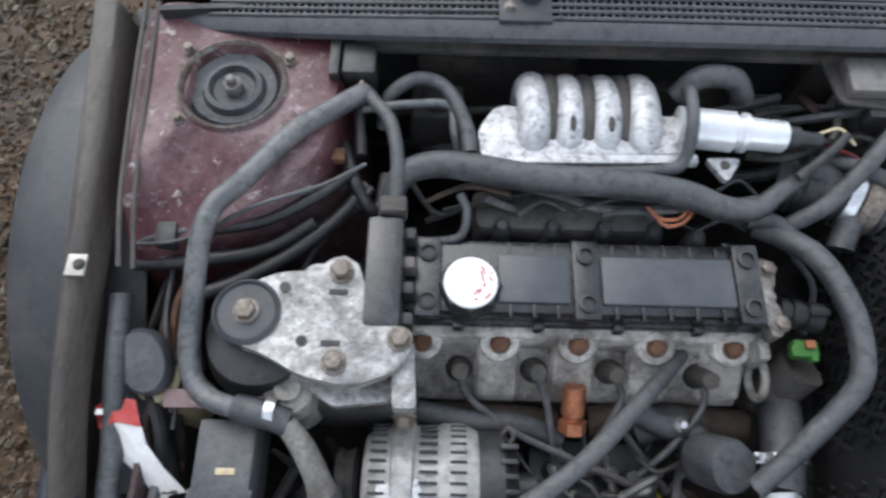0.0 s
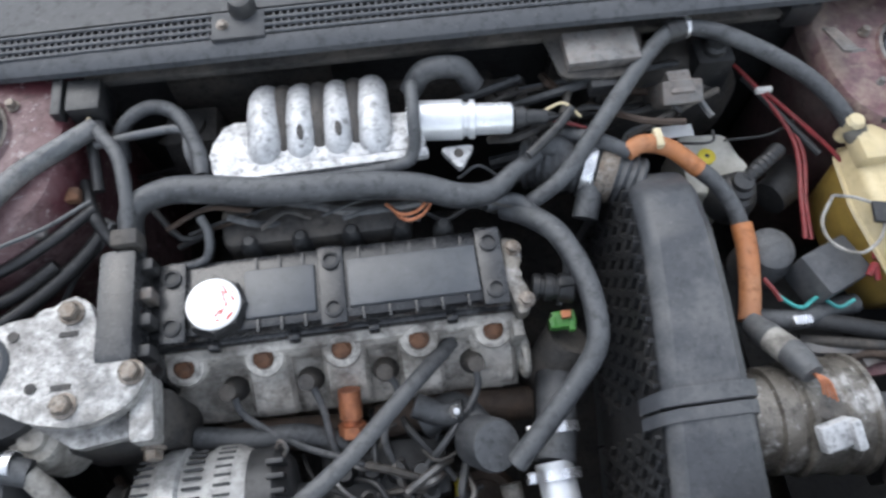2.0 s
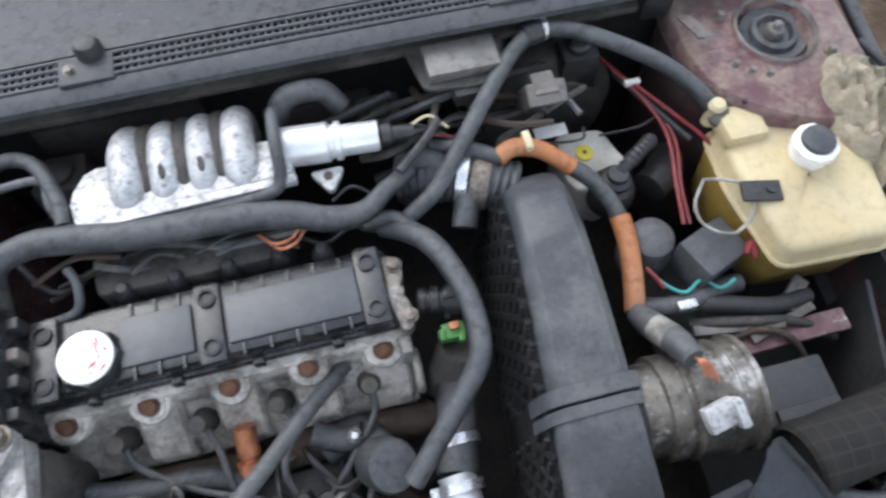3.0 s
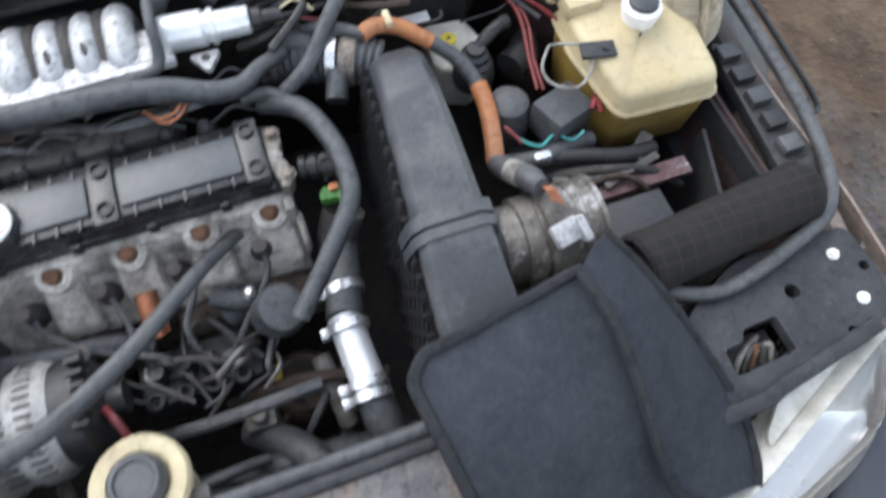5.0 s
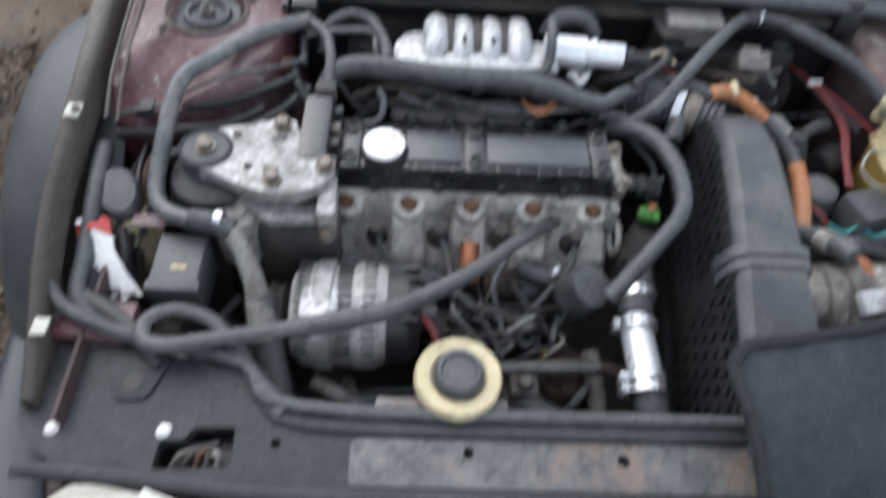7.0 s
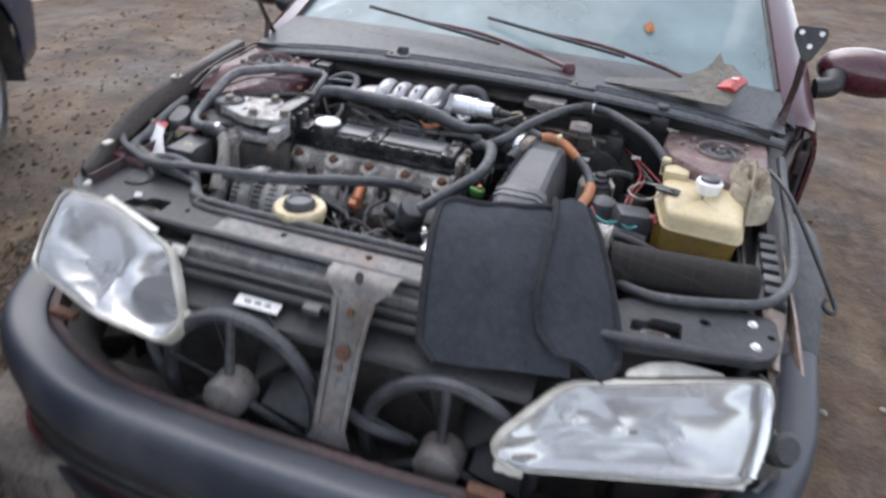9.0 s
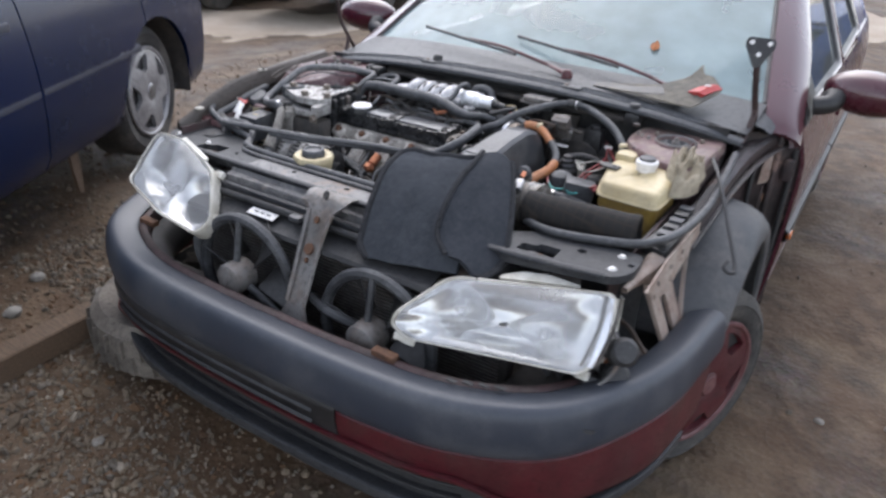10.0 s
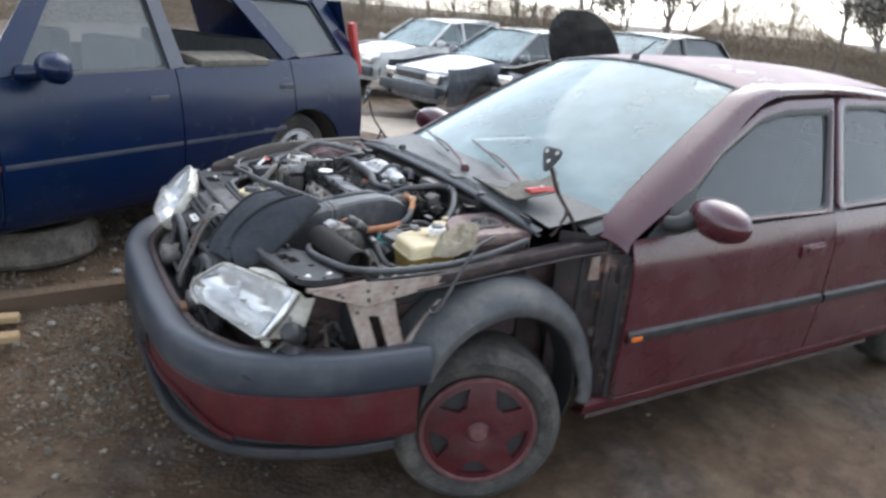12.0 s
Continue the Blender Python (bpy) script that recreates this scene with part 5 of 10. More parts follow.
# ---- wheels ----
def road_wheel(cx, cy, cz, s, r=0.312, parent=None, steer=0.0, cap=None, turn=0.3):
    """A wheel with tyre, a cover with five cut-outs and dark rim behind; s: outward side."""
    M = Matrix.Translation((cx, cy, cz)) @ pose(0, 0, 0, 0, 0, steer) @ pose(0, 0, 0, 0, 90 * s, 0)
    bm = bmesh.new()
    lathe(bm, [(r * 0.66, -0.19), (r * 0.70, -0.195), (r * 0.90, -0.20), (r * 0.975, -0.185), (r * 0.995, -0.15), (r, -0.10), (r * 0.995, -0.05), (r * 0.975, -0.018), (r * 0.93, -0.004), (r * 0.88, 0.003), (r * 0.868, 0.006), (r * 0.856, 0.003), (r * 0.76, 0.002), (r * 0.70, -0.008), (r * 0.67, -0.02)], M, 56, caps=False)
    w = part("road_wheel", bm, M_TYRE, parent, "worn dusty tyre")
    for k in range(3):
        bm = bmesh.new()
        lathe(bm, [(r * 0.999, -0.055 - 0.05 * k), (r * 1.004, -0.05 - 0.05 * k), (r * 1.004, -0.085 + 0.01 - 0.05 * k), (r * 0.999, -0.08 - 0.05 * k)], M, 56, caps=False)
        part("tread_rib", bm, M_TYRE, w)
    # the rim is coloured dark so that the cut-outs read dark
    bm = bmesh.new()
    lathe(bm, [(r * 0.68, -0.01), (r * 0.62, -0.04), (r * 0.60, -0.055), (r * 0.30, -0.050), (0, -0.05)], M, 32)
    part("rim", bm, M_SOOT, w, "dark rim behind the cover")
    R = r * 0.675
    bm = bmesh.new()
    lathe(bm, [(R, -0.012), (R * 1.02, 0.0), (R * 1.0, 0.008), (R * 0.96, 0.008), (R * 0.93, 0.0), (R * 0.94, -0.014)], M, 48, caps=False)
    part("hubcap_rim", bm, cap or M_RIMEDGE, w, "")
    # the cover: a shallow dome, open between the five broad spokes
    rings = ((0.001, 0.016), (0.16, 0.016), (0.20, 0.010), (0.26, 0.014), (0.40, 0.017), (0.54, 0.016), (0.70, 0.012), (0.85, 0.006), (0.97, 0.000))
    n = 60
    bm = bmesh.new()

    def spoke_angle(j, q):
        """Columns bunch together so that each cut-out widens evenly towards the rim."""
        c, w = j % 12, 6 + 15 * smooth01((q - 0.45) / 0.4)
        d = c / 4 * (36 - w) if c < 4 else 36 - w + (c - 4) / 4 * 2 * w if c < 8 else 36 + w + (c - 8) / 4 * (36 - w)
        return radians(72 * (j // 12) + d) + turn
    grid = [[bm.verts.new(M @ V((R * q * math.cos(spoke_angle(j, q)), R * q * math.sin(spoke_angle(j, q)), h))) for j in range(n)] for q, h in rings]
    faces = []
    for i in range(len(rings) - 1):
        half = 2 if i in (5, 6) else 0
        for j in range(n):
            if half and (j % 12 in range(6 - half, 6 + half)):
                continue
            k = (j + 1) % n
            faces.append(bm.faces.new((grid[i][j], grid[i][k], grid[i + 1][k], grid[i + 1][j])))
    bmesh.ops.recalc_face_normals(bm, faces=faces)
    bmesh.ops.solidify(bm, geom=faces, thickness=0.022)
    part("hubcap", bm, cap or M_HUBCAP, w, "maroon wheel cover with five cut-outs" if cap is None else "five-spoke wheel")
    bm = bmesh.new()
    lathe(bm, [(R * 0.17, 0.012), (R * 0.15, 0.018), (0, 0.018)], M, 24)
    part("wheel_badge", bm, M_RIMEDGE if cap is None else M_STEEL, w)
    return w


front_wheel = road_wheel(0.828, 0.018, 0.292, 1, 0.287, car, -23, None, 0.62)
road_wheel(-0.66, 0.02, 0.40, -1, 0.25, car)
road_wheel(0.838, 2.69, 0.296, 1, 0.290, car)
road_wheel(-0.838, 2.69, 0.43, -1, 0.290, car)


# ---- front end: slam panel, radiator, fans, lamps ----
bm = bmesh.new()
slam_outline = [(-0.725, -0.385), (-0.60, -0.40), (-0.47, -0.425), (-0.395, -0.482), (0.42, -0.482), (0.45, -0.455), (0.53, -0.415), (0.70, -0.415), (0.705, -0.50), (0.68, -0.545), (0.45, -0.59), (0.40, -0.578), (-0.40, -0.570), (-0.66, -0.545), (-0.715, -0.50)]
lamp_openings = [rounded([(c - 0.046, -0.548), (c + 0.040, -0.543), (c + 0.038, -0.496), (c - 0.010, -0.498), (c - 0.016, -0.512), (c - 0.044, -0.514)], 0.006) for c in (0.506, -0.506)]
slam_holes = lamp_openings + [circle(0.69, -0.475, 0.007), circle(-0.70, -0.47, 0.007), circle(0.582, -0.475, 0.010), circle(0.625, -0.545, 0.006), circle(-0.42, -0.515, 0.006), circle(-0.67, -0.425, 0.008), circle(-0.02, -0.528, 0.006), circle(0.18, -0.525, 0.005), circle(-0.20, -0.522, 0.005)]
plate(bm, rounded(slam_outline, 0.02, 3), slam_holes, 0.822, 0.840)
slam = part("slam_panel", bm, M_SLAM, car, "dark worn slam panel with lamp openings")
make("slam_rib", M_SLAM, slam, "", tube, [(-0.70, -0.548, 0.838), (-0.55, -0.560, 0.842), (-0.40, -0.574, 0.846), (0.0, -0.580, 0.848), (0.42, -0.585, 0.845), (0.52, -0.573, 0.842), (0.66, -0.548, 0.840)], 0.010, 10, 4, True, 0.6)
make("slam_rib", M_SLAM, slam, "", tube, [(-0.44, -0.452, 0.838), (-0.385, -0.492, 0.842), (0.0, -0.497, 0.845), (0.42, -0.492, 0.842)], 0.009, 10, 4, True, 0.6)
bm = bmesh.new()
plate(bm, rounded([(-0.335, -0.507), (0.40, -0.507), (0.40, -0.566), (-0.335, -0.562)], 0.01), [circle(-0.02, -0.528, 0.008), circle(0.18, -0.525, 0.007), circle(-0.20, -0.522, 0.007)], 0.8395, 0.8425)
part("slam_strip", bm, M_SLAMWORN, slam, "bare rusty strip")
bm = bmesh.new()
loft(bm, [[(x, y, z + 0.002 * noise.noise(V((x * 9, y * 30, 0)))) for x in [-0.36 + 0.04 * k for k in range(20)]] for y, z in ((-0.584, 0.838), (-0.590, 0.830), (-0.608, 0.826), (-0.613, 0.818), (-0.615, 0.765))], thick=0.003)
part("slam_front", bm, M_SLAMWORN, slam, "scraped bright front flange")
make("slam_bar", M_SLAM, slam, "dark cross bar", box, (0.0, -0.628, 0.808), (0.70, 0.016, 0.014), 0.004)
make("slam_bar", M_SOOT, slam, "", tube, [(-0.38, -0.642, 0.793), (0.0, -0.645, 0.795), (0.37, -0.642, 0.793)], 0.009, 10, 4)
make("shroud_clip", M_BOX, slam, "grey clip", box, (-0.070, -0.655, 0.796), (0.034, 0.026, 0.014), 0.004)
for x, y in ((0.661, -0.448), (0.663, -0.513), (-0.548, -0.503), (-0.672, -0.503)):
    bolt("slam_bolt", (x, y, 0.839), 0.0065, 0.006, slam, M_WHITE)
for c in (0.506, -0.506):
    for k in range(5):
        make("lamp_wire", (M_STEEL, M_DARK, M_RUST, M_DARK, M_CAST)[k], slam, "", tube, [(c - 0.034 + 0.013 * k, -0.540, 0.815 - 0.004 * (k % 3)), (c - 0.02 + 0.010 * k, -0.524, 0.826), (c + 0.016 - 0.004 * k, -0.508 - 0.004 * k, 0.816)], 0.004, 6)
    make("lamp_socket", M_BLACK, slam, "", box, (c, -0.52, 0.800), (0.07, 0.04, 0.02), 0.005)
bm = bmesh.new()
prism(bm, rounded([(-0.635, -0.405), (-0.555, -0.405), (-0.575, -0.468), (-0.615, -0.468)], 0.014), 0.840, 0.8445, 0.0015)
tab = part("slam_tab", bm, M_SLAM, slam, "tab with a round hole")
# the hole is a dark disc, its shade drawn in colour
make("tab_hole", M_DARK, tab, "", lathe, [(0.011, 0), (0.011, 0.002)], Matrix.Translation((-0.595, -0.446, 0.844)), 14)
make("slam_gusset", M_TOWER, slam, "maroon corner gusset", box, (-0.665, -0.37, 0.85), (0.11, 0.05, 0.02), 0.006)

bm = bmesh.new()
box(bm, (0.0, -0.575, 0.60), (0.98, 0.04, 0.36), 0.004)
rad = part("radiator", bm, M_DARK, car, "dark finned radiator")
bm = bmesh.new()
for k in range(34):
    box(bm, (0, -0.5965, 0.44 + 0.0098 * k), (0.94, 0.003, 0.004), 0)
tagged(part("radiator_fin", bm, M_STEEL, rad), kind="stuff")
make("radiator_header", M_BLACK, rad, "black plastic header tank", tube, [(-0.46, -0.585, 0.79), (0.46, -0.585, 0.79)], 0.026, 12, 1, False)
# added sheet, coloured black to read as the dark gap above the fans
bm = bmesh.new()
loft(bm, [[(x, y, z) for x in (-0.42, -0.2, 0.0, 0.2, 0.335)] for y, z in ((-0.60, 0.79), (-0.64, 0.775), (-0.69, 0.76), (-0.695, 0.75))], thick=0.004)
shroud = part("fan_shroud", bm, M_SOOT, car, "black twin-fan shroud, its top sheet standing for a dark gap")
bm = bmesh.new()
box(bm, (0, 0, 0), (0.088, 0.024, 0.0015), 0.0005, Matrix.Translation((-0.175, -0.664, 0.781)) @ pose(0, 0, 0, 17))
lab = part("shroud_label", bm, M_WHITE, shroud, "white sticker with illegible print")
for k in range(3):
    make("print_bar", M_BLACK, lab, "", box, (-0.195 + 0.02 * k, -0.664, 0.7825), (0.012, 0.006, 0.0008), 0, None)
for cx, cz, cy in ((0.205, 0.610, -0.735), (-0.188, 0.640, -0.752)):
    bm = bmesh.new()
    pts = [(cx + 0.152 * math.cos(a), cy + 0.035, cz - 0.02 + 0.160 * math.sin(a)) for a in [2 * math.pi * k / 24 for k in range(25)]]
    tube(bm, pts, 0.014, 8, 2)
    ring = part("fan_ring", bm, M_HOSE, shroud, "dusty black fan ring")
    for a in (92, 212, 332):
        make("fan_strut", M_HOSE, ring, "", tube, [(cx + 0.04 * math.cos(radians(a)), cy + 0.005, cz + 0.04 * math.sin(radians(a))), (cx + 0.152 * math.cos(radians(a)), cy + 0.03, cz - 0.02 + 0.160 * math.sin(radians(a)))], 0.009, 8, 1, False)
    bm = bmesh.new()
    lathe(bm, [(0.041, 0.0), (0.041, 0.05), (0.038, 0.058), (0.030, 0.062), (0.012, 0.066), (0, 0.066)], frame_z((cx, cy + 0.03, cz), (cx, cy - 1, cz)), 28)
    part("fan_motor", bm, M_STEEL, ring, "dull metal fan motor")
    for k in range(6):
        a = 2 * math.pi * k / 6
        bm = bmesh.new()
        rows = [[(cx + q * math.cos(a + t * 0.3) , cy + 0.05 + 0.03 * t, cz - 0.01 + q * math.sin(a + t * 0.3)) for t in (-1, 0, 1)] for q in (0.05, 0.10, 0.15)]
        loft(bm, rows, thick=0.003)
        part("fan_blade", bm, M_BLACK, ring)
# bonnet-lock support
bm = bmesh.new()
loft(bm, [[(x * w + 0.008, y, z) for x in (-1, -0.5, 0.5, 1)] for w, y, z in ((0.066, -0.595, 0.862), (0.064, -0.622, 0.866), (0.060, -0.640, 0.858), (0.034, -0.655, 0.835), (0.028, -0.685, 0.775), (0.025, -0.725, 0.69), (0.025, -0.752, 0.635), (0.042, -0.765, 0.60))], thick=0.004)
lock = part("lock_support", bm, M_STEEL, car, "weathered steel bonnet-lock support")
for s in (-1, 1):
    make("support_edge", M_STEEL, lock, "", tube, [(0.008 + s * 0.034, -0.656, 0.835), (0.008 + s * 0.028, -0.690, 0.775), (0.008 + s * 0.025, -0.755, 0.635)], 0.006, 8)
# discs draw the holes; the dark ones paint in their shade
for y, z, r in ((-0.632, 0.868, 0.007), (-0.668, 0.818, 0.006), (-0.698, 0.758, 0.007), (-0.71, 0.73, 0.004)):
    make("support_hole", M_DARK if r > 0.0065 else M_RUST, lock, "", lathe, [(r, 0), (r, 0.006), (0, 0.006)], frame_z((0.008, y + 0.001, z), (0.008, y - 0.9, z + 0.45)), 14, (1, 1.5))
make("rust_stain", M_RUST, lock, "rust stain", lathe, [(0.014, 0), (0.012, 0.0045), (0, 0.0045)], frame_z((0.008, -0.700, 0.756), (0.008, -1.6, 1.2)), 14)
make("lower_crossmember", M_DARK, car, "", box, (0, -0.70, 0.50), (1.1, 0.08, 0.06), 0.01)
for p, q in (((-0.42, -0.66, 0.70), (-0.36, -0.70, 0.56)), ((0.0, -0.69, 0.62), (0.14, -0.70, 0.60))):
    make("shroud_pipe", M_HOSEGREY, shroud, "", tube, [p, (V(p) + V(q)) / 2 + V((0, -0.02, 0.01)), q], 0.012, 8)


def headlamp(name, pts, depth, bowls, label, tabs):
    """A headlamp over a 3D outline: domed glass, two mirror bowls, pale seal ring, housing and fixing tabs."""
    pts = [V(p) for p in pts]
    c = sum(pts, V()) / len(pts)
    nrm = V()
    for i in range(len(pts)):
        nrm += (pts[i] - c).cross(pts[(i + 1) % len(pts)] - c)
    nrm.normalize()
    if nrm.y > 0:
        nrm.negate()
    xa = V((1, 0, 0))
    xa = (xa - nrm * xa.dot(nrm)).normalized()
    ya = nrm.cross(xa)
    M = Matrix(((xa.x, ya.x, nrm.x, c.x), (xa.y, ya.y, nrm.y, c.y), (xa.z, ya.z, nrm.z, c.z), (0, 0, 0, 1)))
    flat = rounded([((p - c).dot(xa), (p - c).dot(ya)) for p in pts], 0.030, 6)
    bow = [(p - c).dot(nrm) for p in pts]

    def lift(x, y):
        """The outline is not quite flat: follow its corners."""
        wsum = vsum = 0.0
        for p, h in zip(pts, bow):
            d = (V(((p - c).dot(xa), (p - c).dot(ya), 0)) - V((x, y, 0))).length + 0.03
            wsum += 1 / d ** 3
            vsum += h / d ** 3
        return vsum / wsum

    def ring(k, z, grow=0.0):
        out = []
        for x, y in flat:
            d = V((x, y, 0))
            q = d * k + d.normalized() * grow
            out.append(M @ (q + V((0, 0, z + lift(x, y) * k))))
        return out
    bm = bmesh.new()
    loft(bm, [ring(1, -0.030, 0.004), ring(1.0, -0.010, 0.006), ring(1.0, 0.000, 0.006), ring(1.0, 0.004, 0.003), ring(1.0, 0.002, -0.004)], closed=True)
    loft(bm, [ring(1, -0.012, 0.004), ring(0.98, -depth * 0.6), ring(0.72, -depth * 1.15), ring(0.05, -depth * 1.2)], closed=True)
    body = part(name, bm, M_HOUSING, car, label)
    bm = bmesh.new()
    steps = [1.0, 0.97, 0.94] + [0.9 - 0.045 * k for k in range(20)]
    rows = []
    for k in steps:
        row = []
        for x, y in flat:
            px, py = x * k, y * k
            near = [-depth + curve * ((px - bx) ** 2 + (py - by) ** 2 * 1.3) for bx, by, curve in bowls] + [-0.012]
            z = -math.log(sum(math.exp(-45 * v) for v in near)) / 45
            if k > 0.96:
                z = -0.004
            row.append(M @ V((px, py, z + lift(x, y) * k)))
        rows.append(row)
    loft(bm, rows, closed=True)
    part("reflector", bm, M_REFLECT, body, "bright mirror bowls", 60)
    for bx, by, curve in bowls:
        bm = bmesh.new()
        lathe(bm, [(0.014, 0), (0.013, 0.012), (0.009, 0.03), (0.006, 0.036), (0, 0.037)], M @ Matrix.Translation((bx, by, -depth + 0.002)), 14)
        part("lamp_bulb", bm, M_CHROME, body)
    bm = bmesh.new()
    rows = [ring(s, 0.003 + 0.030 * (1 - s ** 2.4)) for s in (0.99, 0.97, 0.94, 0.9, 0.84, 0.76, 0.66, 0.54, 0.4, 0.26, 0.12, 0.02)]
    loft(bm, rows, closed=True)
    lens = part("lamp_lens", bm, M_LENS, body, "hazed clear lens", 80)
    lens.visible_shadow = False
    for k in tabs:
        x, y = flat[int(k * len(flat)) % len(flat)]
        d = V((x, y, 0)).normalized()
        bm = bmesh.new()
        box(bm, V((x, y, -0.022)) + d * 0.012, (0.028, 0.020, 0.014), 0.003, M)
        lathe(bm, [(0.004, -0.001), (0.004, 0.009)], M @ Matrix.Translation(V((x, y, -0.022)) + d * 0.014), 8)
        part("lamp_tab", bm, M_HOUSING, body)
    return body


headlamp("headlamp", [(0.298, -0.768, 0.700), (0.306, -0.760, 0.730), (0.388, -0.684, 0.805), (0.686, -0.556, 0.810), (0.702, -0.575, 0.782), (0.692, -0.652, 0.688), (0.672, -0.668, 0.676), (0.335, -0.764, 0.676)], 0.075, ((0.085, 0.005, 9.0), (-0.095, -0.005, 15.0)), "yellowed headlamp unit, hazed lens", (0.90, 0.95, 0.80))
headlamp("headlamp", [(-0.655, -0.665, 0.790), (-0.640, -0.588, 0.874), (-0.50, -0.612, 0.878), (-0.362, -0.650, 0.838), (-0.288, -0.735, 0.752), (-0.312, -0.764, 0.722), (-0.44, -0.766, 0.746), (-0.62, -0.718, 0.772)], 0.075, ((-0.075, 0.0, 9.0), (0.105, -0.02, 15.0)), "hazed headlamp unit leaning in its mount", (0.50, 0.42))
# bevelled end of the lens and the cream side wall of the lamp
bm = bmesh.new()
tube(bm, [(0.688, -0.562, 0.803), (0.697, -0.604, 0.747), (0.692, -0.650, 0.690)], [0.006, 0.010, 0.010, 0.007], 8, 4, True, 0.7)
part("lens_edge", bm, M_REFLECT, car, "bright bevelled edge of the lamp glass")
for dx, dy in ((0.013, 0.010), (-0.014, -0.002)):
    make("lens_groove", M_DARK, car, "dark groove along the lamp glass", tube, [(0.690 + dx, -0.560 + dy, 0.803), (0.697 + dx, -0.602 + dy, 0.750), (0.690 + dx, -0.652 + dy, 0.688)], 0.0035, 6, 4)
bm = bmesh.new()
loft(bm, [[(0.690, -0.555, 0.802), (0.700, -0.600, 0.748), (0.694, -0.648, 0.686)], [(0.702, -0.528, 0.790), (0.710, -0.560, 0.735), (0.702, -0.590, 0.672)], [(0.690, -0.500, 0.782), (0.696, -0.520, 0.730), (0.690, -0.540, 0.668)]], thick=0.004)
part("lamp_side", bm, M_HOUSING, car, "cream plastic side of the headlamp")
bm = bmesh.new()
prism(bm, rounded([(0.02, 0.0), (0.19, 0.0), (0.16, 0.012), (0.12, 0.026), (0.07, 0.026), (0.03, 0.012)], 0.005), -0.003, 0.003, 0.001, Matrix.Translation((0.45, -0.64, 0.806)) @ pose(0, 0, 0, 12, 0, 24))
part("lamp_top_tab", bm, M_HOUSING, car, "cream plastic lamp bracket")
bm = bmesh.new()
box(bm, (0, 0, 0), (0.16, 0.014, 0.008), 0.003, Matrix.Translation((-0.47, -0.612, 0.868)) @ pose(0, 0, 0, 0, 4, -20))
part("lamp_top_tab", bm, M_HOUSING, car, "cream lamp bracket")
for k, p in enumerate(((0.722, -0.565, 0.690), (0.712, -0.560, 0.625), (0.672, -0.590, 0.595))):
    bm = bmesh.new()
    lathe(bm, [(0.03, 0), (0.03, 0.04), (0.022, 0.05), (0, 0.05)], frame_z(p, V(p) + V((0.4, -0.6, 0.5))), 18)
    part("horn" if k else "bulb_cover", bm, M_BLACK, car, "black round cover in the lamp bay")
make("lamp_wire", M_STEEL, car, "loose lamp wiring", tube, [(0.66, -0.57, 0.72), (0.71, -0.58, 0.74), (0.735, -0.60, 0.69), (0.71, -0.63, 0.64), (0.67, -0.64, 0.62)], 0.004, 6)
make("bulb_holder", M_COPPER, car, "", lathe, [(0.012, 0), (0.012, 0.02), (0.006, 0.03)], frame_z((0.70, -0.56, 0.66), (1.2, -1, 0.9)), 12)

# ---- engine ----
bm = bmesh.new()
box(bm, (-0.185, -0.08, 0.60), (0.43, 0.16, 0.24), 0.01)
box(bm, (-0.185, -0.085, 0.78), (0.43, 0.11, 0.12), 0.006)
loft(bm, [[(x, -0.112, 0.845), (x, -0.130, 0.841), (x, -0.133, 0.812), (x, -0.140, 0.794), (x, -0.172, 0.762), (x, -0.190, 0.73)] for x in (-0.40, -0.3, -0.2, -0.1, 0.028)], thick=0.01)
engine = part("engine", bm, M_HEAD, car, "oily cast cylinder head and block")
for k, x in enumerate((-0.371, -0.279, -0.187, -0.095, -0.005)):
    bm = bmesh.new()
    M = frame_z((x, -0.144, 0.832), (x, -0.144 - 0.50, 0.832 + 0.87))
    lathe(bm, [(0.027, -0.05), (0.025, -0.004), (0.022, 0.0), (0.014, 0.001)], M, 18)
    part("head_boss", bm, M_HEAD, engine, "pale cast boss" if k == 0 else "")
    if k in (1, 2, 3, 4):
        bm = bmesh.new()
        loft(bm, [[(x - w, y, z), (x - w * 0.8, y - 0.004, z + 0.006), (x + w * 0.8, y - 0.004, z + 0.006), (x + w, y, z)] for w, y, z in ((0.027, -0.122, 0.822), (0.028, -0.142, 0.802), (0.028, -0.172, 0.776), (0.028, -0.186, 0.763), (0.027, -0.190, 0.74))], thick=0.008)
        part("head_pad", bm, M_HEAD, engine, "grimy pale cast pad" if k == 1 else "")
    make("bolt_seat", M_HEAD, engine, "", lathe, [(0.0185, -0.002), (0.0175, 0.003), (0.0135, 0.003), (0.012, 0.0)], M, 20)
    bolt("manifold_bolt", M @ V((0, 0, 0.0)), 0.0095, 0.009, engine, M_RUST, M.col[2].to_3d(), "rusty manifold bolt" if k == 0 else "")
bm = bmesh.new()
box(bm, (-0.19, -0.079, 0.852), (0.425, 0.103, 0.016), 0.005)
box(bm, (-0.19, -0.081, 0.872), (0.405, 0.090, 0.032), 0.009)
vc = part("valve_cover", bm, M_VC, engine, "black ribbed plastic valve cover")
for x0, x1 in ((-0.285, -0.205), (-0.168, -0.018)):
    make("cover_panel", M_VCPANEL, vc, "grey raised panel" if x0 < -0.2 else "", box, ((x0 + x1) / 2, -0.086, 0.8895), (x1 - x0, 0.058, 0.010), 0.003)
    n = max(3, int((x1 - x0) / 0.03))
    for k in range(n):
        x = x0 + (x1 - x0) * (k + 0.5) / n
        for y in (-0.051, -0.120):
            make("cover_rib", M_VC, vc, "", box, (x, y, 0.886), (0.0035, 0.022, 0.010), 0.001)
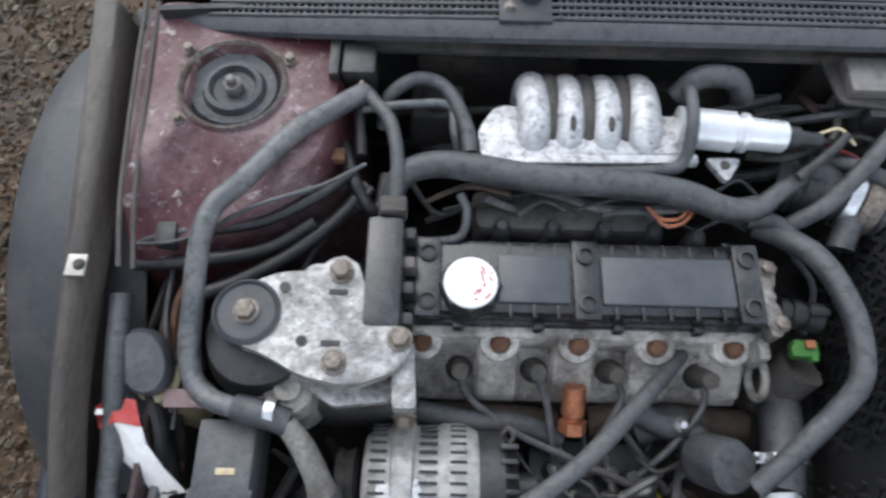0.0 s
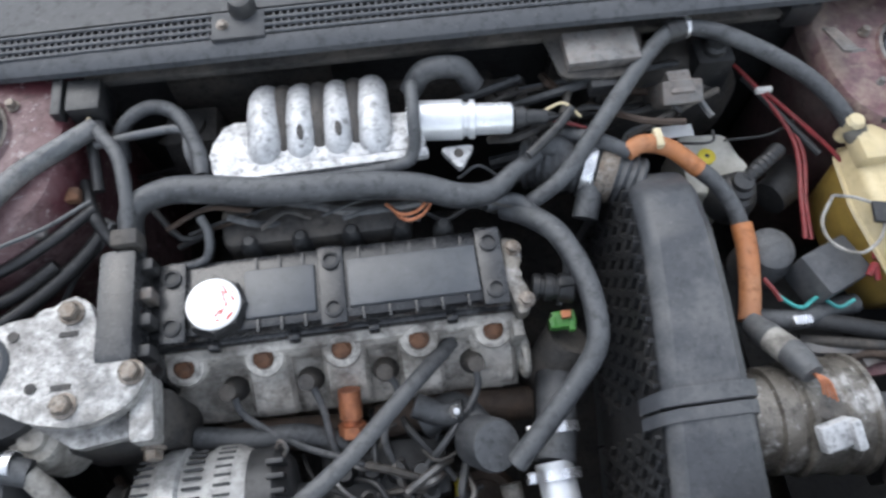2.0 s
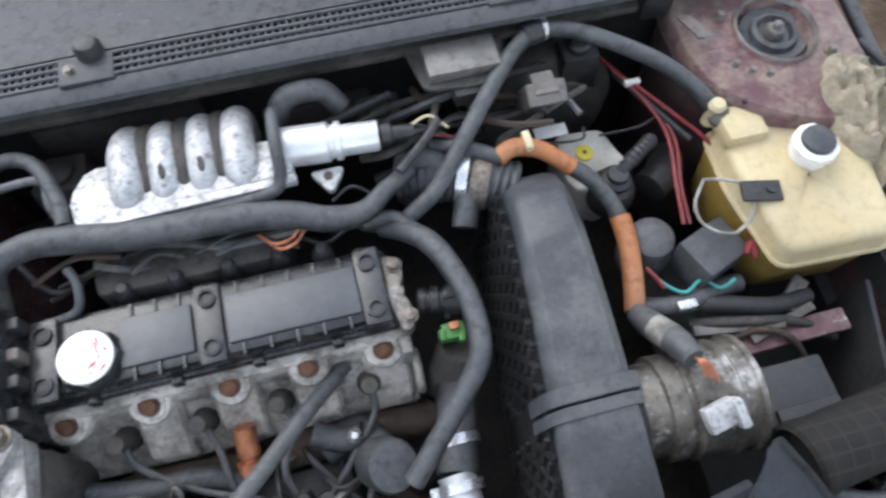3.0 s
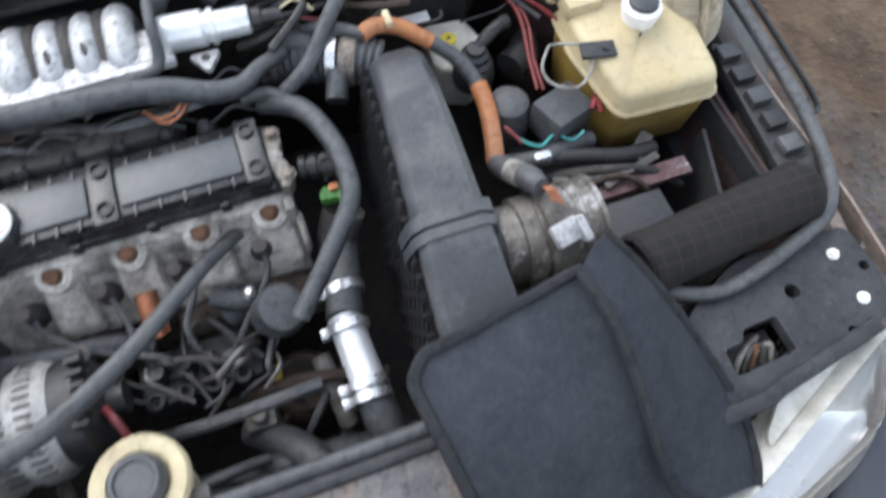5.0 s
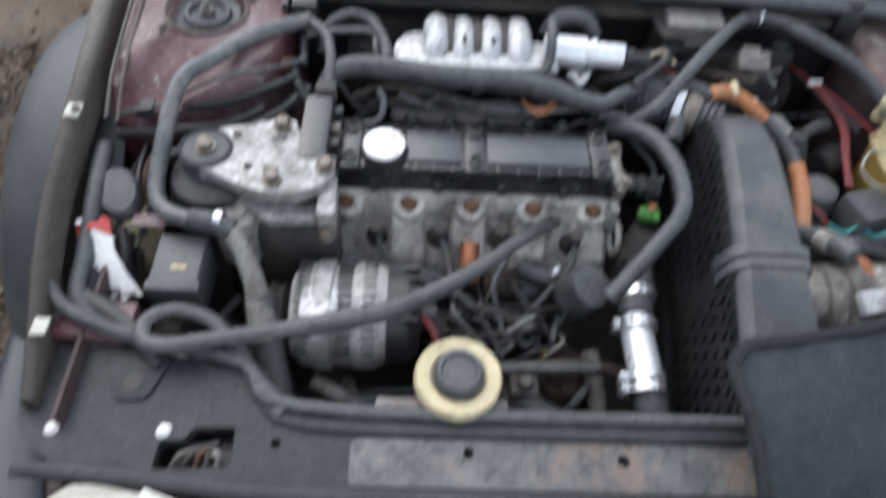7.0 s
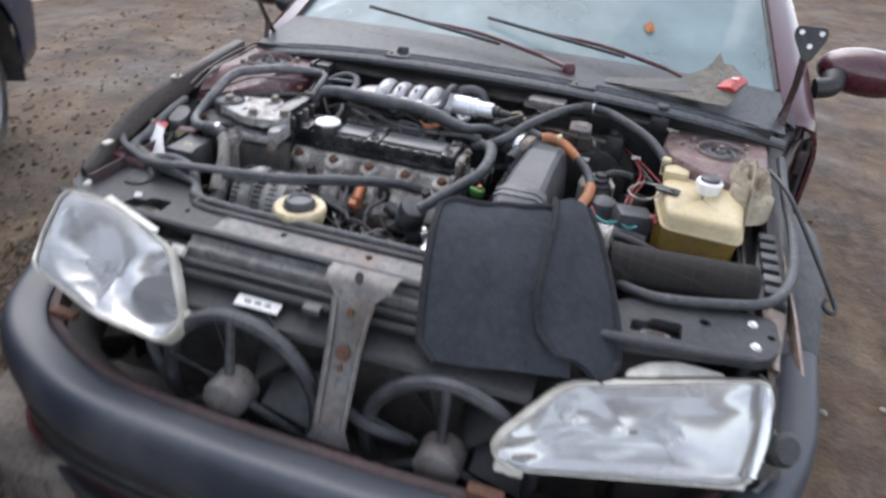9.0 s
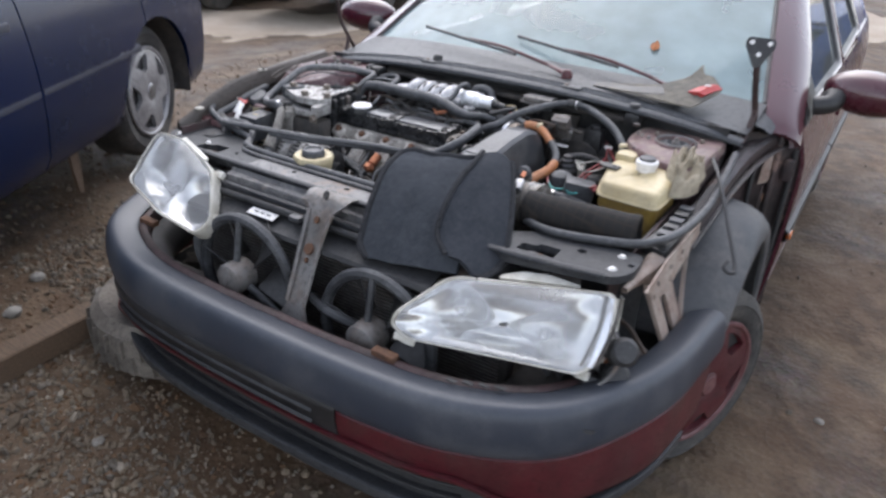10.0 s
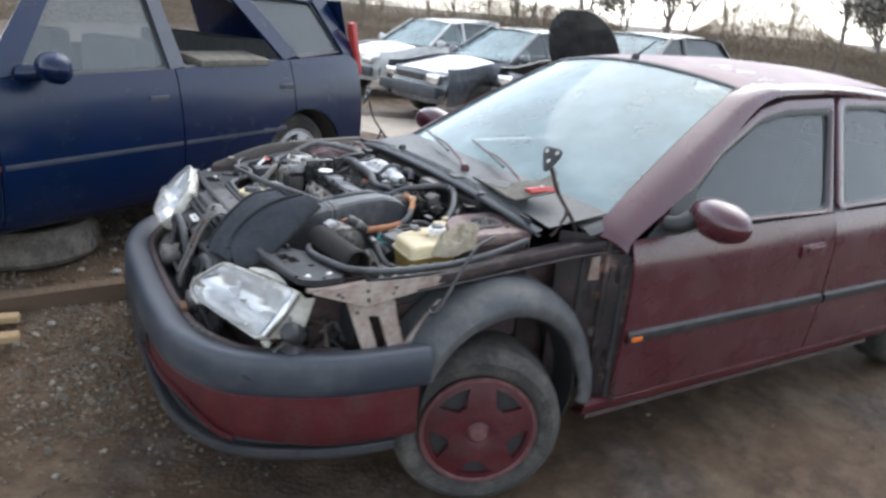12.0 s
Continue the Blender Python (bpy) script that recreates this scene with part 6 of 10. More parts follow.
for x in (-0.365, -0.186, -0.002):
    bm = bmesh.new()
    box(bm, (x, -0.086, 0.889), (0.030, 0.096, 0.014), 0.004)
    bar = part("cover_bridge", bm, M_VC, vc)
    for y in (-0.058, -0.116):
        bm = bmesh.new()
        lathe(bm, [(0.011, 0), (0.011, 0.004), (0.0075, 0.005), (0.0075, 0.001), (0, 0.001)], Matrix.Translation((x, y, 0.896)), 16)
        part("cover_screw", bm, M_BLACK, vc)
for k in range(9):
    make("cover_lug", M_VC, vc, "", box, (-0.375 + 0.046 * k, -0.131 if k % 2 else -0.028, 0.856), (0.014, 0.012, 0.018), 0.004)
bm = bmesh.new()
lathe(bm, [(0.036, 0.885), (0.036, 0.896), (0.034, 0.900), (0.033, 0.903)], Matrix.Translation((-0.317, -0.097, 0)), 8)
cap = part("oil_cap", bm, M_BLACK, vc, "black octagonal oil filler cap")
bm = bmesh.new()
lathe(bm, [(0.0300, 0.902), (0.0300, 0.906), (0.028, 0.908), (0, 0.908)], Matrix.Translation((-0.317, -0.097, 0)), 36)
part("oil_cap_label", bm, M_OILCAP, engine, "white disc with smeared red print")
ink = random.Random(5)
for k in range(14):
    a = radians(ink.uniform(-75, 60))
    q = ink.uniform(0.012, 0.026)
    bm = bmesh.new()
    box(bm, (0, 0, 0), (ink.uniform(0.003, 0.008), 0.0022, 0.0008), 0.0003, Matrix.Translation((-0.317 + q * math.cos(a), -0.097 + q * math.sin(a), 0.9082)) @ pose(0, 0, 0, 0, 0, math.degrees(a) + 90 + ink.uniform(-25, 25)))
    part("cap_print", bm, M_REDINK, engine)
# timing end
bm = bmesh.new()
box(bm, (-0.412, -0.095, 0.78), (0.042, 0.130, 0.31), 0.010)
tc_ = part("timing_cover", bm, M_VC, engine, "dusty black timing-belt cover")
for y in (-0.045, -0.08, -0.11, -0.145):
    make("cover_clip", M_BLACK if y != -0.08 else M_STEEL, tc_, "", box, (-0.386, y, 0.905), (0.014, 0.014, 0.03), 0.003)
make("cover_bracket", M_DARK, tc_, "", box, (-0.405, -0.018, 0.925), (0.03, 0.02, 0.03), 0.004)
# gearbox-end plate, lifting eye and plugs
bm = bmesh.new()
prism(bm, rounded([(0.015, -0.045), (0.032, -0.05), (0.038, -0.072), (0.028, -0.095), (0.040, -0.118), (0.036, -0.142), (0.022, -0.145), (0.015, -0.11)], 0.007), 0.855, 0.880, 0.004)
ep = part("end_plate", bm, M_METER, engine, "oil-stained pale end plate")
for p in ((0.028, -0.062, 0.88), (0.033, -0.128, 0.88)):
    bolt("plate_bolt", p, 0.008, 0.008, engine, M_BOLT)
bm = bmesh.new()
pts = [(0.030 + 0.0 * a, -0.172 + 0.024 * math.cos(a), 0.805 + 0.024 * math.sin(a)) for a in [2 * math.pi * k / 16 for k in range(17)]]
tube(bm, pts, 0.005, 8, 2)
box(bm, (0.022, -0.150, 0.83), (0.014, 0.025, 0.05), 0.004)
part("lifting_eye", bm, M_CAST, engine, "cast lifting eye")
bm = bmesh.new()
lathe(bm, [(0.012, 0), (0.016, 0.002), (0.016, 0.010), (0.013, 0.011), (0.013, 0.015), (0.017, 0.016), (0.017, 0.026), (0.014, 0.027), (0.014, 0.032), (0.018, 0.033), (0.018, 0.050), (0.012, 0.053), (0, 0.053)], frame_z((0.048, -0.100, 0.845), (0.105, -0.112, 0.848)), 18)
box(bm, (0.088, -0.108, 0.864), (0.022, 0.010, 0.008), 0.002)
conn = part("sensor_plug", bm, M_BLACK, engine, "black sensor connector")
bm = bmesh.new()
box(bm, (0.082, -0.142, 0.826), (0.030, 0.022, 0.018), 0.005)
box(bm, (0.068, -0.146, 0.830), (0.010, 0.014, 0.014), 0.003)
box(bm, (0.090, -0.152, 0.830), (0.008, 0.012, 0.012), 0.002)
part("green_plug", bm, M_GREEN, engine, "bright green connector")
make("green_plug_pin", M_COPPER, engine, "", box, (0.084, -0.139, 0.839), (0.012, 0.010, 0.006), 0.002)
make("wiring_loom", M_DARK, engine, "dark taped wiring", tube, [(0.09, -0.155, 0.80), (0.075, -0.17, 0.77), (0.07, -0.175, 0.73), (0.06, -0.16, 0.68)], 0.030, 10)
# plug leads
coil_pts = [(-0.205, -0.275, 0.735), (-0.17, -0.275, 0.735), (-0.14, -0.28, 0.735), (-0.11, -0.285, 0.735)]
lead_paths = [
    [(-0.325, -0.168, 0.795), (-0.312, -0.20, 0.785), (-0.25, -0.24, 0.77), (-0.19, -0.265, 0.765), coil_pts[1]],
    [(-0.233, -0.168, 0.795), (-0.220, -0.20, 0.785), (-0.213, -0.24, 0.77), coil_pts[0]],
    [(-0.140, -0.168, 0.795), (-0.128, -0.195, 0.785), (-0.150, -0.24, 0.77), coil_pts[2]],
    [(-0.030, -0.172, 0.795), (-0.032, -0.205, 0.785), (-0.07, -0.25, 0.77), coil_pts[3]]]
for pth in lead_paths:
    bm = bmesh.new()
    M = frame_z(V(pth[0]) + V((0, 0.012, -0.03)), V(pth[0]) + V((0, -0.010, 0.03)))
    lathe(bm, [(0.016, 0), (0.017, 0.01), (0.012, 0.03), (0.010, 0.06), (0, 0.062)], M, 14)
    part("plug_boot", bm, M_DARK, engine)
    make("plug_lead", M_HOSEGREY, engine, "", tube, pth, 0.0045, 8)
bm = bmesh.new()
box(bm, (-0.155, -0.275, 0.69), (0.16, 0.075, 0.06), 0.008)
coil = part("ignition_coil", bm, M_SOOT, engine, "black ignition coil pack")
for p in coil_pts:
    make("coil_tower", M_BLACK, engine, "", lathe, [(0.015, 0), (0.013, 0.02), (0.010, 0.03), (0, 0.03)], Matrix.Translation((p[0], p[1], 0.715)), 14)
for k in range(4):
    make("coil_tower", M_BLACK, engine, "", lathe, [(0.012, 0), (0.012, 0.016), (0.007, 0.018), (0.007, 0.006), (0, 0.006)], Matrix.Translation((-0.215 + 0.038 * k, -0.308, 0.715)), 12)
bm = bmesh.new()
lathe(bm, [(0.014, 0), (0.014, 0.035), (0.010, 0.038), (0.010, 0.06)], frame_z((-0.186, -0.185, 0.795), (-0.188, -0.235, 0.765)), 12)
part("copper_sensor", bm, M_COPPER, engine, "copper-coloured sensor body")
make("sensor_nut", M_COPPER, engine, "", lathe, [(0.017, 0), (0.017, 0.014)], frame_z((-0.187, -0.222, 0.775), (-0.188, -0.26, 0.75)), 6)
for x, y, w in ((-0.30, -0.20, 0.10), (-0.06, -0.195, 0.10)):
    make("exhaust_runner", M_BROWN, engine, "", tube, [(x - w, y - 0.02, 0.725), (x, y - 0.015, 0.73), (x + w, y - 0.02, 0.72)], 0.022, 12)
make("cooling_hose", M_HOSE, engine, "long black cross hose", tube, [(-0.375, -0.215, 0.775), (-0.31, -0.225, 0.77), (-0.25, -0.225, 0.762), (-0.2, -0.24, 0.745)], 0.014, 10)
make("loose_stub", M_HOSE, engine, "", tube, [(-0.11, -0.21, 0.775), (-0.075, -0.225, 0.77), (-0.05, -0.225, 0.775)], 0.016, 10)
bm = bmesh.new()
lathe(bm, [(0.008, 0), (0.010, 0.006), (0.007, 0.010), (0.009, 0.02), (0.004, 0.026)], frame_z((-0.062, -0.226, 0.772), (-0.058, -0.232, 0.84)), 10)
part("hose_clip", bm, M_CHROME, engine, "bright spring clip")

# engine mount
bm = bmesh.new()
mo = [(-0.575, -0.175), (-0.585, -0.145), (-0.565, -0.118), (-0.52, -0.100), (-0.485, -0.098), (-0.462, -0.078), (-0.445, -0.082), (-0.432, -0.10), (-0.428, -0.158), (-0.385, -0.158), (-0.375, -0.175), (-0.392, -0.205), (-0.44, -0.222), (-0.49, -0.212), (-0.53, -0.19)]
prism(bm, rounded(mo, 0.012, 3), 0.912, 0.932, 0.005)
mount = part("engine_mount", bm, M_ZINC, car, "scratched zinc-coated engine mount plate")
bm = bmesh.new()
prism(bm, rounded([(-0.400, -0.170), (-0.376, -0.170), (-0.372, -0.240), (-0.398, -0.240)], 0.006), 0.885, 0.918, 0.005)
prism(bm, rounded([(-0.53, -0.19), (-0.40, -0.205), (-0.40, -0.228), (-0.46, -0.235)], 0.006), 0.880, 0.895, 0.004)
part("mount_arm", bm, M_ZINC, mount)
for p, r in (((-0.456, -0.099, 0.932), 0.0105), ((-0.457, -0.198, 0.932), 0.0105), ((-0.391, -0.172, 0.932), 0.0105), ((-0.385, -0.240, 0.882), 0.010)):
    bolt("mount_bolt", p, r, 0.014, mount, M_BOLT, (0, 0, 1) if p[2] > 0.9 else (0, -1, 0))
bm = bmesh.new()
lathe(bm, [(0.036, 0.905), (0.036, 0.934), (0.032, 0.938), (0.030, 0.934), (0.018, 0.934)], Matrix.Translation((-0.552, -0.146, 0)), 32)
part("mount_bush", bm, M_LINER, mount, "grey rubber bush")
bolt("mount_bolt", (-0.552, -0.146, 0.934), 0.011, 0.012, mount, M_BOLT)
bm = bmesh.new()
lathe(bm, [(0.05, 0.78), (0.064, 0.82), (0.066, 0.86), (0.056, 0.90), (0.04, 0.905)], Matrix.Translation((-0.545, -0.160, 0)), 32)
part("mount_rubber", bm, M_SOOT, mount, "black rubber mount block")
# slots and holes are dark pieces on the plate, painting their shade
for x, y, w in ((-0.458, -0.122, 0.020), (-0.462, -0.178, 0.020)):
    make("mount_slot", M_DARK, mount, "", box, (x, y, 0.9325), (w, 0.006, 0.0015), 0.0005)
for x, y in ((-0.492, -0.176), (-0.515, -0.118)):
    make("mount_hole", M_DARK, mount, "", lathe, [(0.006, 0.9315), (0.006, 0.9335)], Matrix.Translation((x, y, 0)), 12)
bm = bmesh.new()
lathe(bm, [(0.030, 0.80), (0.032, 0.87), (0.026, 0.882), (0.016, 0.884), (0.014, 0.890), (0, 0.890)], Matrix.Translation((-0.510, -0.215, 0)), 22)
prism(bm, rounded([(-0.548, -0.225), (-0.515, -0.235), (-0.505, -0.205), (-0.535, -0.198)], 0.008), 0.862, 0.874, 0.003)
part("pump_housing", bm, M_CAST, car, "dirty cast pump housing")
bm = bmesh.new()
box(bm, (-0.44, -0.20, 0.80), (0.13, 0.06, 0.14), 0.015)
part("mount_leg", bm, M_DARK, mount)

# alternator
AM = Matrix.Translation((-0.435, -0.303, 0.773)) @ pose(0, 0, 0, 0, 90, 0)
bm = bmesh.new()
lathe(bm, [(0.03, 0), (0.058, 0.004), (0.072, 0.020), (0.074, 0.045), (0.070, 0.052), (0.070, 0.085), (0.074, 0.092), (0.074, 0.115), (0.064, 0.135), (0.03, 0.138)], AM, 40)
alt = part("alternator", bm, M_ALTERN, car, "corroded alternator body")
bm = bmesh.new()
lathe(bm, [(0.0725, 0.034), (0.0765, 0.037), (0.0765, 0.058), (0.0725, 0.061)], AM, 40)
part("stator_band", bm, M_ALTERN, alt, "pale stator band")
bm = bmesh.new()
box(bm, (-0.390, -0.325, 0.840), (0.05, 0.05, 0.012), 0.004)
box(bm, (-0.375, -0.335, 0.846), (0.014, 0.016, 0.008), 0.002)
part("alternator_lug", bm, M_ALU, alt)
# dark bars on the body draw the shade inside the slots
for k in range(16):
    a = radians(-62 + 9 * k)
    for h0, h1 in ((0.012, 0.030), (0.066, 0.086), (0.100, 0.118)):
        bm = bmesh.new()
        box(bm, (0.0735 * math.cos(a + math.pi), 0.0735 * math.sin(a + math.pi), (h0 + h1) / 2), (0.005, 0.0030, h1 - h0), 0.001, AM)
        part("cooling_slot", bm, M_SOOT, alt)
bm = bmesh.new()
lathe(bm, [(0.066, 0.132), (0.066, 0.160), (0.050, 0.176), (0.020, 0.180), (0.02, 0.20), (0, 0.20)], AM, 32)
part("alternator_cover", bm, M_BLACK, alt, "black rear cover")
for k in range(6):
    make("cover_fin", M_BLACK, alt, "", box, (-0.05, -0.04 + 0.016 * k, 0.165), (0.03, 0.006, 0.02), 0.002, AM)
make("alternator_lead", M_RED, alt, "red lead", tube, [(-0.255, -0.32, 0.80), (-0.24, -0.345, 0.81), (-0.232, -0.37, 0.79), (-0.225, -0.38, 0.76)], 0.005, 8)
make("alternator_arm", M_CAST, alt, "", tube, [(-0.40, -0.38, 0.72), (-0.37, -0.40, 0.73), (-0.345, -0.40, 0.70), (-0.36, -0.36, 0.68)], 0.010, 8)
bm = bmesh.new()
lathe(bm, [(0.035, -0.03), (0.045, -0.028), (0.040, -0.018), (0.045, -0.008), (0.035, -0.004)], AM, 24)
part("alternator_pulley", bm, M_DARK, alt)

# intake manifold
bm = bmesh.new()
prism(bm, rounded([(-0.308, 0.045), (-0.06, 0.055), (-0.06, 0.105), (-0.29, 0.115), (-0.312, 0.08)], 0.008), 0.915, 0.940, 0.004)
intake = part("intake_manifold", bm, M_ALU, car, "bright corroded aluminium intake manifold")
for k, x in enumerate((-0.246, -0.204, -0.160, -0.117)):
    bm = bmesh.new()
    tube(bm, [(x - 0.004, 0.066, 0.910), (x - 0.002, 0.070, 0.930), (x, 0.088, 0.941), (x, 0.116, 0.943), (x, 0.146, 0.930), (x, 0.168, 0.900), (x, 0.174, 0.86)], [0.0165, 0.0172, 0.0178, 0.0182, 0.0175] if k in (1, 2) else [0.0205, 0.0205, 0.0200, 0.0198, 0.0190], 16, 5)
    part("intake_runner", bm, M_ALU, intake, "")
    # a dark disc draws the shaded hollow of the dimple
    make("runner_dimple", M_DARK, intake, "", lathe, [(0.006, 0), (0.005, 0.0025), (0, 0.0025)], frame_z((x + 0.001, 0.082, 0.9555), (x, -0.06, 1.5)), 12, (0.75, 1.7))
# webs between the runners, darker than the runners themselves
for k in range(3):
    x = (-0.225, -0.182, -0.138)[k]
    make("runner_web", M_DARK, intake, "dark web between the runners", tube, [(x - 0.002, 0.060, 0.910), (x - 0.001, 0.068, 0.926), (x, 0.090, 0.938), (x, 0.118, 0.943), (x, 0.150, 0.931), (x, 0.172, 0.90), (x, 0.176, 0.86)], [0.010, 0.0115, 0.0125, 0.0145, 0.0155], 12, 5)
make("intake_ledge", M_ALU, intake, "flat ledge in front of the runners", box, (-0.183, 0.050, 0.934), (0.252, 0.012, 0.012), 0.003, pose(0, 0, 0, 0, 0, 1.5))
bm = bmesh.new()
lathe(bm, [(0.024, 0), (0.024, 0.065), (0.020, 0.068), (0.020, 0.072), (0.0235, 0.074), (0.0235, 0.080), (0.019, 0.082), (0.0185, 0.122), (0.017, 0.125), (0, 0.125)], frame_z((-0.078, 0.094, 0.936), (0.047, 0.080, 0.940)), 28)
th = part("air_valve", bm, M_ALUCLEAN, intake, "clean silver idle valve tube")
bm = bmesh.new()
lathe(bm, [(0.014, 0), (0.014, 0.012), (0.010, 0.014), (0.009, 0.04), (0, 0.04)], frame_z((0.048, 0.080, 0.940), (0.12, 0.076, 0.936)), 14)
part("valve_plug", bm, M_BLACK, intake)
bm = bmesh.new()
prism(bm, rounded([(-0.045, 0.060), (0.0, 0.060), (-0.022, 0.025)], 0.010), 0.915, 0.925, 0.002)
part("valve_bracket", bm, M_ALU, intake)
# dark disc for the shade inside the bracket's hole
make("bracket_hole", M_DARK, intake, "", lathe, [(0.006, 0.9245), (0.006, 0.926)], Matrix.Translation((-0.022, 0.049, 0)), 12)
bm = bmesh.new()
prism(bm, rounded([(-0.310, -0.02), (-0.09, -0.02), (-0.08, 0.03), (-0.315, 0.03)], 0.01), 0.82, 0.885, 0.01)
fr = part("fuel_rail", bm, M_DARK, intake, "grimy lower manifold")
for x in (-0.28, -0.22, -0.16, -0.10, -0.05):
    bm = bmesh.new()
    lathe(bm, [(0.013, 0.83), (0.013, 0.875), (0.010, 0.885), (0.006, 0.892), (0, 0.892)], Matrix.Translation((x, -0.018 - 0.006 * (int(x * 100) % 2), 0)), 12)
    part("injector", bm, M_BLACK, intake)
make("copper_wire", M_COPPER, intake, "bent bare copper wire", tube, [(-0.115, -0.002, 0.915), (-0.10, -0.016, 0.912), (-0.08, -0.016, 0.914), (-0.065, -0.003, 0.918)], 0.0022, 6)
make("copper_wire", M_COPPER, intake, "", tube, [(-0.110, -0.004, 0.91), (-0.095, -0.022, 0.908), (-0.075, -0.02, 0.91), (-0.062, -0.006, 0.914)], 0.0022, 6)


# ---- hoses ----
def hose(pts, r, label, material=None, name="hose", seg=12, **kw):
    return make(name, material or M_HOSE, car, label, tube, pts, r, seg, **kw)


hose([(-0.415, -0.02, 0.88), (-0.402, 0.018, 0.925), (-0.366, 0.036, 0.932), (-0.316, 0.032, 0.935), (-0.246, 0.018, 0.938), (-0.152, 0.014, 0.938), (-0.077, 0.006, 0.932), (-0.03, -0.006, 0.922), (0.01, -0.002, 0.915), (0.04, 0.02, 0.915), (0.075, 0.045, 0.905)], [0.014, 0.015, 0.0165, 0.017, 0.0165, 0.015, 0.012, 0.010], "fat black hose across the manifold")
hose([(-0.318, 0.046, 0.934), (-0.290, 0.031, 0.935), (-0.216, 0.028, 0.935), (-0.100, 0.033, 0.937), (-0.076, 0.046, 0.946), (-0.072, 0.075, 0.972), (-0.070, 0.115, 0.972), (-0.068, 0.130, 0.955)], 0.0075, "thin black vacuum hose")
hose([(-0.07, 0.140, 0.93), (-0.05, 0.150, 0.955), (-0.01, 0.15, 0.955), (0.01, 0.14, 0.93)], 0.014, "short black breather hose")
hose([(-0.425, 0.105, 0.90), (-0.417, 0.130, 0.930), (-0.384, 0.148, 0.942), (-0.349, 0.135, 0.942), (-0.325, 0.085, 0.940), (-0.320, 0.05, 0.936)], 0.009, "looped black hose by the bulkhead")
hose([(-0.448, 0.113, 0.928), (-0.395, 0.117, 0.934), (-0.345, 0.117, 0.934), (-0.338, 0.085, 0.928), (-0.33, 0.06, 0.90)], 0.0055, "thin grey pipe", M_PIPE)
hose([(0.028, -0.005, 0.872), (0.05, -0.022, 0.885), (0.078, -0.06, 0.905), (0.097, -0.12, 0.912), (0.101, -0.168, 0.908), (0.095, -0.200, 0.900), (0.074, -0.226, 0.886), (0.035, -0.265, 0.862), (-0.005, -0.302, 0.838)], [0.0135, 0.014, 0.013, 0.0125, 0.0125, 0.012], "thick black heater hose curving round the head")
bm = bmesh.new()
lathe(bm, [(0.026, 0), (0.031, 0.006), (0.031, 0.05), (0.028, 0.058), (0, 0.060)], frame_z((-0.04, -0.262, 0.78), (-0.020, -0.282, 0.84)), 24)
part("hose_end", bm, M_HOSE, car, "round black rubber end cap")
hose([(-0.10, -0.225, 0.73), (-0.06, -0.215, 0.745), (-0.035, -0.245, 0.76), (-0.02, -0.28, 0.765)], 0.022, "black water hose stub")
hose([(0.055, -0.01, 0.885), (0.10, 0.012, 0.905), (0.145, 0.055, 0.935), (0.20, 0.115, 0.955), (0.245, 0.158, 0.962), (0.275, 0.170, 0.962), (0.32, 0.158, 0.96), (0.375, 0.128, 0.950), (0.425, 0.095, 0.935), (0.462, 0.058, 0.915), (0.480, 0.032, 0.896)], 0.0105, "long black overflow hose arching to the tank", seg=12)
clamp_ring("hose_clamp", (0.276, 0.170, 0.962), (1, -0.1, 0), 0.0115, 0.010, car)
make("hose_joint", M_BLACK, car, "", lathe, [(0.014, -0.012), (0.015, 0), (0.014, 0.012)], frame_z((0.262, 0.167, 0.962), (1, 0.3, 0.962)), 14)
# radiator hose with metal joiner
hose([(0.078, -0.165, 0.74), (0.070, -0.20, 0.765), (0.058, -0.255, 0.782), (0.047, -0.30, 0.785)], 0.025, "black radiator hose")
bm = bmesh.new()
lathe(bm, [(0.0225, 0), (0.0225, 0.10)], frame_z((0.045, -0.30, 0.785), (0.050, -0.405, 0.778)), 28)
part("metal_joiner", bm, M_ALUCLEAN, car, "plain aluminium hose joiner")
hose([(0.049, -0.385, 0.779), (0.053, -0.43, 0.765), (0.062, -0.48, 0.735), (0.07, -0.53, 0.70)], 0.0245, "lower black radiator hose")
for y, z in ((-0.262, 0.783), (-0.315, 0.786), (-0.392, 0.779), (-0.408, 0.777)):
    clamp_ring("hose_clamp", (0.056 if y > -0.3 else 0.047, y, z), (0.0, 1, 0.08), 0.0262, 0.012, car)
# air-conditioning pipe and hoses on the mount side
hose([(-0.445, 0.130, 0.940), (-0.475, 0.10, 0.950), (-0.52, 0.055, 0.962), (-0.565, -0.01, 0.968), (-0.592, -0.040, 0.966), (-0.605, -0.075, 0.955), (-0.612, -0.14, 0.925), (-0.615, -0.19, 0.90), (-0.600, -0.222, 0.893), (-0.565, -0.238, 0.895), (-0.52, -0.244, 0.898)], [0.012, 0.012, 0.0115, 0.0115, 0.0115], "dull grey metal pipe bending round the mount", M_PIPE, "metal_pipe")
clamp_ring("hose_clamp", (-0.522, -0.243, 0.898), (1, -0.1, 0), 0.014, 0.010, car, False)
hose([(-0.56, -0.238, 0.895), (-0.53, -0.245, 0.898), (-0.505, -0.252, 0.892)], 0.0145, "black rubber sleeve")
hose([(-0.508, -0.252, 0.893), (-0.49, -0.275, 0.875), (-0.475, -0.305, 0.85), (-0.466, -0.335, 0.825), (-0.458, -0.36, 0.803)], [0.011, 0.013, 0.014, 0.019, 0.020], "corroded crimped hose end", M_CAST, "hose_ferrule")
hose([(-0.470, -0.315, 0.84), (-0.455, -0.36, 0.80), (-0.44, -0.42, 0.76), (-0.425, -0.50, 0.73)], 0.018, "grey rubber hose running down", M_HOSEGREY)
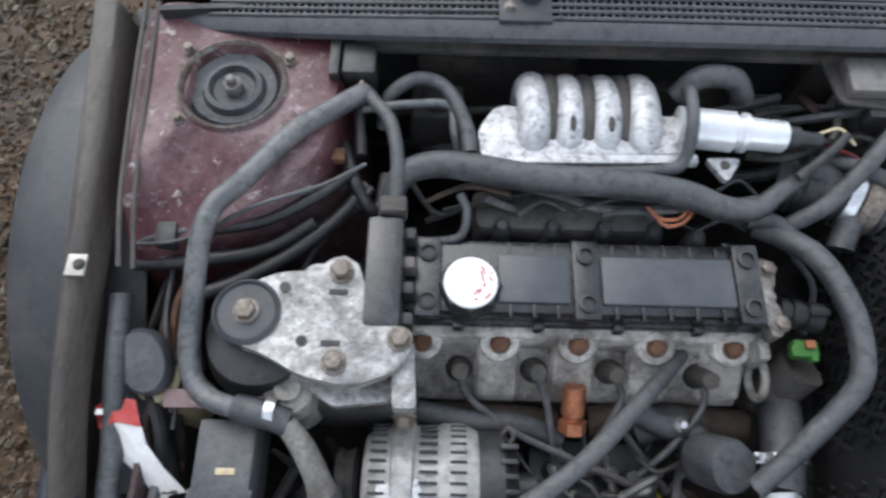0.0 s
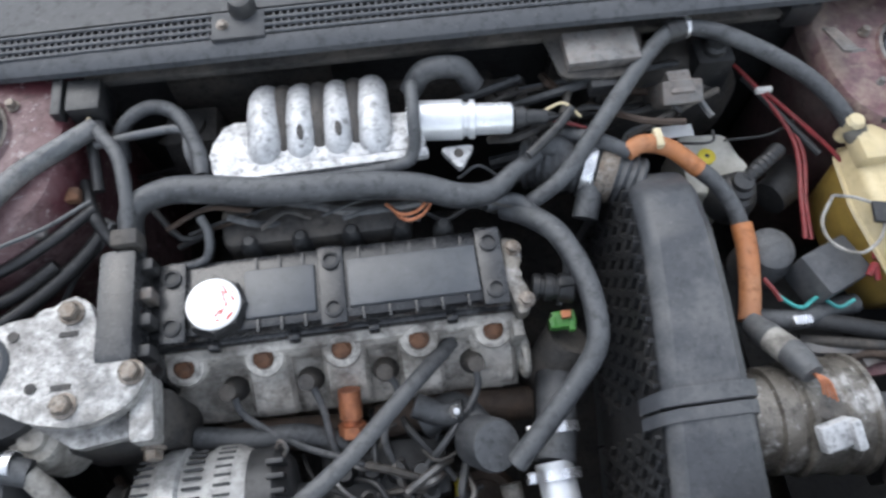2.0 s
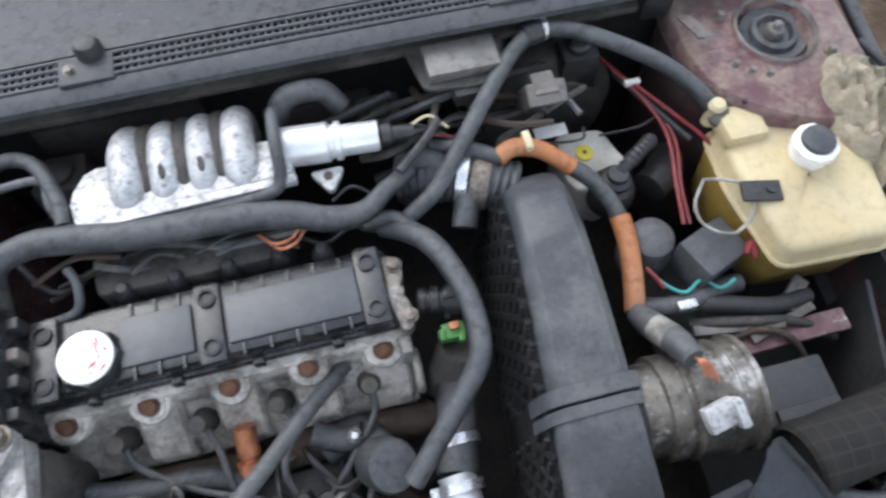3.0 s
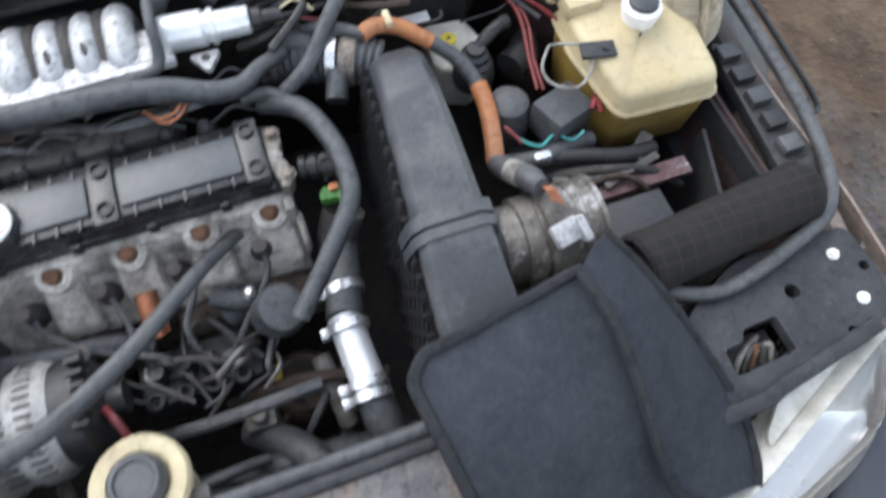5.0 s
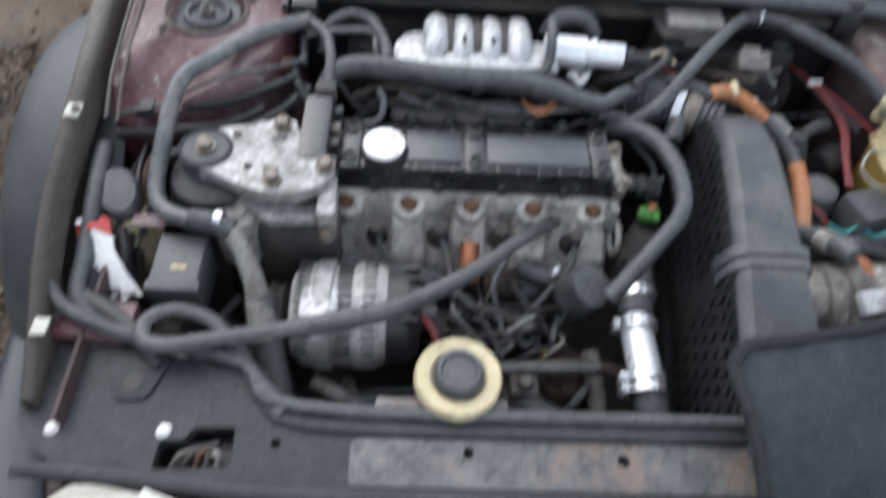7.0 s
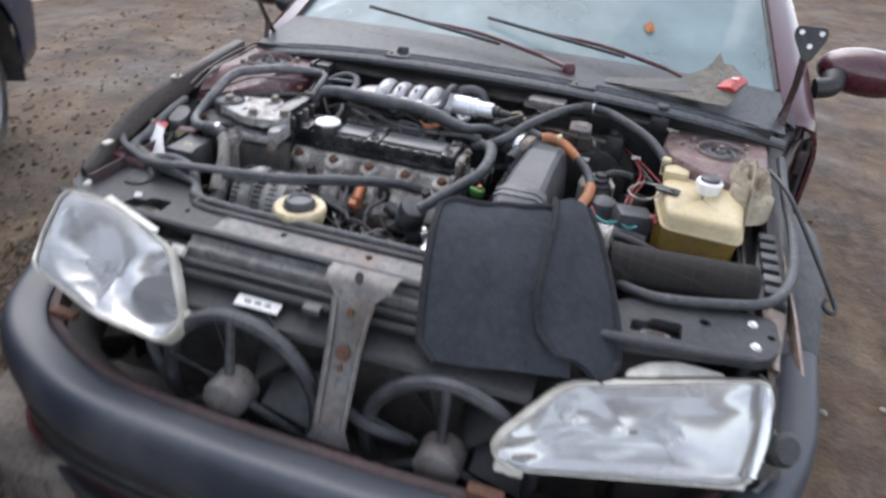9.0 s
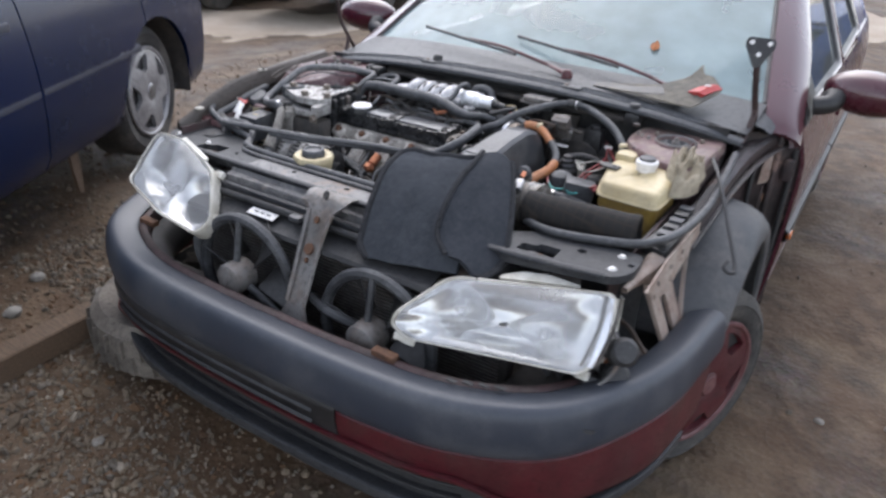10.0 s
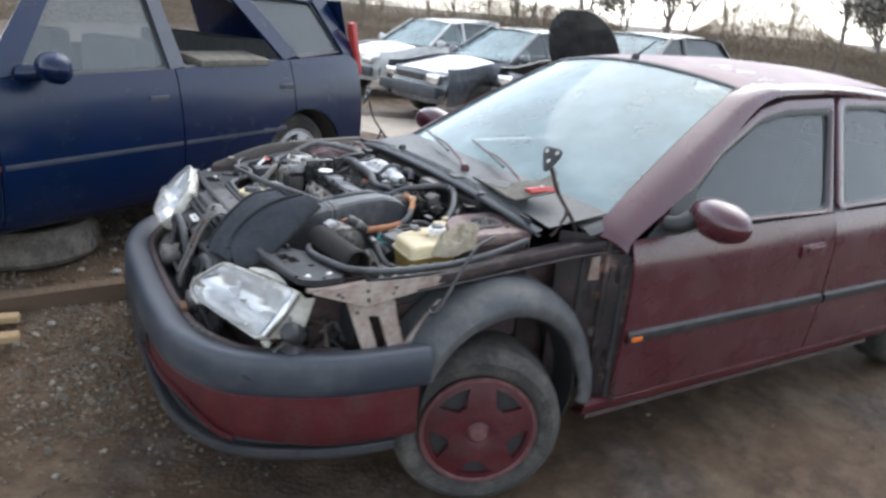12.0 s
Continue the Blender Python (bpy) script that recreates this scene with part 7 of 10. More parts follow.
for k, pts in enumerate(([(-0.70, -0.06, 0.90), (-0.645, -0.045, 0.905), (-0.56, -0.030, 0.905), (-0.50, 0.0, 0.91), (-0.455, 0.04, 0.905)], [(-0.70, -0.075, 0.88), (-0.63, -0.07, 0.885), (-0.555, -0.055, 0.885), (-0.50, -0.02, 0.89)], [(-0.64, -0.11, 0.87), (-0.59, -0.095, 0.875), (-0.53, -0.06, 0.878), (-0.475, -0.01, 0.88), (-0.44, 0.03, 0.89)], [(-0.47, 0.08, 0.90), (-0.455, 0.03, 0.90), (-0.43, 0.0, 0.88), (-0.42, 0.05, 0.88)])):
    hose(pts, (0.007, 0.008, 0.009, 0.008)[k], "taped black cable", M_BLACK, "cable", 10)
make("cable_clip", M_BLACK, car, "", box, (-0.66, -0.05, 0.905), (0.024, 0.03, 0.022), 0.004)
make("cable_clip", M_RUST, car, "rust-brown clip", box, (-0.475, 0.055, 0.915), (0.018, 0.018, 0.014), 0.004)
make("cable_clip", M_STEEL, car, "", box, (-0.512, 0.02, 0.915), (0.022, 0.034, 0.012), 0.004)
bm = bmesh.new()
box(bm, (-0.453, 0.165, 0.935), (0.040, 0.045, 0.05), 0.005)
box(bm, (-0.482, 0.165, 0.94), (0.012, 0.055, 0.045), 0.003)
box(bm, (-0.467, 0.165, 0.93), (0.018, 0.03, 0.03), 0.002)
part("wiring_connector", bm, M_BLACK, car, "black multi-plug on a steel bracket")
hose([(-0.447, 0.142, 0.93), (-0.435, 0.115, 0.945), (-0.412, 0.08, 0.95), (-0.402, 0.03, 0.945), (-0.403, -0.01, 0.93)], 0.008, "grey-green wiring sleeve", M_HOSEGREY, "cable")
hose([(-0.455, 0.14, 0.93), (-0.452, 0.10, 0.92), (-0.448, 0.06, 0.91)], 0.007, "", M_BLACK, "cable")
hose([(-0.45, 0.14, 0.945), (-0.449, 0.128, 0.95), (-0.447, 0.12, 0.948)], 0.0025, "bare yellow wire end", M_CREAM, "cable", 6)
hose([(-0.33, 0.01, 0.91), (-0.322, -0.01, 0.905), (-0.33, -0.035, 0.89), (-0.37, -0.04, 0.885)], 0.0055, "small bent pipe", M_HOSE)
hose([(0.002, -0.01, 0.90), (0.04, -0.005, 0.892), (0.065, -0.03, 0.89), (0.08, -0.04, 0.88)], 0.009, "black branch hose")
hose([(0.08, 0.06, 0.905), (0.11, 0.05, 0.90), (0.135, 0.01, 0.885), (0.125, -0.03, 0.87)], 0.016, "short black pipe by the throttle")
hose([(0.06, 0.035, 0.925), (0.10, 0.065, 0.935), (0.12, 0.085, 0.94)], 0.006, "", M_BLACK, "cable")
hose([(0.075, 0.078, 0.935), (0.12, 0.085, 0.925), (0.15, 0.10, 0.915), (0.20, 0.095, 0.90), (0.25, 0.11, 0.89)], 0.005, "black wiring to the bulkhead", M_BLACK, "cable")
hose([(0.085, 0.085, 0.94), (0.11, 0.09, 0.945), (0.13, 0.075, 0.935)], 0.002, "thin cream wire", M_CREAM, "cable", 6)
bm = bmesh.new()
tube(bm, [(0.065, 0.060, 0.866), (0.10, 0.048, 0.876), (0.14, 0.034, 0.880), (0.165, 0.022, 0.880), (0.20, 0.005, 0.876)], 0.033, 18, 8, True, 1.0, 0.0018)
part("intake_bellows", bm, M_HOSE, car, "black ribbed intake bellows")
clamp_ring("hose_clamp", (0.140, 0.034, 0.880), (1, -0.42, 0), 0.0365, 0.013, car)
bm = bmesh.new()
lathe(bm, [(0.036, 0), (0.038, 0.006), (0.036, 0.022), (0.03, 0.024)], frame_z((0.150, 0.029, 0.880), (1.0, -0.35, 0.880)), 24)
part("intake_collar", bm, M_BOLT, car, "rust-tinged intake collar")
# loose weatherstrip laid across the engine
strip_pts = [(-0.055, -0.143, 0.80), (-0.11, -0.20, 0.835), (-0.20, -0.286, 0.86), (-0.295, -0.345, 0.868), (-0.40, -0.378, 0.872), (-0.50, -0.400, 0.874), (-0.56, -0.412, 0.874), (-0.588, -0.402, 0.872), (-0.590, -0.375, 0.868), (-0.565, -0.356, 0.862), (-0.525, -0.362, 0.857), (-0.49, -0.39, 0.852), (-0.45, -0.44, 0.847), (-0.415, -0.478, 0.842)]
hose(strip_pts, 0.010, "loose grey rubber strip looped over the engine", M_HOSEGREY, "rubber_strip", 10, flat=0.85)
hose([(-0.06, -0.148, 0.80), (-0.115, -0.205, 0.828), (-0.205, -0.293, 0.852), (-0.30, -0.353, 0.860), (-0.42, -0.388, 0.864)], 0.007, "", M_HOSE, "rubber_strip", 8)
hose([(-0.72, -0.33, 0.88), (-0.68, -0.37, 0.875), (-0.60, -0.395, 0.86), (-0.47, -0.42, 0.85), (-0.40, -0.472, 0.846), (0.0, -0.480, 0.848), (0.36, -0.478, 0.846)], 0.009, "black bonnet seal along the slam panel", M_HOSE, "bonnet_seal", 10)
hose([(0.40, -0.40, 0.842), (0.44, -0.432, 0.848), (0.50, -0.447, 0.850), (0.60, -0.425, 0.852), (0.69, -0.385, 0.856), (0.735, -0.27, 0.855), (0.748, -0.10, 0.86), (0.742, 0.05, 0.875), (0.735, 0.2, 0.905)], 0.010, "black bonnet seal along the wing", M_HOSE, "bonnet_seal", 10)

# ---- items beside the mount ----
bm = bmesh.new()
box(bm, (-0.572, -0.290, 0.835), (0.062, 0.088, 0.075), 0.006)
box(bm, (-0.572, -0.325, 0.860), (0.068, 0.016, 0.022), 0.003)
relay = part("relay_box", bm, M_BOX, car, "grey-green relay box")
make("relay_label", M_CREAM, relay, "small beige label", box, (-0.568, -0.300, 0.8735), (0.020, 0.007, 0.0015), 0.0005)
bm = bmesh.new()
M = Matrix.Translation((-0.668, -0.185, 0.865)) @ pose(0, 0, 0, 14, -4, 20)
lathe(bm, [(0.028, 0), (0.030, 0.006), (0.030, 0.022), (0.026, 0.030), (0.0, 0.031)], M, 28, (0.92, 1.25))
wc = part("washer_filler_cap", bm, M_BOX, car, "oval grey filler cap")
bm = bmesh.new()
lathe(bm, [(0.034, 0.74), (0.034, 0.80), (0.026, 0.82), (0.024, 0.862)], Matrix.Translation((-0.660, -0.205, 0)), 22)
part("filler_neck", bm, M_CREAM, wc, "dirty cream filler neck")
bm = bmesh.new()
lathe(bm, [(0.048, 0.55), (0.05, 0.70), (0.046, 0.72), (0.03, 0.725), (0.03, 0.74), (0, 0.74)], Matrix.Translation((-0.60, -0.345, 0)), 24)
for k in range(8):
    box(bm, (-0.60 + 0.044 * math.cos(k * 0.79), -0.345 + 0.044 * math.sin(k * 0.79), 0.71), (0.008, 0.008, 0.03), 0.002)
part("ribbed_pump", bm, M_STEEL, car, "ribbed cylinder under the strip")
hose([(-0.700, -0.12, 0.90), (-0.695, -0.20, 0.89), (-0.69, -0.28, 0.87), (-0.685, -0.34, 0.86), (-0.65, -0.38, 0.85)], 0.012, "dusty black hose along the wing", M_HOSE)
hose([(-0.67, -0.25, 0.82), (-0.655, -0.30, 0.815), (-0.648, -0.33, 0.81)], 0.022, "dark rubber boot", M_BLACK)
make("orange_stub", M_ORANGE, car, "small orange stub", lathe, [(0.012, 0), (0.012, 0.03), (0.010, 0.032)], frame_z((-0.652, -0.322, 0.815), (-0.640, -0.345, 0.82)), 14)
hose([(-0.69, -0.335, 0.855), (-0.64, -0.36, 0.85), (-0.60, -0.39, 0.845), (-0.57, -0.42, 0.835)], 0.015, "black branch cable", M_BLACK, "cable")
make("strap_tab", M_TOWER, car, "pinkish steel tab", box, (-0.622, -0.226, 0.872), (0.045, 0.02, 0.006), 0.002)
for k, (p, q, m, r) in enumerate((((-0.63, -0.04, 0.80), (-0.56, -0.19, 0.76), M_BLACK, 0.014), ((-0.70, -0.16, 0.80), (-0.66, -0.34, 0.74), M_DARK, 0.018), ((-0.52, -0.30, 0.70), (-0.42, -0.44, 0.60), M_HOSE, 0.018), ((-0.30, -0.42, 0.66), (0.10, -0.44, 0.62), M_HOSE, 0.020), ((-0.12, -0.36, 0.64), (-0.02, -0.50, 0.68), M_HOSE, 0.022), ((0.0, -0.40, 0.60), (0.02, -0.52, 0.70), M_PIPE, 0.010), ((-0.10, -0.42, 0.70), (-0.26, -0.44, 0.70), M_HOSE, 0.008))):
    mid_ = (V(p) + V(q)) / 2 + V((0.02, 0.0, 0.03))
    hose([p, mid_, q], r, "grimy hose deep in the bay", m)
bm = bmesh.new()
lathe(bm, [(0.048, 0.50), (0.054, 0.60), (0.050, 0.655), (0.040, 0.668), (0.030, 0.664), (0.026, 0.672), (0, 0.672)], Matrix.Translation((-0.035, -0.325, 0)), 24)
box(bm, (-0.015, -0.355, 0.63), (0.05, 0.03, 0.09), 0.01)
part("gearbox_bracket", bm, M_BROWN, car, "rust-brown bracket low in the bay")
make("cast_lever", M_CAST, car, "", tube, [(0.0, -0.31, 0.70), (0.005, -0.36, 0.69), (0.01, -0.40, 0.66)], 0.014, 10)
bm = bmesh.new()
tube(bm, [(-0.066, -0.292, 0.665), (-0.064, -0.302, 0.675), (-0.066, -0.318, 0.672)], 0.006, 8)
part("dipstick_loop", bm, M_YELLOW, car, "yellow dipstick loop")
make("wire_eyelet", M_STEEL, car, "", tube, [(-0.275, -0.245, 0.80), (-0.268, -0.238, 0.808), (-0.262, -0.248, 0.804), (-0.272, -0.258, 0.797)], 0.003, 6)

# wiring and small parts between the engine and the slam panel
clutter = random.Random(31)
for k in range(16):
    x, y, z = clutter.uniform(-0.36, 0.0), clutter.uniform(-0.46, -0.33), clutter.uniform(0.60, 0.72)
    a = clutter.uniform(0, 6.28)
    d = V((math.cos(a), math.sin(a) * 0.6, clutter.uniform(-0.3, 0.3))) * clutter.uniform(0.06, 0.14)
    p = V((x, y, z))
    hose([p - d, p + V((clutter.uniform(-0.03, 0.03), clutter.uniform(-0.02, 0.02), 0.03)), p + d], clutter.choice((0.004, 0.006, 0.009)), "oily wire low in the bay", clutter.choice((M_DARK, M_HOSE, M_HOSEGREY, M_BROWN)), "cable", 8)
for k in range(10):
    x, y, z = clutter.uniform(-0.66, -0.40), clutter.uniform(-0.40, -0.26), clutter.uniform(0.62, 0.76)
    d = V((clutter.uniform(-0.05, 0.05), clutter.uniform(-0.08, 0.08), clutter.uniform(-0.02, 0.02)))
    p = V((x, y, z))
    hose([p - d, p + V((0, 0, 0.025)), p + d], clutter.choice((0.005, 0.007, 0.012)), "oily wire low in the bay", clutter.choice((M_DARK, M_HOSE, M_BROWN)), "cable", 8)
for k in range(12):
    x, y, z = clutter.uniform(-0.40, 0.40), clutter.uniform(0.12, 0.21), clutter.uniform(0.72, 0.90)
    d = V((clutter.uniform(0.05, 0.14), clutter.uniform(-0.02, 0.02), clutter.uniform(-0.05, 0.05)))
    p = V((x, y, z))
    hose([p - d, p + V((0, -0.015, 0.02)), p + d], clutter.choice((0.004, 0.006, 0.010)), "dark loom along the bulkhead", clutter.choice((M_DARK, M_HOSE, M_BLACK)), "cable", 8)
for x, y, z, w, h, m in ((-0.30, -0.40, 0.66, 0.06, 0.05, M_BROWN), (-0.10, -0.36, 0.66, 0.05, 0.06, M_STEEL), (-0.60, -0.32, 0.72, 0.07, 0.05, M_DARK), (-0.50, -0.36, 0.70, 0.05, 0.05, M_STEEL), (0.06, 0.17, 0.84, 0.07, 0.06, M_DARK), (-0.36, 0.18, 0.82, 0.08, 0.07, M_DARK), (0.34, 0.18, 0.86, 0.06, 0.08, M_BLACK)):
    bm = bmesh.new()
    box(bm, (x, y, z), (w, w * 0.8, h), 0.006, None, 0.85)
    lathe(bm, [(w * 0.25, 0), (w * 0.25, 0.008), (w * 0.18, 0.012), (0, 0.012)], Matrix.Translation((x, y, z + h / 2)), 14)
    part("bay_bracket", bm, m, car, "grimy bracket low in the bay")

for k in range(22):
    p = V((clutter.uniform(-0.24, -0.04), clutter.uniform(-0.33, -0.23), clutter.uniform(0.715, 0.755)))
    a = clutter.uniform(0, 6.28)
    d = V((math.cos(a), math.sin(a), clutter.uniform(-0.3, 0.1))) * clutter.uniform(0.02, 0.06)
    hose([p - d, p + V((clutter.uniform(-0.02, 0.02), clutter.uniform(-0.02, 0.02), 0.018)), p + d], clutter.choice((0.0025, 0.0035, 0.005)), "grimy lead over the coil pack", clutter.choice((M_DARK, M_HOSEGREY, M_SOOT, M_STEEL)), "cable", 6)
for k in range(14):
    p = V((clutter.uniform(-0.70, -0.62), clutter.uniform(-0.34, -0.08), clutter.uniform(0.80, 0.86)))
    d = V((clutter.uniform(-0.02, 0.02), clutter.uniform(0.04, 0.09), clutter.uniform(-0.02, 0.02)))
    hose([p - d, p + V((clutter.uniform(-0.015, 0.015), 0, 0.015)), p + d], clutter.choice((0.003, 0.005, 0.007)), "dusty loom along the inner wing", clutter.choice((M_DARK, M_HOSEGREY, M_SOOT, M_RUST)), "cable", 6)
for k in range(18):
    p = V((clutter.uniform(-0.33, 0.02), clutter.uniform(-0.015, 0.035), clutter.uniform(0.885, 0.905)))
    d = V((clutter.uniform(0.02, 0.06), clutter.uniform(-0.012, 0.012), clutter.uniform(-0.02, 0.01)))
    hose([p - d, p + V((0, clutter.uniform(-0.012, 0.012), 0.008)), p + d], clutter.choice((0.0022, 0.0032, 0.0045)), "oily injector lead", clutter.choice((M_DARK, M_SOOT, M_HOSEGREY, M_BROWN)), "cable", 6)
for k in range(16):
    p = V((clutter.uniform(0.03, 0.30), clutter.uniform(0.06, 0.17), clutter.uniform(0.86, 0.915)))
    d = V((clutter.uniform(-0.07, 0.07), clutter.uniform(-0.03, 0.03), clutter.uniform(-0.02, 0.02)))
    hose([p - d, p + V((clutter.uniform(-0.02, 0.02), clutter.uniform(-0.02, 0.02), 0.012)), p + d], clutter.choice((0.002, 0.003, 0.0045, 0.006)), "tangled wire behind the throttle", clutter.choice((M_DARK, M_SOOT, M_HOSEGREY, M_BROWN, M_PIPE)), "cable", 6)

# power-steering reservoir
PM = Matrix.Translation((-0.212, -0.435, 0))
bm = bmesh.new()
lathe(bm, [(0.036, 0.755), (0.040, 0.80), (0.050, 0.838), (0.0535, 0.852), (0.053, 0.860), (0.050, 0.864), (0.035, 0.863), (0.030, 0.858)], PM, 36)
ps = part("steering_reservoir", bm, M_CREAM, car, "stained cream fluid reservoir")
bm = bmesh.new()
lathe(bm, [(0.031, 0.858), (0.031, 0.870), (0.029, 0.876), (0.026, 0.879), (0.022, 0.879), (0.020, 0.875), (0, 0.875)], PM, 30)
part("reservoir_cap", bm, M_BOX, ps, "dark grey screw cap")
make("reservoir_bracket", M_STEEL, ps, "", box, (-0.23, -0.462, 0.83), (0.16, 0.02, 0.014), 0.004)


# ---- air box ----
def box_top(y):
    pts = [(-0.52, 0.855), (-0.45, 0.872), (-0.37, 0.892), (-0.27, 0.913), (-0.17, 0.930), (-0.09, 0.936), (-0.03, 0.925), (0.01, 0.895), (0.035, 0.84)]
    for (a, za), (b, zb) in zip(pts, pts[1:]):
        if y <= b:
            return za + (zb - za) * (y - a) / (b - a)
    return pts[-1][1]


def box_edge(y):
    t = (y + 0.50) / 0.53
    return 0.138 + 0.050 * t, 0.236 + 0.010 * t


def airbox_section(ys, grow, name, label, parent, down, lid):
    bm = bmesh.new()
    rows = []
    for y in ys:
        l, r = box_edge(y)
        z = box_top(y)
        rows.append([(l - (0.030 if down > 0.1 else 0.018) - grow, y, z - down), (l - 0.014 - grow, y, z - 0.030), (l - 0.004 - grow, y, z - 0.008), (l + 0.006, y, z + grow * 0.4), (r - 0.006, y, z + grow * 0.4), (r + 0.004 + grow, y, z - 0.008), (r + 0.010 + grow, y, z - 0.04), (r + 0.016 + grow, y, z - down)])
    loft(bm, rows)
    for row in (rows[0], rows[-1]):
        bm.faces.new([bm.verts.new(p) for p in row])
    return part(name, bm, lid, parent, label)


airbox = airbox_section([-0.275 + 0.0155 * k for k in range(21)], 0.0, "air_box", "grey plastic air-filter box", car, 0.24, M_BOX)
airbox_section([-0.52 + 0.02 * k for k in range(13)], 0.0, "air_box_front", "grey front half of the air box", airbox, 0.24, M_BOX)
airbox_section([-0.274, -0.273, -0.266, -0.258, -0.257], 0.008, "box_flange", "", airbox, 0.042, M_BOX)
airbox_section([-0.291, -0.290, -0.284, -0.279, -0.278], 0.007, "box_flange", "", airbox, 0.042, M_BOX)
for row in range(6):
    for k in range(20):
        y = -0.475 + 0.0235 * k + 0.0117 * (row % 2)
        if -0.297 < y < -0.248 or y > 0.0:
            continue
        l, r = box_edge(y)
        z = box_top(y) - 0.030 - 0.029 * row
        for lean in (34, -34):
            bm = bmesh.new()
            box(bm, (0, 0, 0), (0.008, 0.0050, 0.036), 0, Matrix.Translation((l - 0.0165 - 0.0026 * row, y, z)) @ pose(0, 0, 0, lean, 9, 0))
            part("box_rib", bm, M_MESH, airbox)
bm = bmesh.new()
loft(bm, [[(l - 0.013 - 0.016 * t / 0.2, y, box_top(y) - 0.012 - t) for y in [-0.50 + 0.03 * k for k in range(18)] for l in (box_edge(y)[0],)] for t in (0.0, 0.06, 0.12, 0.2)])
part("box_side", bm, M_MESH, airbox, "black ribbed side of the air box")

# ---- nearside of the bay ----
hose([(0.180, 0.030, 0.915), (0.205, 0.040, 0.915), (0.240, 0.034, 0.905), (0.275, 0.010, 0.888)], 0.0115, "orange corrugated tube", M_ORANGE, "orange_tube")
hose([(0.273, 0.012, 0.889), (0.298, -0.008, 0.876), (0.316, -0.036, 0.862), (0.322, -0.062, 0.853)], 0.011, "black joining hose")
hose([(0.322, -0.056, 0.855), (0.322, -0.09, 0.848), (0.312, -0.14, 0.842), (0.302, -0.175, 0.836)], 0.013, "thick orange tube", M_ORANGE, "orange_tube")
hose([(0.11, 0.072, 0.905), (0.145, 0.052, 0.918), (0.184, 0.030, 0.915)], 0.010, "black hose stub")
make("tube_clip", M_CREAM, car, "", box, (0.222, 0.042, 0.916), (0.010, 0.026, 0.018), 0.003)
bm = bmesh.new()
M = frame_z((0.258, -0.288, 0.815), (0.40, -0.294, 0.815))
lathe(bm, [(0.045, -0.01), (0.054, 0.0), (0.056, 0.028), (0.062, 0.030), (0.062, 0.050), (0.059, 0.052), (0.059, 0.057), (0.066, 0.060), (0.066, 0.066), (0.064, 0.069), (0.064, 0.098), (0.068, 0.102), (0.068, 0.110), (0.065, 0.113), (0.065, 0.128), (0.070, 0.130), (0.070, 0.136), (0.060, 0.138), (0, 0.138)], M, 44)
afm = part("air_flow_meter", bm, M_METER, car, "dull silver air-flow meter drum")
bm = bmesh.new()
box(bm, (0, 0, 0), (0.038, 0.030, 0.014), 0.004, Matrix.Translation((0.332, -0.322, 0.882)) @ pose(0, 0, 0, 24, 0, 12))
box(bm, (0, 0, 0), (0.012, 0.034, 0.018), 0.004, Matrix.Translation((0.352, -0.324, 0.884)) @ pose(0, 0, 0, 24, 0, 12))
part("meter_lug", bm, M_ALU, afm, "bright cast lug")
# a dark disc paints the shaded hole in the drum
make("meter_hole", M_DARK, afm, "", lathe, [(0.008, 0.0), (0.008, 0.003)], frame_z((0.331, -0.297, 0.877), (0.331, -0.30, 1.8)), 14)
bm = bmesh.new()
lathe(bm, [(0.050, 0), (0.058, 0.002), (0.058, 0.020), (0.052, 0.024)], frame_z((0.238, -0.287, 0.815), (0.30, -0.29, 0.815)), 36)
part("meter_gasket", bm, M_SOOT, afm, "black rubber collar")
hose([(0.300, -0.178, 0.842), (0.309, -0.205, 0.860), (0.318, -0.232, 0.880), (0.324, -0.258, 0.892)], [0.013, 0.017, 0.016, 0.017, 0.013], "grey cable boot", M_HOSEGREY, "cable_boot")
hose([(0.309, -0.206, 0.861), (0.316, -0.226, 0.876)], [0.0168, 0.0168], "dirty grey tape round the boot", M_CAST, "cable_boot")
for k in range(4):
    hose([(0.325, -0.256, 0.892), (0.328 + 0.003 * k, -0.268, 0.896), (0.330 + 0.004 * k, -0.280 - 0.003 * k, 0.890)], 0.0016, "frayed copper strands" if k == 0 else "", M_COPPER, "copper_strand", 6)
bm = bmesh.new()
lathe(bm, [(0.036, 0.02), (0.038, 0), (0.043, 0.004), (0.043, 0.02), (0.041, 0.03), (0.041, 0.24), (0.043, 0.25), (0.043, 0.258), (0.039, 0.264), (0.036, 0.262), (0.034, 0.22), (0, 0.22)], frame_z((0.400, -0.388, 0.862), (0.668, -0.358, 0.859)), 36)
part("intake_pipe", bm, M_PLAID, car, "wide dark duct with faint brown checks")
bm = bmesh.new()
box(bm, (0.46, -0.325, 0.795), (0.095, 0.10, 0.05), 0.006)
box(bm, (0.462, -0.345, 0.823), (0.08, 0.035, 0.01), 0.003)
part("battery_cover", bm, M_BLACK, car, "black battery terminal cover")
hose([(0.36, -0.165, 0.80), (0.42, -0.185, 0.812), (0.49, -0.20, 0.80), (0.55, -0.195, 0.785)], 0.011, "heavy black battery cable", M_SOOT, "cable")
hose([(0.38, -0.195, 0.79), (0.44, -0.21, 0.80), (0.52, -0.225, 0.785), (0.58, -0.25, 0.75)], 0.007, "thin battery cable", M_DARK, "cable")
hose([(0.41, -0.23, 0.78), (0.46, -0.225, 0.795), (0.50, -0.245, 0.79), (0.53, -0.28, 0.75)], 0.005, "oily wire", M_BROWN, "cable")
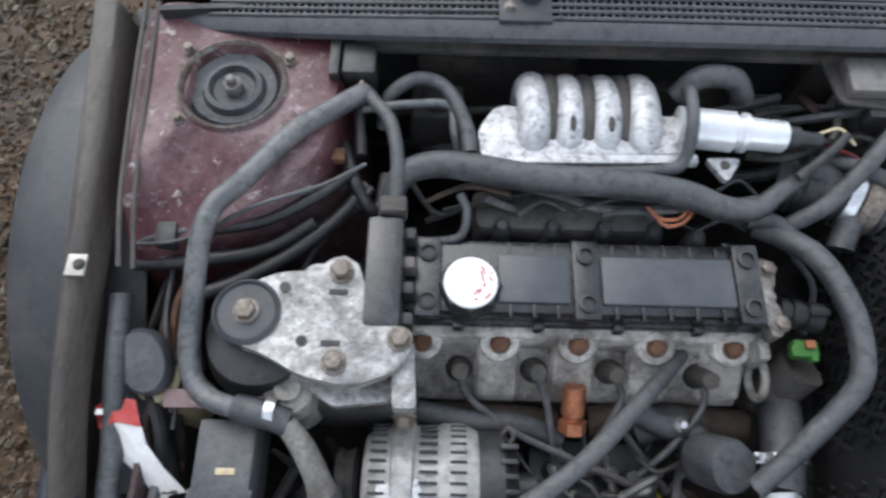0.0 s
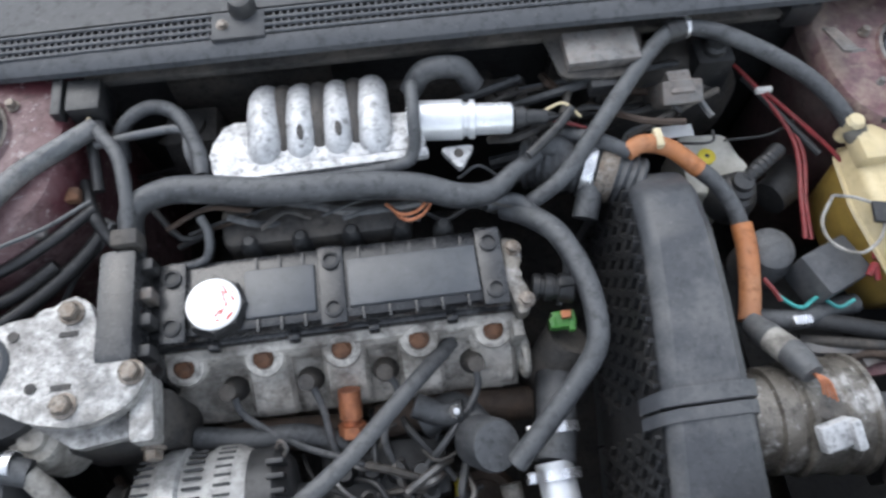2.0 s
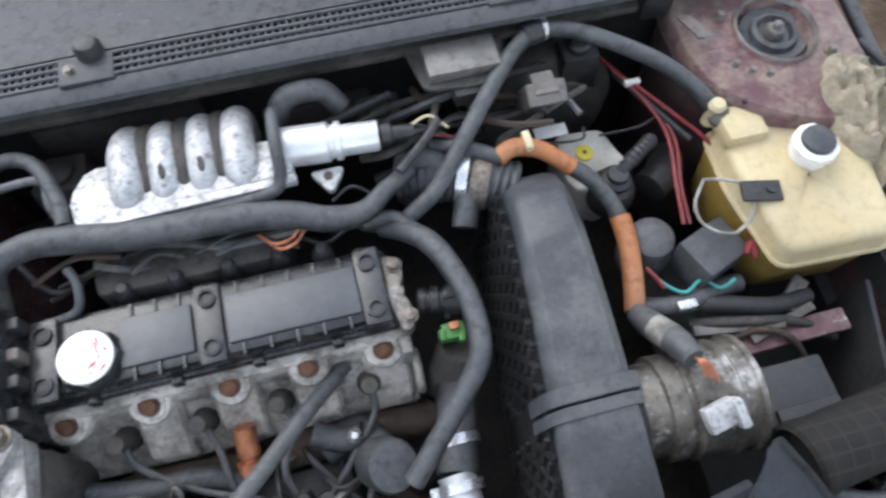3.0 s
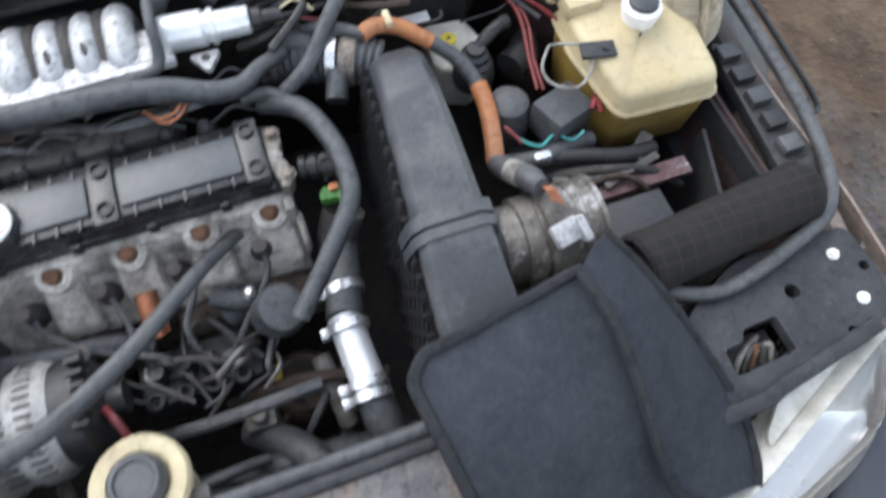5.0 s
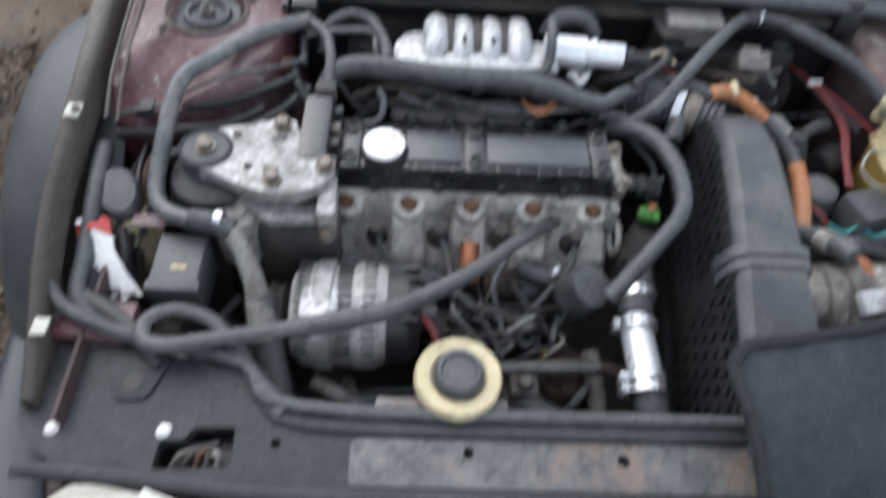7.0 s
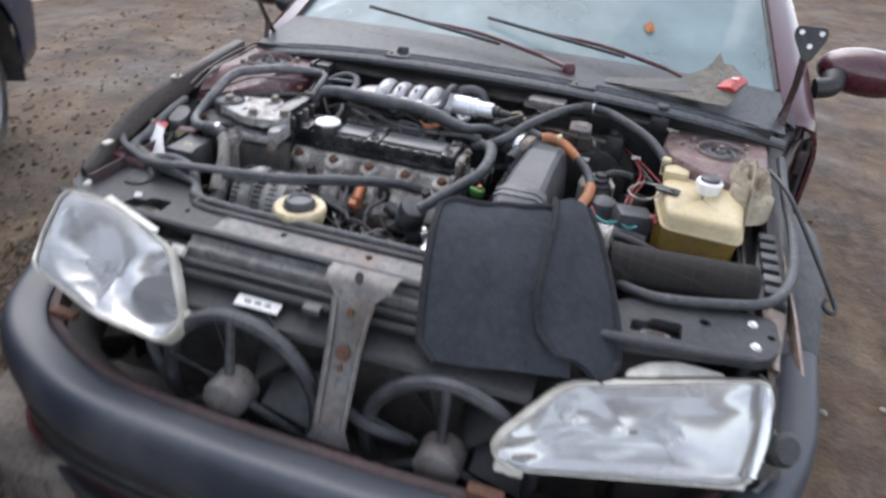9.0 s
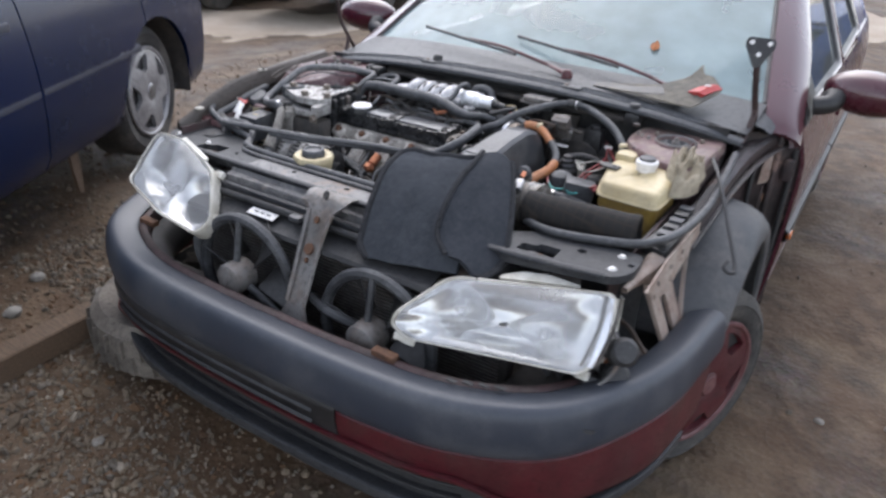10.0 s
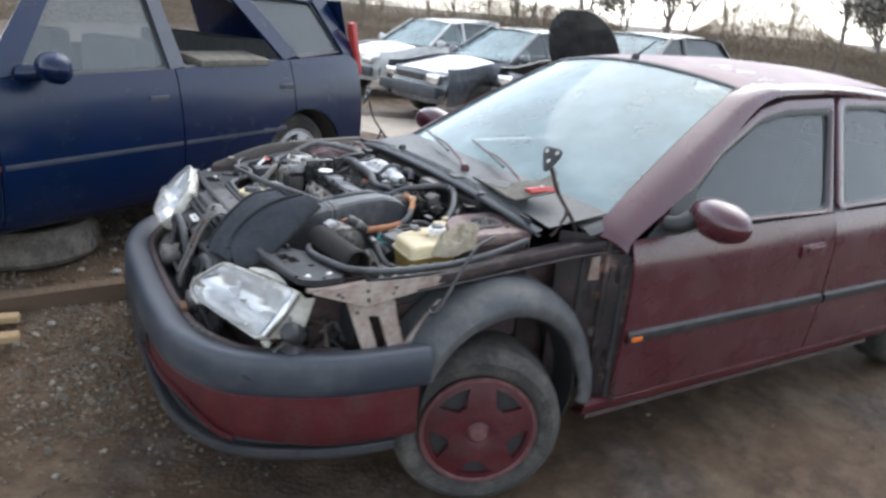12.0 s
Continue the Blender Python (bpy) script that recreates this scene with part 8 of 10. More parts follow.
for x, y, z, w, d, a in ((0.44, -0.215, 0.792, 0.12, 0.014, -8), (0.50, -0.222, 0.786, 0.10, 0.012, 14), (0.53, -0.19, 0.79, 0.05, 0.02, 40)):
    bm = bmesh.new()
    box(bm, (0, 0, 0), (w, d, 0.010), 0.002, Matrix.Translation((x, y, z)) @ pose(0, 0, 0, 6, 0, a))
    part("battery_clamp", bm, M_STEEL, car, "dirty clamp bar of the battery tray")
make("terminal_bolt", M_CHROME, car, "bright battery terminal", box, (0.372, -0.180, 0.825), (0.024, 0.012, 0.012), 0.003, Matrix.Identity(4))
make("tray_strip", M_TOWER, car, "maroon battery tray strip", box, (0.50, -0.235, 0.775), (0.18, 0.03, 0.012), 0.003)
bm = bmesh.new()
loft(bm, [[(x, y, 0.60) for y in (-0.40, -0.2, -0.02)] for x in (0.40, 0.55, 0.632)], thick=0.008)
tray = part("battery_tray", bm, M_SOOT, car, "empty black battery tray")
for wall in ([[(0.57, -0.40, z), (0.60, -0.30, z), (0.63, -0.20, z)] for z in (0.61, 0.68, 0.80)], [[(0.57, -0.405, z), (0.63, -0.415, z), (0.70, -0.38, z)] for z in (0.61, 0.68, 0.81)], [[(0.638 + 0.02 * (z > 0.7), -0.37, z), (0.638 + 0.02 * (z > 0.7), -0.2, z), (0.636 + 0.018 * (z > 0.7), 0.0, z)] for z in (0.60, 0.69, 0.71, 0.815)]):
    bm = bmesh.new()
    loft(bm, wall, thick=0.006)
    part("tray_wall", bm, M_SOOT, tray)
bm = bmesh.new()
prism(bm, rounded([(0.690, -0.08), (0.735, -0.09), (0.728, -0.355), (0.668, -0.345)], 0.01), 0.812, 0.834, 0.004)
fr_ = part("fuse_rail", bm, M_BLACK, car, "grey fuse-box strip on the wing")
for k in range(6):
    make("fuse_holder", M_BLACK if k % 2 else M_BOX, fr_, "", box, (0.702, -0.11 - 0.043 * k, 0.840), (0.032, 0.026, 0.016), 0.003)
# expansion tank
bm = bmesh.new()
tk = rounded([(0.475, 0.03), (0.600, 0.03), (0.655, -0.03), (0.645, -0.172), (0.492, -0.165), (0.470, -0.06)], 0.02, 4)
def tank_ring(k, z, g=0.0):
    c = V((0.56, -0.07, 0))
    return [(c.x + (x - c.x) * k, c.y + (y - c.y) * k, z - 0.04 * smooth01((-y - 0.09) / 0.1) * (z > 0.84) * 0.3) for x, y in tk]
loft(bm, [tank_ring(1.0, 0.850), tank_ring(1.02, 0.852), tank_ring(1.02, 0.859), tank_ring(1.0, 0.862), tank_ring(0.98, 0.880), tank_ring(0.95, 0.887), tank_ring(0.90, 0.891), tank_ring(0.82, 0.893), tank_ring(0.7, 0.894), tank_ring(0.5, 0.8945), tank_ring(0.3, 0.895), tank_ring(0.12, 0.895), tank_ring(0.02, 0.895)], closed=True)
tank = part("expansion_tank", bm, M_TANK, car, "yellowed translucent coolant tank")
bm = bmesh.new()
loft(bm, [tank_ring(0.3, 0.735), tank_ring(0.82, 0.735), tank_ring(0.91, 0.748), tank_ring(0.955, 0.80), tank_ring(0.985, 0.8395), tank_ring(0.988, 0.852)], closed=True)
part("tank_lower", bm, M_TANKLOW, tank, "brown-yellow lower half with old coolant")
make("tank_seam", M_TANK, tank, "moulded seam", tube, [V(q) for q in tank_ring(1.025, 0.8555)] + [V(tank_ring(1.025, 0.8555)[0])], 0.004, 6, 1, False)
bm = bmesh.new()
box(bm, (0.50, 0.012, 0.895), (0.055, 0.05, 0.03), 0.008)
lathe(bm, [(0.010, 0.88), (0.010, 0.91), (0.012, 0.915), (0.009, 0.92)], Matrix.Translation((0.474, 0.038, 0)), 14)
part("tank_neck", bm, M_TANK, tank)
bm = bmesh.new()
lathe(bm, [(0.026, 0.89), (0.026, 0.905), (0.029, 0.907), (0.029, 0.917), (0.026, 0.920), (0.021, 0.921)], Matrix.Translation((0.569, -0.045, 0)), 10)
part("tank_cap", bm, M_WHITE, tank, "white ribbed filler cap")
bm = bmesh.new()
lathe(bm, [(0.0215, 0.920), (0.0205, 0.926), (0.017, 0.928), (0, 0.928)], Matrix.Translation((0.569, -0.045, 0)), 24)
part("cap_top", bm, M_BOX, tank, "grey cap centre")
bm = bmesh.new()
box(bm, (0, 0, 0), (0.05, 0.028, 0.006), 0.003, Matrix.Translation((0.487, -0.082, 0.895)) @ pose(0, 0, 0, 0, 0, -12))
lathe(bm, [(0.006, 0.898), (0.006, 0.901)], Matrix.Translation((0.498, -0.084, 0)), 10)
part("tank_strap", bm, M_BLACK, tank, "black fixing strap")
bm = bmesh.new()
box(bm, (0.517, 0.035, 0.905), (0.026, 0.012, 0.035), 0.004)
part("tank_bracket", bm, M_BLACK, tank)
hose([(0.43, -0.045, 0.885), (0.408, -0.075, 0.88), (0.41, -0.105, 0.88), (0.44, -0.122, 0.88), (0.468, -0.105, 0.888), (0.474, -0.075, 0.894), (0.455, -0.055, 0.89), (0.43, -0.045, 0.885)], 0.0022, "pale cable loop hooked on the tank", M_CAST, "cable", 8)
bm = bmesh.new()
box(bm, (0, 0, 0), (0.078, 0.058, 0.05), 0.006, Matrix.Translation((0.425, -0.122, 0.825)) @ pose(0, 0, 0, 0, 8, 22))
rb = part("relay_cover", bm, M_BOX, car, "loose dark grey relay cover")
bm = bmesh.new()
lathe(bm, [(0.034, 0.78), (0.034, 0.82), (0.028, 0.842), (0.015, 0.850), (0, 0.852)], Matrix.Translation((0.358, -0.088, 0)), 24)
part("horn_dome", bm, M_HOSEGREY, car, "round grey dome")
hose([(0.34, -0.13, 0.835), (0.355, -0.15, 0.83), (0.375, -0.165, 0.83), (0.40, -0.155, 0.832), (0.42, -0.17, 0.83), (0.44, -0.165, 0.835)], 0.0025, "thin teal wire", M_TEAL, "cable", 6)
hose([(0.335, -0.125, 0.84), (0.342, -0.14, 0.84), (0.35, -0.155, 0.835)], 0.003, "short red wire", M_RED, "cable", 6)
hose([(0.462, -0.14, 0.845), (0.472, -0.128, 0.85), (0.475, -0.145, 0.84)], 0.004, "", M_RED, "cable", 6)
hose([(0.32, -0.165, 0.81), (0.37, -0.175, 0.815), (0.42, -0.165, 0.81), (0.46, -0.16, 0.80)], 0.013, "black hose under the wires")
for k, pts in enumerate(([(0.365, 0.215, 0.86), (0.40, 0.135, 0.865), (0.425, 0.05, 0.86), (0.412, -0.03, 0.85), (0.405, -0.08, 0.84)], [(0.37, 0.215, 0.855), (0.408, 0.13, 0.86), (0.435, 0.045, 0.855), (0.42, -0.03, 0.845), (0.415, -0.08, 0.835)], [(0.405, 0.13, 0.868), (0.44, 0.07, 0.868), (0.475, 0.015, 0.86), (0.49, -0.06, 0.85), (0.478, -0.12, 0.845)])):
    hose(pts, 0.0030, "red battery wire", M_RED, "red_wire", 8)
hose([(0.39, 0.16, 0.86), (0.415, 0.10, 0.862), (0.455, 0.03, 0.855)], 0.005, "black wire", M_BLACK, "cable", 8)
hose([(0.345, 0.075, 0.84), (0.40, 0.07, 0.85), (0.44, 0.085, 0.855)], 0.002, "thin black line", M_BLACK, "cable", 6)
make("cable_tie", M_WHITE, car, "white cable tie", box, (0.405, 0.128, 0.870), (0.022, 0.008, 0.008), 0.002)
# brake fluid reservoir and servo
bm = bmesh.new()
prism(bm, rounded([(0.285, 0.015), (0.335, -0.01), (0.375, 0.03), (0.358, 0.095), (0.290, 0.10)], 0.012), 0.74, 0.826, 0.008)
br = part("brake_reservoir", bm, M_HOUSING, car, "grey-cream brake-fluid reservoir")
bm = bmesh.new()
lathe(bm, [(0.012, 0.826), (0.012, 0.829), (0.010, 0.830), (0, 0.830)], Matrix.Translation((0.321, 0.060, 0)), 20)
part("yellow_sticker", bm, M_YELLOW, br, "round yellow warning disc")
make("sticker_mark", M_DARK, br, "", lathe, [(0.003, 0.830), (0.003, 0.8306)], Matrix.Translation((0.321, 0.060, 0)), 10)
bm = bmesh.new()
lathe(bm, [(0.030, 0.800), (0.032, 0.812), (0.031, 0.830), (0.026, 0.836), (0.026, 0.842), (0.020, 0.848), (0.020, 0.856), (0.014, 0.860), (0.013, 0.868), (0, 0.869)], Matrix.Translation((0.338, -0.002, 0)), 26)
part("reservoir_cap", bm, M_BLACK, br, "black cap with a wire boot")
hose([(0.340, 0.0, 0.862), (0.362, 0.014, 0.866), (0.385, 0.03, 0.862), (0.405, 0.045, 0.85)], [0.008, 0.010, 0.009, 0.011], "ribbed black cable boot", M_BLACK, "cable", 12, ribs=0.0012)
hose([(0.40, 0.0, 0.80), (0.43, 0.02, 0.80), (0.45, 0.05, 0.78)], 0.025, "black ribbed gaiter", M_BLACK, "gaiter", 14)
bm = bmesh.new()
lathe(bm, [(0.03, 0), (0.10, 0.01), (0.115, 0.03), (0.115, 0.06), (0.09, 0.09), (0.04, 0.10)], frame_z((0.30, 0.245, 0.77), (0.30, -0.4, 0.77)), 32)
part("brake_servo", bm, M_DARK, car, "black brake servo drum")
bm = bmesh.new()
prism(bm, rounded([(0.100, 0.190), (0.225, 0.180), (0.215, 0.118), (0.175, 0.112), (0.112, 0.120)], 0.010), 0.950, 0.955, 0.0015)
ecu = part("control_module", bm, M_DARK, car, "pale bracket of the control module")
make("module_case", M_STEEL, ecu, "ribbed aluminium module", box, (0.165, 0.150, 0.963), (0.09, 0.048, 0.016), 0.003)
make("module_plug", M_SOOT, ecu, "dark plug", box, (0.165, 0.112, 0.94), (0.035, 0.016, 0.022), 0.004)
bm = bmesh.new()
box(bm, (0, 0, 0), (0.052, 0.03, 0.075), 0.005, Matrix.Translation((0.262, 0.112, 0.905)) @ pose(0, 0, 0, 30))
box(bm, (0.262, 0.108, 0.925), (0.03, 0.034, 0.03), 0.003)
part("relay_bracket", bm, M_STEEL, car, "grey relay on a plastic bracket")
make("paper_tag", M_WHITE, car, "small white tag with bars", box, (0.275, 0.085, 0.86), (0.045, 0.018, 0.002), 0.0005)
bm = bmesh.new()
box(bm, (0.44, 0.20, 0.945), (0.045, 0.04, 0.04), 0.010)
lathe(bm, [(0.018, 0.95), (0.018, 0.985), (0.014, 0.99), (0, 0.99)], Matrix.Translation((0.44, 0.20, 0)), 16)
part("bulkhead_valve", bm, M_BLACK, car, "black valve by the strut tower")
bm = bmesh.new()
loft(bm, [[(0.458, 0.160, 0.948), (0.474, 0.158, 0.949)], [(0.462, 0.138, 0.952), (0.480, 0.136, 0.953)], [(0.468, 0.118, 0.953), (0.487, 0.118, 0.954)], [(0.470, 0.110, 0.962), (0.488, 0.110, 0.963)]], thick=0.003)
part("tower_bracket", bm, M_STEEL, car, "bent dirty lug on the tower")
for p in ((0.500, 0.070, 0.946), (0.516, 0.056, 0.946), (0.536, 0.047, 0.946)):
    bolt("tower_stud", p, 0.0042, 0.008, car, M_STEEL)
hose([(0.476, 0.038, 0.902), (0.482, 0.030, 0.898), (0.490, 0.026, 0.900)], [0.013, 0.016, 0.011], "crumpled dirty tape on the hose end", M_TORN, "tape")

# loose wiring across the bay
make("loose_wire", M_HOSE, car, "thin wire over the strut tower", tube, [(-0.7, -0.061, 0.905), (-0.634, -0.062, 0.925), (-0.553, -0.036, 0.958), (-0.483, -0.008, 0.957), (-0.437, 0.023, 0.952)], 0.0025, 6, 4)
make("loose_wire", M_SOOT, car, "thin vacuum hose", tube, [(-0.402, 0.053, 0.9), (-0.361, 0.001, 0.88), (-0.328, 0.012, 0.87), (-0.37, -0.001, 0.86)], 0.004, 6, 4)
make("loose_wire", M_RED, car, "dusty red wire", tube, [(0.059, 0.084, 0.93), (0.092, 0.079, 0.93), (0.135, 0.069, 0.92), (0.169, 0.059, 0.9)], 0.0025, 6, 4)
make("loose_wire", M_SOOT, car, "black wire loom", tube, [(0.046, 0.009, 0.87), (0.071, -0.032, 0.86), (0.095, -0.073, 0.85), (0.078, -0.127, 0.84)], 0.004, 6, 4)
make("loose_wire", M_PIPE, car, "grimy fuel pipe", tube, [(-0.286, 0.036, 0.9), (-0.218, 0.028, 0.885), (-0.151, 0.008, 0.885), (-0.054, 0.013, 0.885), (0.035, 0.025, 0.89)], 0.006, 6, 4)
make("loose_wire", M_SOOT, car, "injector wiring", tube, [(-0.259, 0.018, 0.875), (-0.232, -0.0, 0.865), (-0.211, 0.011, 0.87), (-0.184, -0.009, 0.865), (-0.156, 0.004, 0.87)], 0.003, 6, 4)
make("loose_wire", M_SOOT, car, "injector wiring", tube, [(-0.107, -0.003, 0.865), (-0.08, 0.008, 0.872), (-0.045, -0.007, 0.865), (-0.011, 0.004, 0.872), (0.018, -0.005, 0.865)], 0.003, 6, 4)
make("loose_wire", M_HOSEGREY, car, "dusty cable", tube, [(-0.52, -0.068, 0.84), (-0.492, -0.025, 0.86), (-0.456, 0.002, 0.88), (-0.434, 0.022, 0.9)], 0.004, 6, 4)


# ---- loose things on the car ----
def mat_point(u, v):
    """The felt boot mat draped from the air box over the slam panel."""
    top = V((0.085, -0.432, 0.942)).lerp(V((0.300, -0.398, 0.955)), u)
    bot = V((0.138, -0.688, 0.775)).lerp(V((0.386, -0.668, 0.804)), u)
    p = top.lerp(bot, v)
    p.z += 0.055 * math.sin(math.pi * v) * (0.75 + 0.25 * math.sin(2.5 * u + 0.6)) + 0.006 * noise.noise(V((u * 4, v * 4, 0)))
    p.x += 0.012 * math.sin(math.pi * v) * (u - 0.5)
    return p


boot_mat = thing("felt_mat", (0.24, -0.55, 0.86), "black felt mat draped over the air box and slam panel", "mat")
bm = bmesh.new()
rows = []
for j in range(17):
    v = j / 16
    row = []
    for i in range(17):
        u = i / 16
        e = 0.0
        for vv in (v, 1 - v):
            if vv < 0.12:
                e = max(e, (1 - math.sqrt(max(0, 1 - (1 - vv / 0.12) ** 2))) * 0.11)
        row.append(mat_point(e + (1 - e) * u, v))
    rows.append(row)
loft(bm, rows, thick=0.012)
part("mat_body", bm, M_FELT, boot_mat, sharp=70)
bm = bmesh.new()
rim_pts = [r[0] for r in rows][::-1] + rows[0][1:]
rim_pts = rim_pts + []
tube(bm, rim_pts, 0.0075, 8, 2)
part("mat_piping", bm, M_FELTEDGE, boot_mat, "bound edge")
bm = bmesh.new()
rows = []
inner_e = catmull([mat_point(u, v) + V((0, -0.006, 0.018)) for u, v in ((0.95, 0.0), (0.90, 0.25), (0.82, 0.50), (0.77, 0.72), (0.78, 0.86), (0.90, 0.95))], 4)
outer_e = catmull([(0.345, -0.366, 0.950), (0.378, -0.42, 0.925), (0.420, -0.50, 0.872), (0.450, -0.58, 0.822), (0.446, -0.635, 0.806), (0.430, -0.664, 0.808)], 4)
for a, b in zip(inner_e, outer_e):
    rows.append([a.lerp(b, t) + V((0.2, 0.1, 0.8)) * 0.018 * math.sin(math.pi * t) for t in (0, 0.15, 0.4, 0.7, 0.9, 1)])
loft(bm, rows, thick=0.012)
part("mat_flap", bm, M_FELTSHADE, boot_mat, "folded side flap", 70)
bm = bmesh.new()
tube(bm, [p + V((-0.002, 0, 0.004)) for p in inner_e], 0.0055, 8, 1)
part("mat_piping", bm, M_FELTEDGE, boot_mat)
bm = bmesh.new()
tube(bm, [p + V((0.0, 0, 0.0)) for p in outer_e], 0.0075, 8, 1)
part("mat_piping", bm, M_FELTEDGE, boot_mat)

pack = thing("sachet", (-0.66, -0.275, 0.845), "torn red and white foil sachet lying by the wing", "packaging")
bm = bmesh.new()
loft(bm, [[(-0.712, -0.238, 0.880), (-0.695, -0.228, 0.888), (-0.672, -0.230, 0.880)], [(-0.702, -0.262, 0.882), (-0.684, -0.255, 0.892), (-0.660, -0.258, 0.880)]], thick=0.004)
part("sachet_top", bm, M_REDINK, pack, "red printed end")
bm = bmesh.new()
loft(bm, [[(-0.704, -0.260, 0.880), (-0.684, -0.253, 0.890), (-0.660, -0.258, 0.879)], [(-0.688, -0.284, 0.866), (-0.668, -0.272, 0.878), (-0.656, -0.274, 0.868)], [(-0.664, -0.305, 0.846), (-0.652, -0.298, 0.856), (-0.640, -0.296, 0.850)], [(-0.644, -0.332, 0.828), (-0.634, -0.322, 0.836), (-0.618, -0.318, 0.832)]], thick=0.003)
part("sachet_body", bm, M_WHITE, pack, "crumpled white foil")
for k in range(2):
    make("print_bar", M_WHITE if k == 0 else M_DARK, pack, "", box, ((-0.700, -0.245, 0.8885) if k == 0 else (-0.634, -0.319, 0.8375)), (0.014, 0.006, 0.0012) if k == 0 else (0.016, 0.004, 0.0012), 0.0003)

bm = bmesh.new()
rows = []
for i in range(27):
    row = []
    for j in range(27):
        ca, cb = i / 13 - 1, j / 13 - 1
        u, v = (ca * math.sqrt(1 - cb * cb / 2) + 1) / 2, (cb * math.sqrt(1 - ca * ca / 2) + 1) / 2
        p = V((0.592, 0.075, 0.922)).lerp(V((0.624, -0.110, 0.888)), v).lerp(V((0.704, 0.062, 0.915)).lerp(V((0.708, -0.088, 0.876)), v), u)
        f = 0.024 * (1 - abs(2 * noise.noise(V((u * 4.2 + 3, v * 3.2, 0.7)))) * 1.8) + 0.012 * (1 - abs(2 * noise.noise(V((u * 8.5, v * 7.5, 2.3)))) * 1.6)
        edge = min(1 - abs(ca), 1 - abs(cb)) / 2
        p.z += f * min(1, edge * 7) + 0.018 * math.sin(math.pi * u) * math.sin(math.pi * v) - 0.02 * max(0, 0.1 - edge) * 10 * 0.8
        p.x += 0.016 * noise.noise(V((u * 3, v * 3, 5)))
        p.y += 0.018 * noise.noise(V((u * 3, v * 3, 9)))
        row.append(p)
    rows.append(row)
under = [[q - V((0, 0, 0.007)) for q in row] for row in rows]
loft(bm, [up_ + dn_[::-1] for up_, dn_ in zip(rows, under)], closed=True)
for up_, dn_ in ((rows[0], under[0]), (rows[-1], under[-1])):
    bm.faces.new([bm.verts.new(q) for q in up_ + dn_[::-1]])
rag = single("crumpled_rag", bm, M_RAG, "crumpled beige rag stuffed beside the coolant tank", "rag", sharp=32)

card = thing("fibre_scrap", (0.53, 0.32, 1.0), "torn grey-brown fibre board lying on the cowl", "scrap")
bm = bmesh.new()
loft(bm, [[(0.30, 0.262, 1.006), (0.34, 0.250, 1.008), (0.44, 0.238, 1.008), (0.535, 0.235, 1.002), (0.585, 0.243, 0.998)], [(0.31, 0.285, 1.014), (0.36, 0.285, 1.016), (0.46, 0.290, 1.022), (0.55, 0.290, 1.024), (0.610, 0.300, 1.014)], [(0.46, 0.315, 1.026), (0.49, 0.325, 1.030), (0.53, 0.335, 1.036), (0.58, 0.335, 1.036), (0.628, 0.340, 1.024)], [(0.515, 0.375, 1.040), (0.530, 0.388, 1.048), (0.560, 0.385, 1.046), (0.600, 0.378, 1.042), (0.632, 0.372, 1.030)], [(0.542, 0.412, 1.060), (0.552, 0.432, 1.080), (0.566, 0.412, 1.058), (0.592, 0.420, 1.054), (0.618, 0.400, 1.036)]], thick=0.004)
part("scrap_sheet", bm, M_TORN, card, "", 25)
bm = bmesh.new()
loft(bm, [[(0.285, 0.255, 1.006), (0.44, 0.245, 1.012), (0.50, 0.262, 1.016)], [(0.290, 0.275, 1.014), (0.42, 0.285, 1.020), (0.48, 0.300, 1.028)]], thick=0.004)
part("scrap_corner", bm, M_BLACK, card, "black broken corner")
bm = bmesh.new()
loft(bm, [[screen_pt(u, v, 0.006 + lift) for u, lift in ((us - w, 0.0), (us, 0.008), (us + w, 0.002))] for us, v, w in ((0.508, 0.155, 0.002), (0.512, 0.168, 0.018), (0.506, 0.184, 0.022), (0.510, 0.199, 0.010), (0.512, 0.207, 0.002))], thick=0.001)
single("fallen_leaf", bm, M_LEAF, "dry orange leaf stuck to the windscreen", "leaf")
packet = thing("red_packet", (0.59, 0.335, 1.02), "small faded red packet on the cowl", "packet")
bm = bmesh.new()
loft(bm, [[(0.555, 0.295, 1.028), (0.585, 0.292, 1.032), (0.60, 0.295, 1.024)], [(0.572, 0.335, 1.036), (0.60, 0.332, 1.040), (0.617, 0.335, 1.030)], [(0.588, 0.375, 1.040), (0.615, 0.372, 1.042), (0.632, 0.375, 1.032)]], thick=0.010)
part("packet_body", bm, M_REDINK, packet)
make("packet_mark", M_WHITE, packet, "", box, (0.597, 0.34, 1.0425), (0.016, 0.010, 0.002), 0.0005, None)

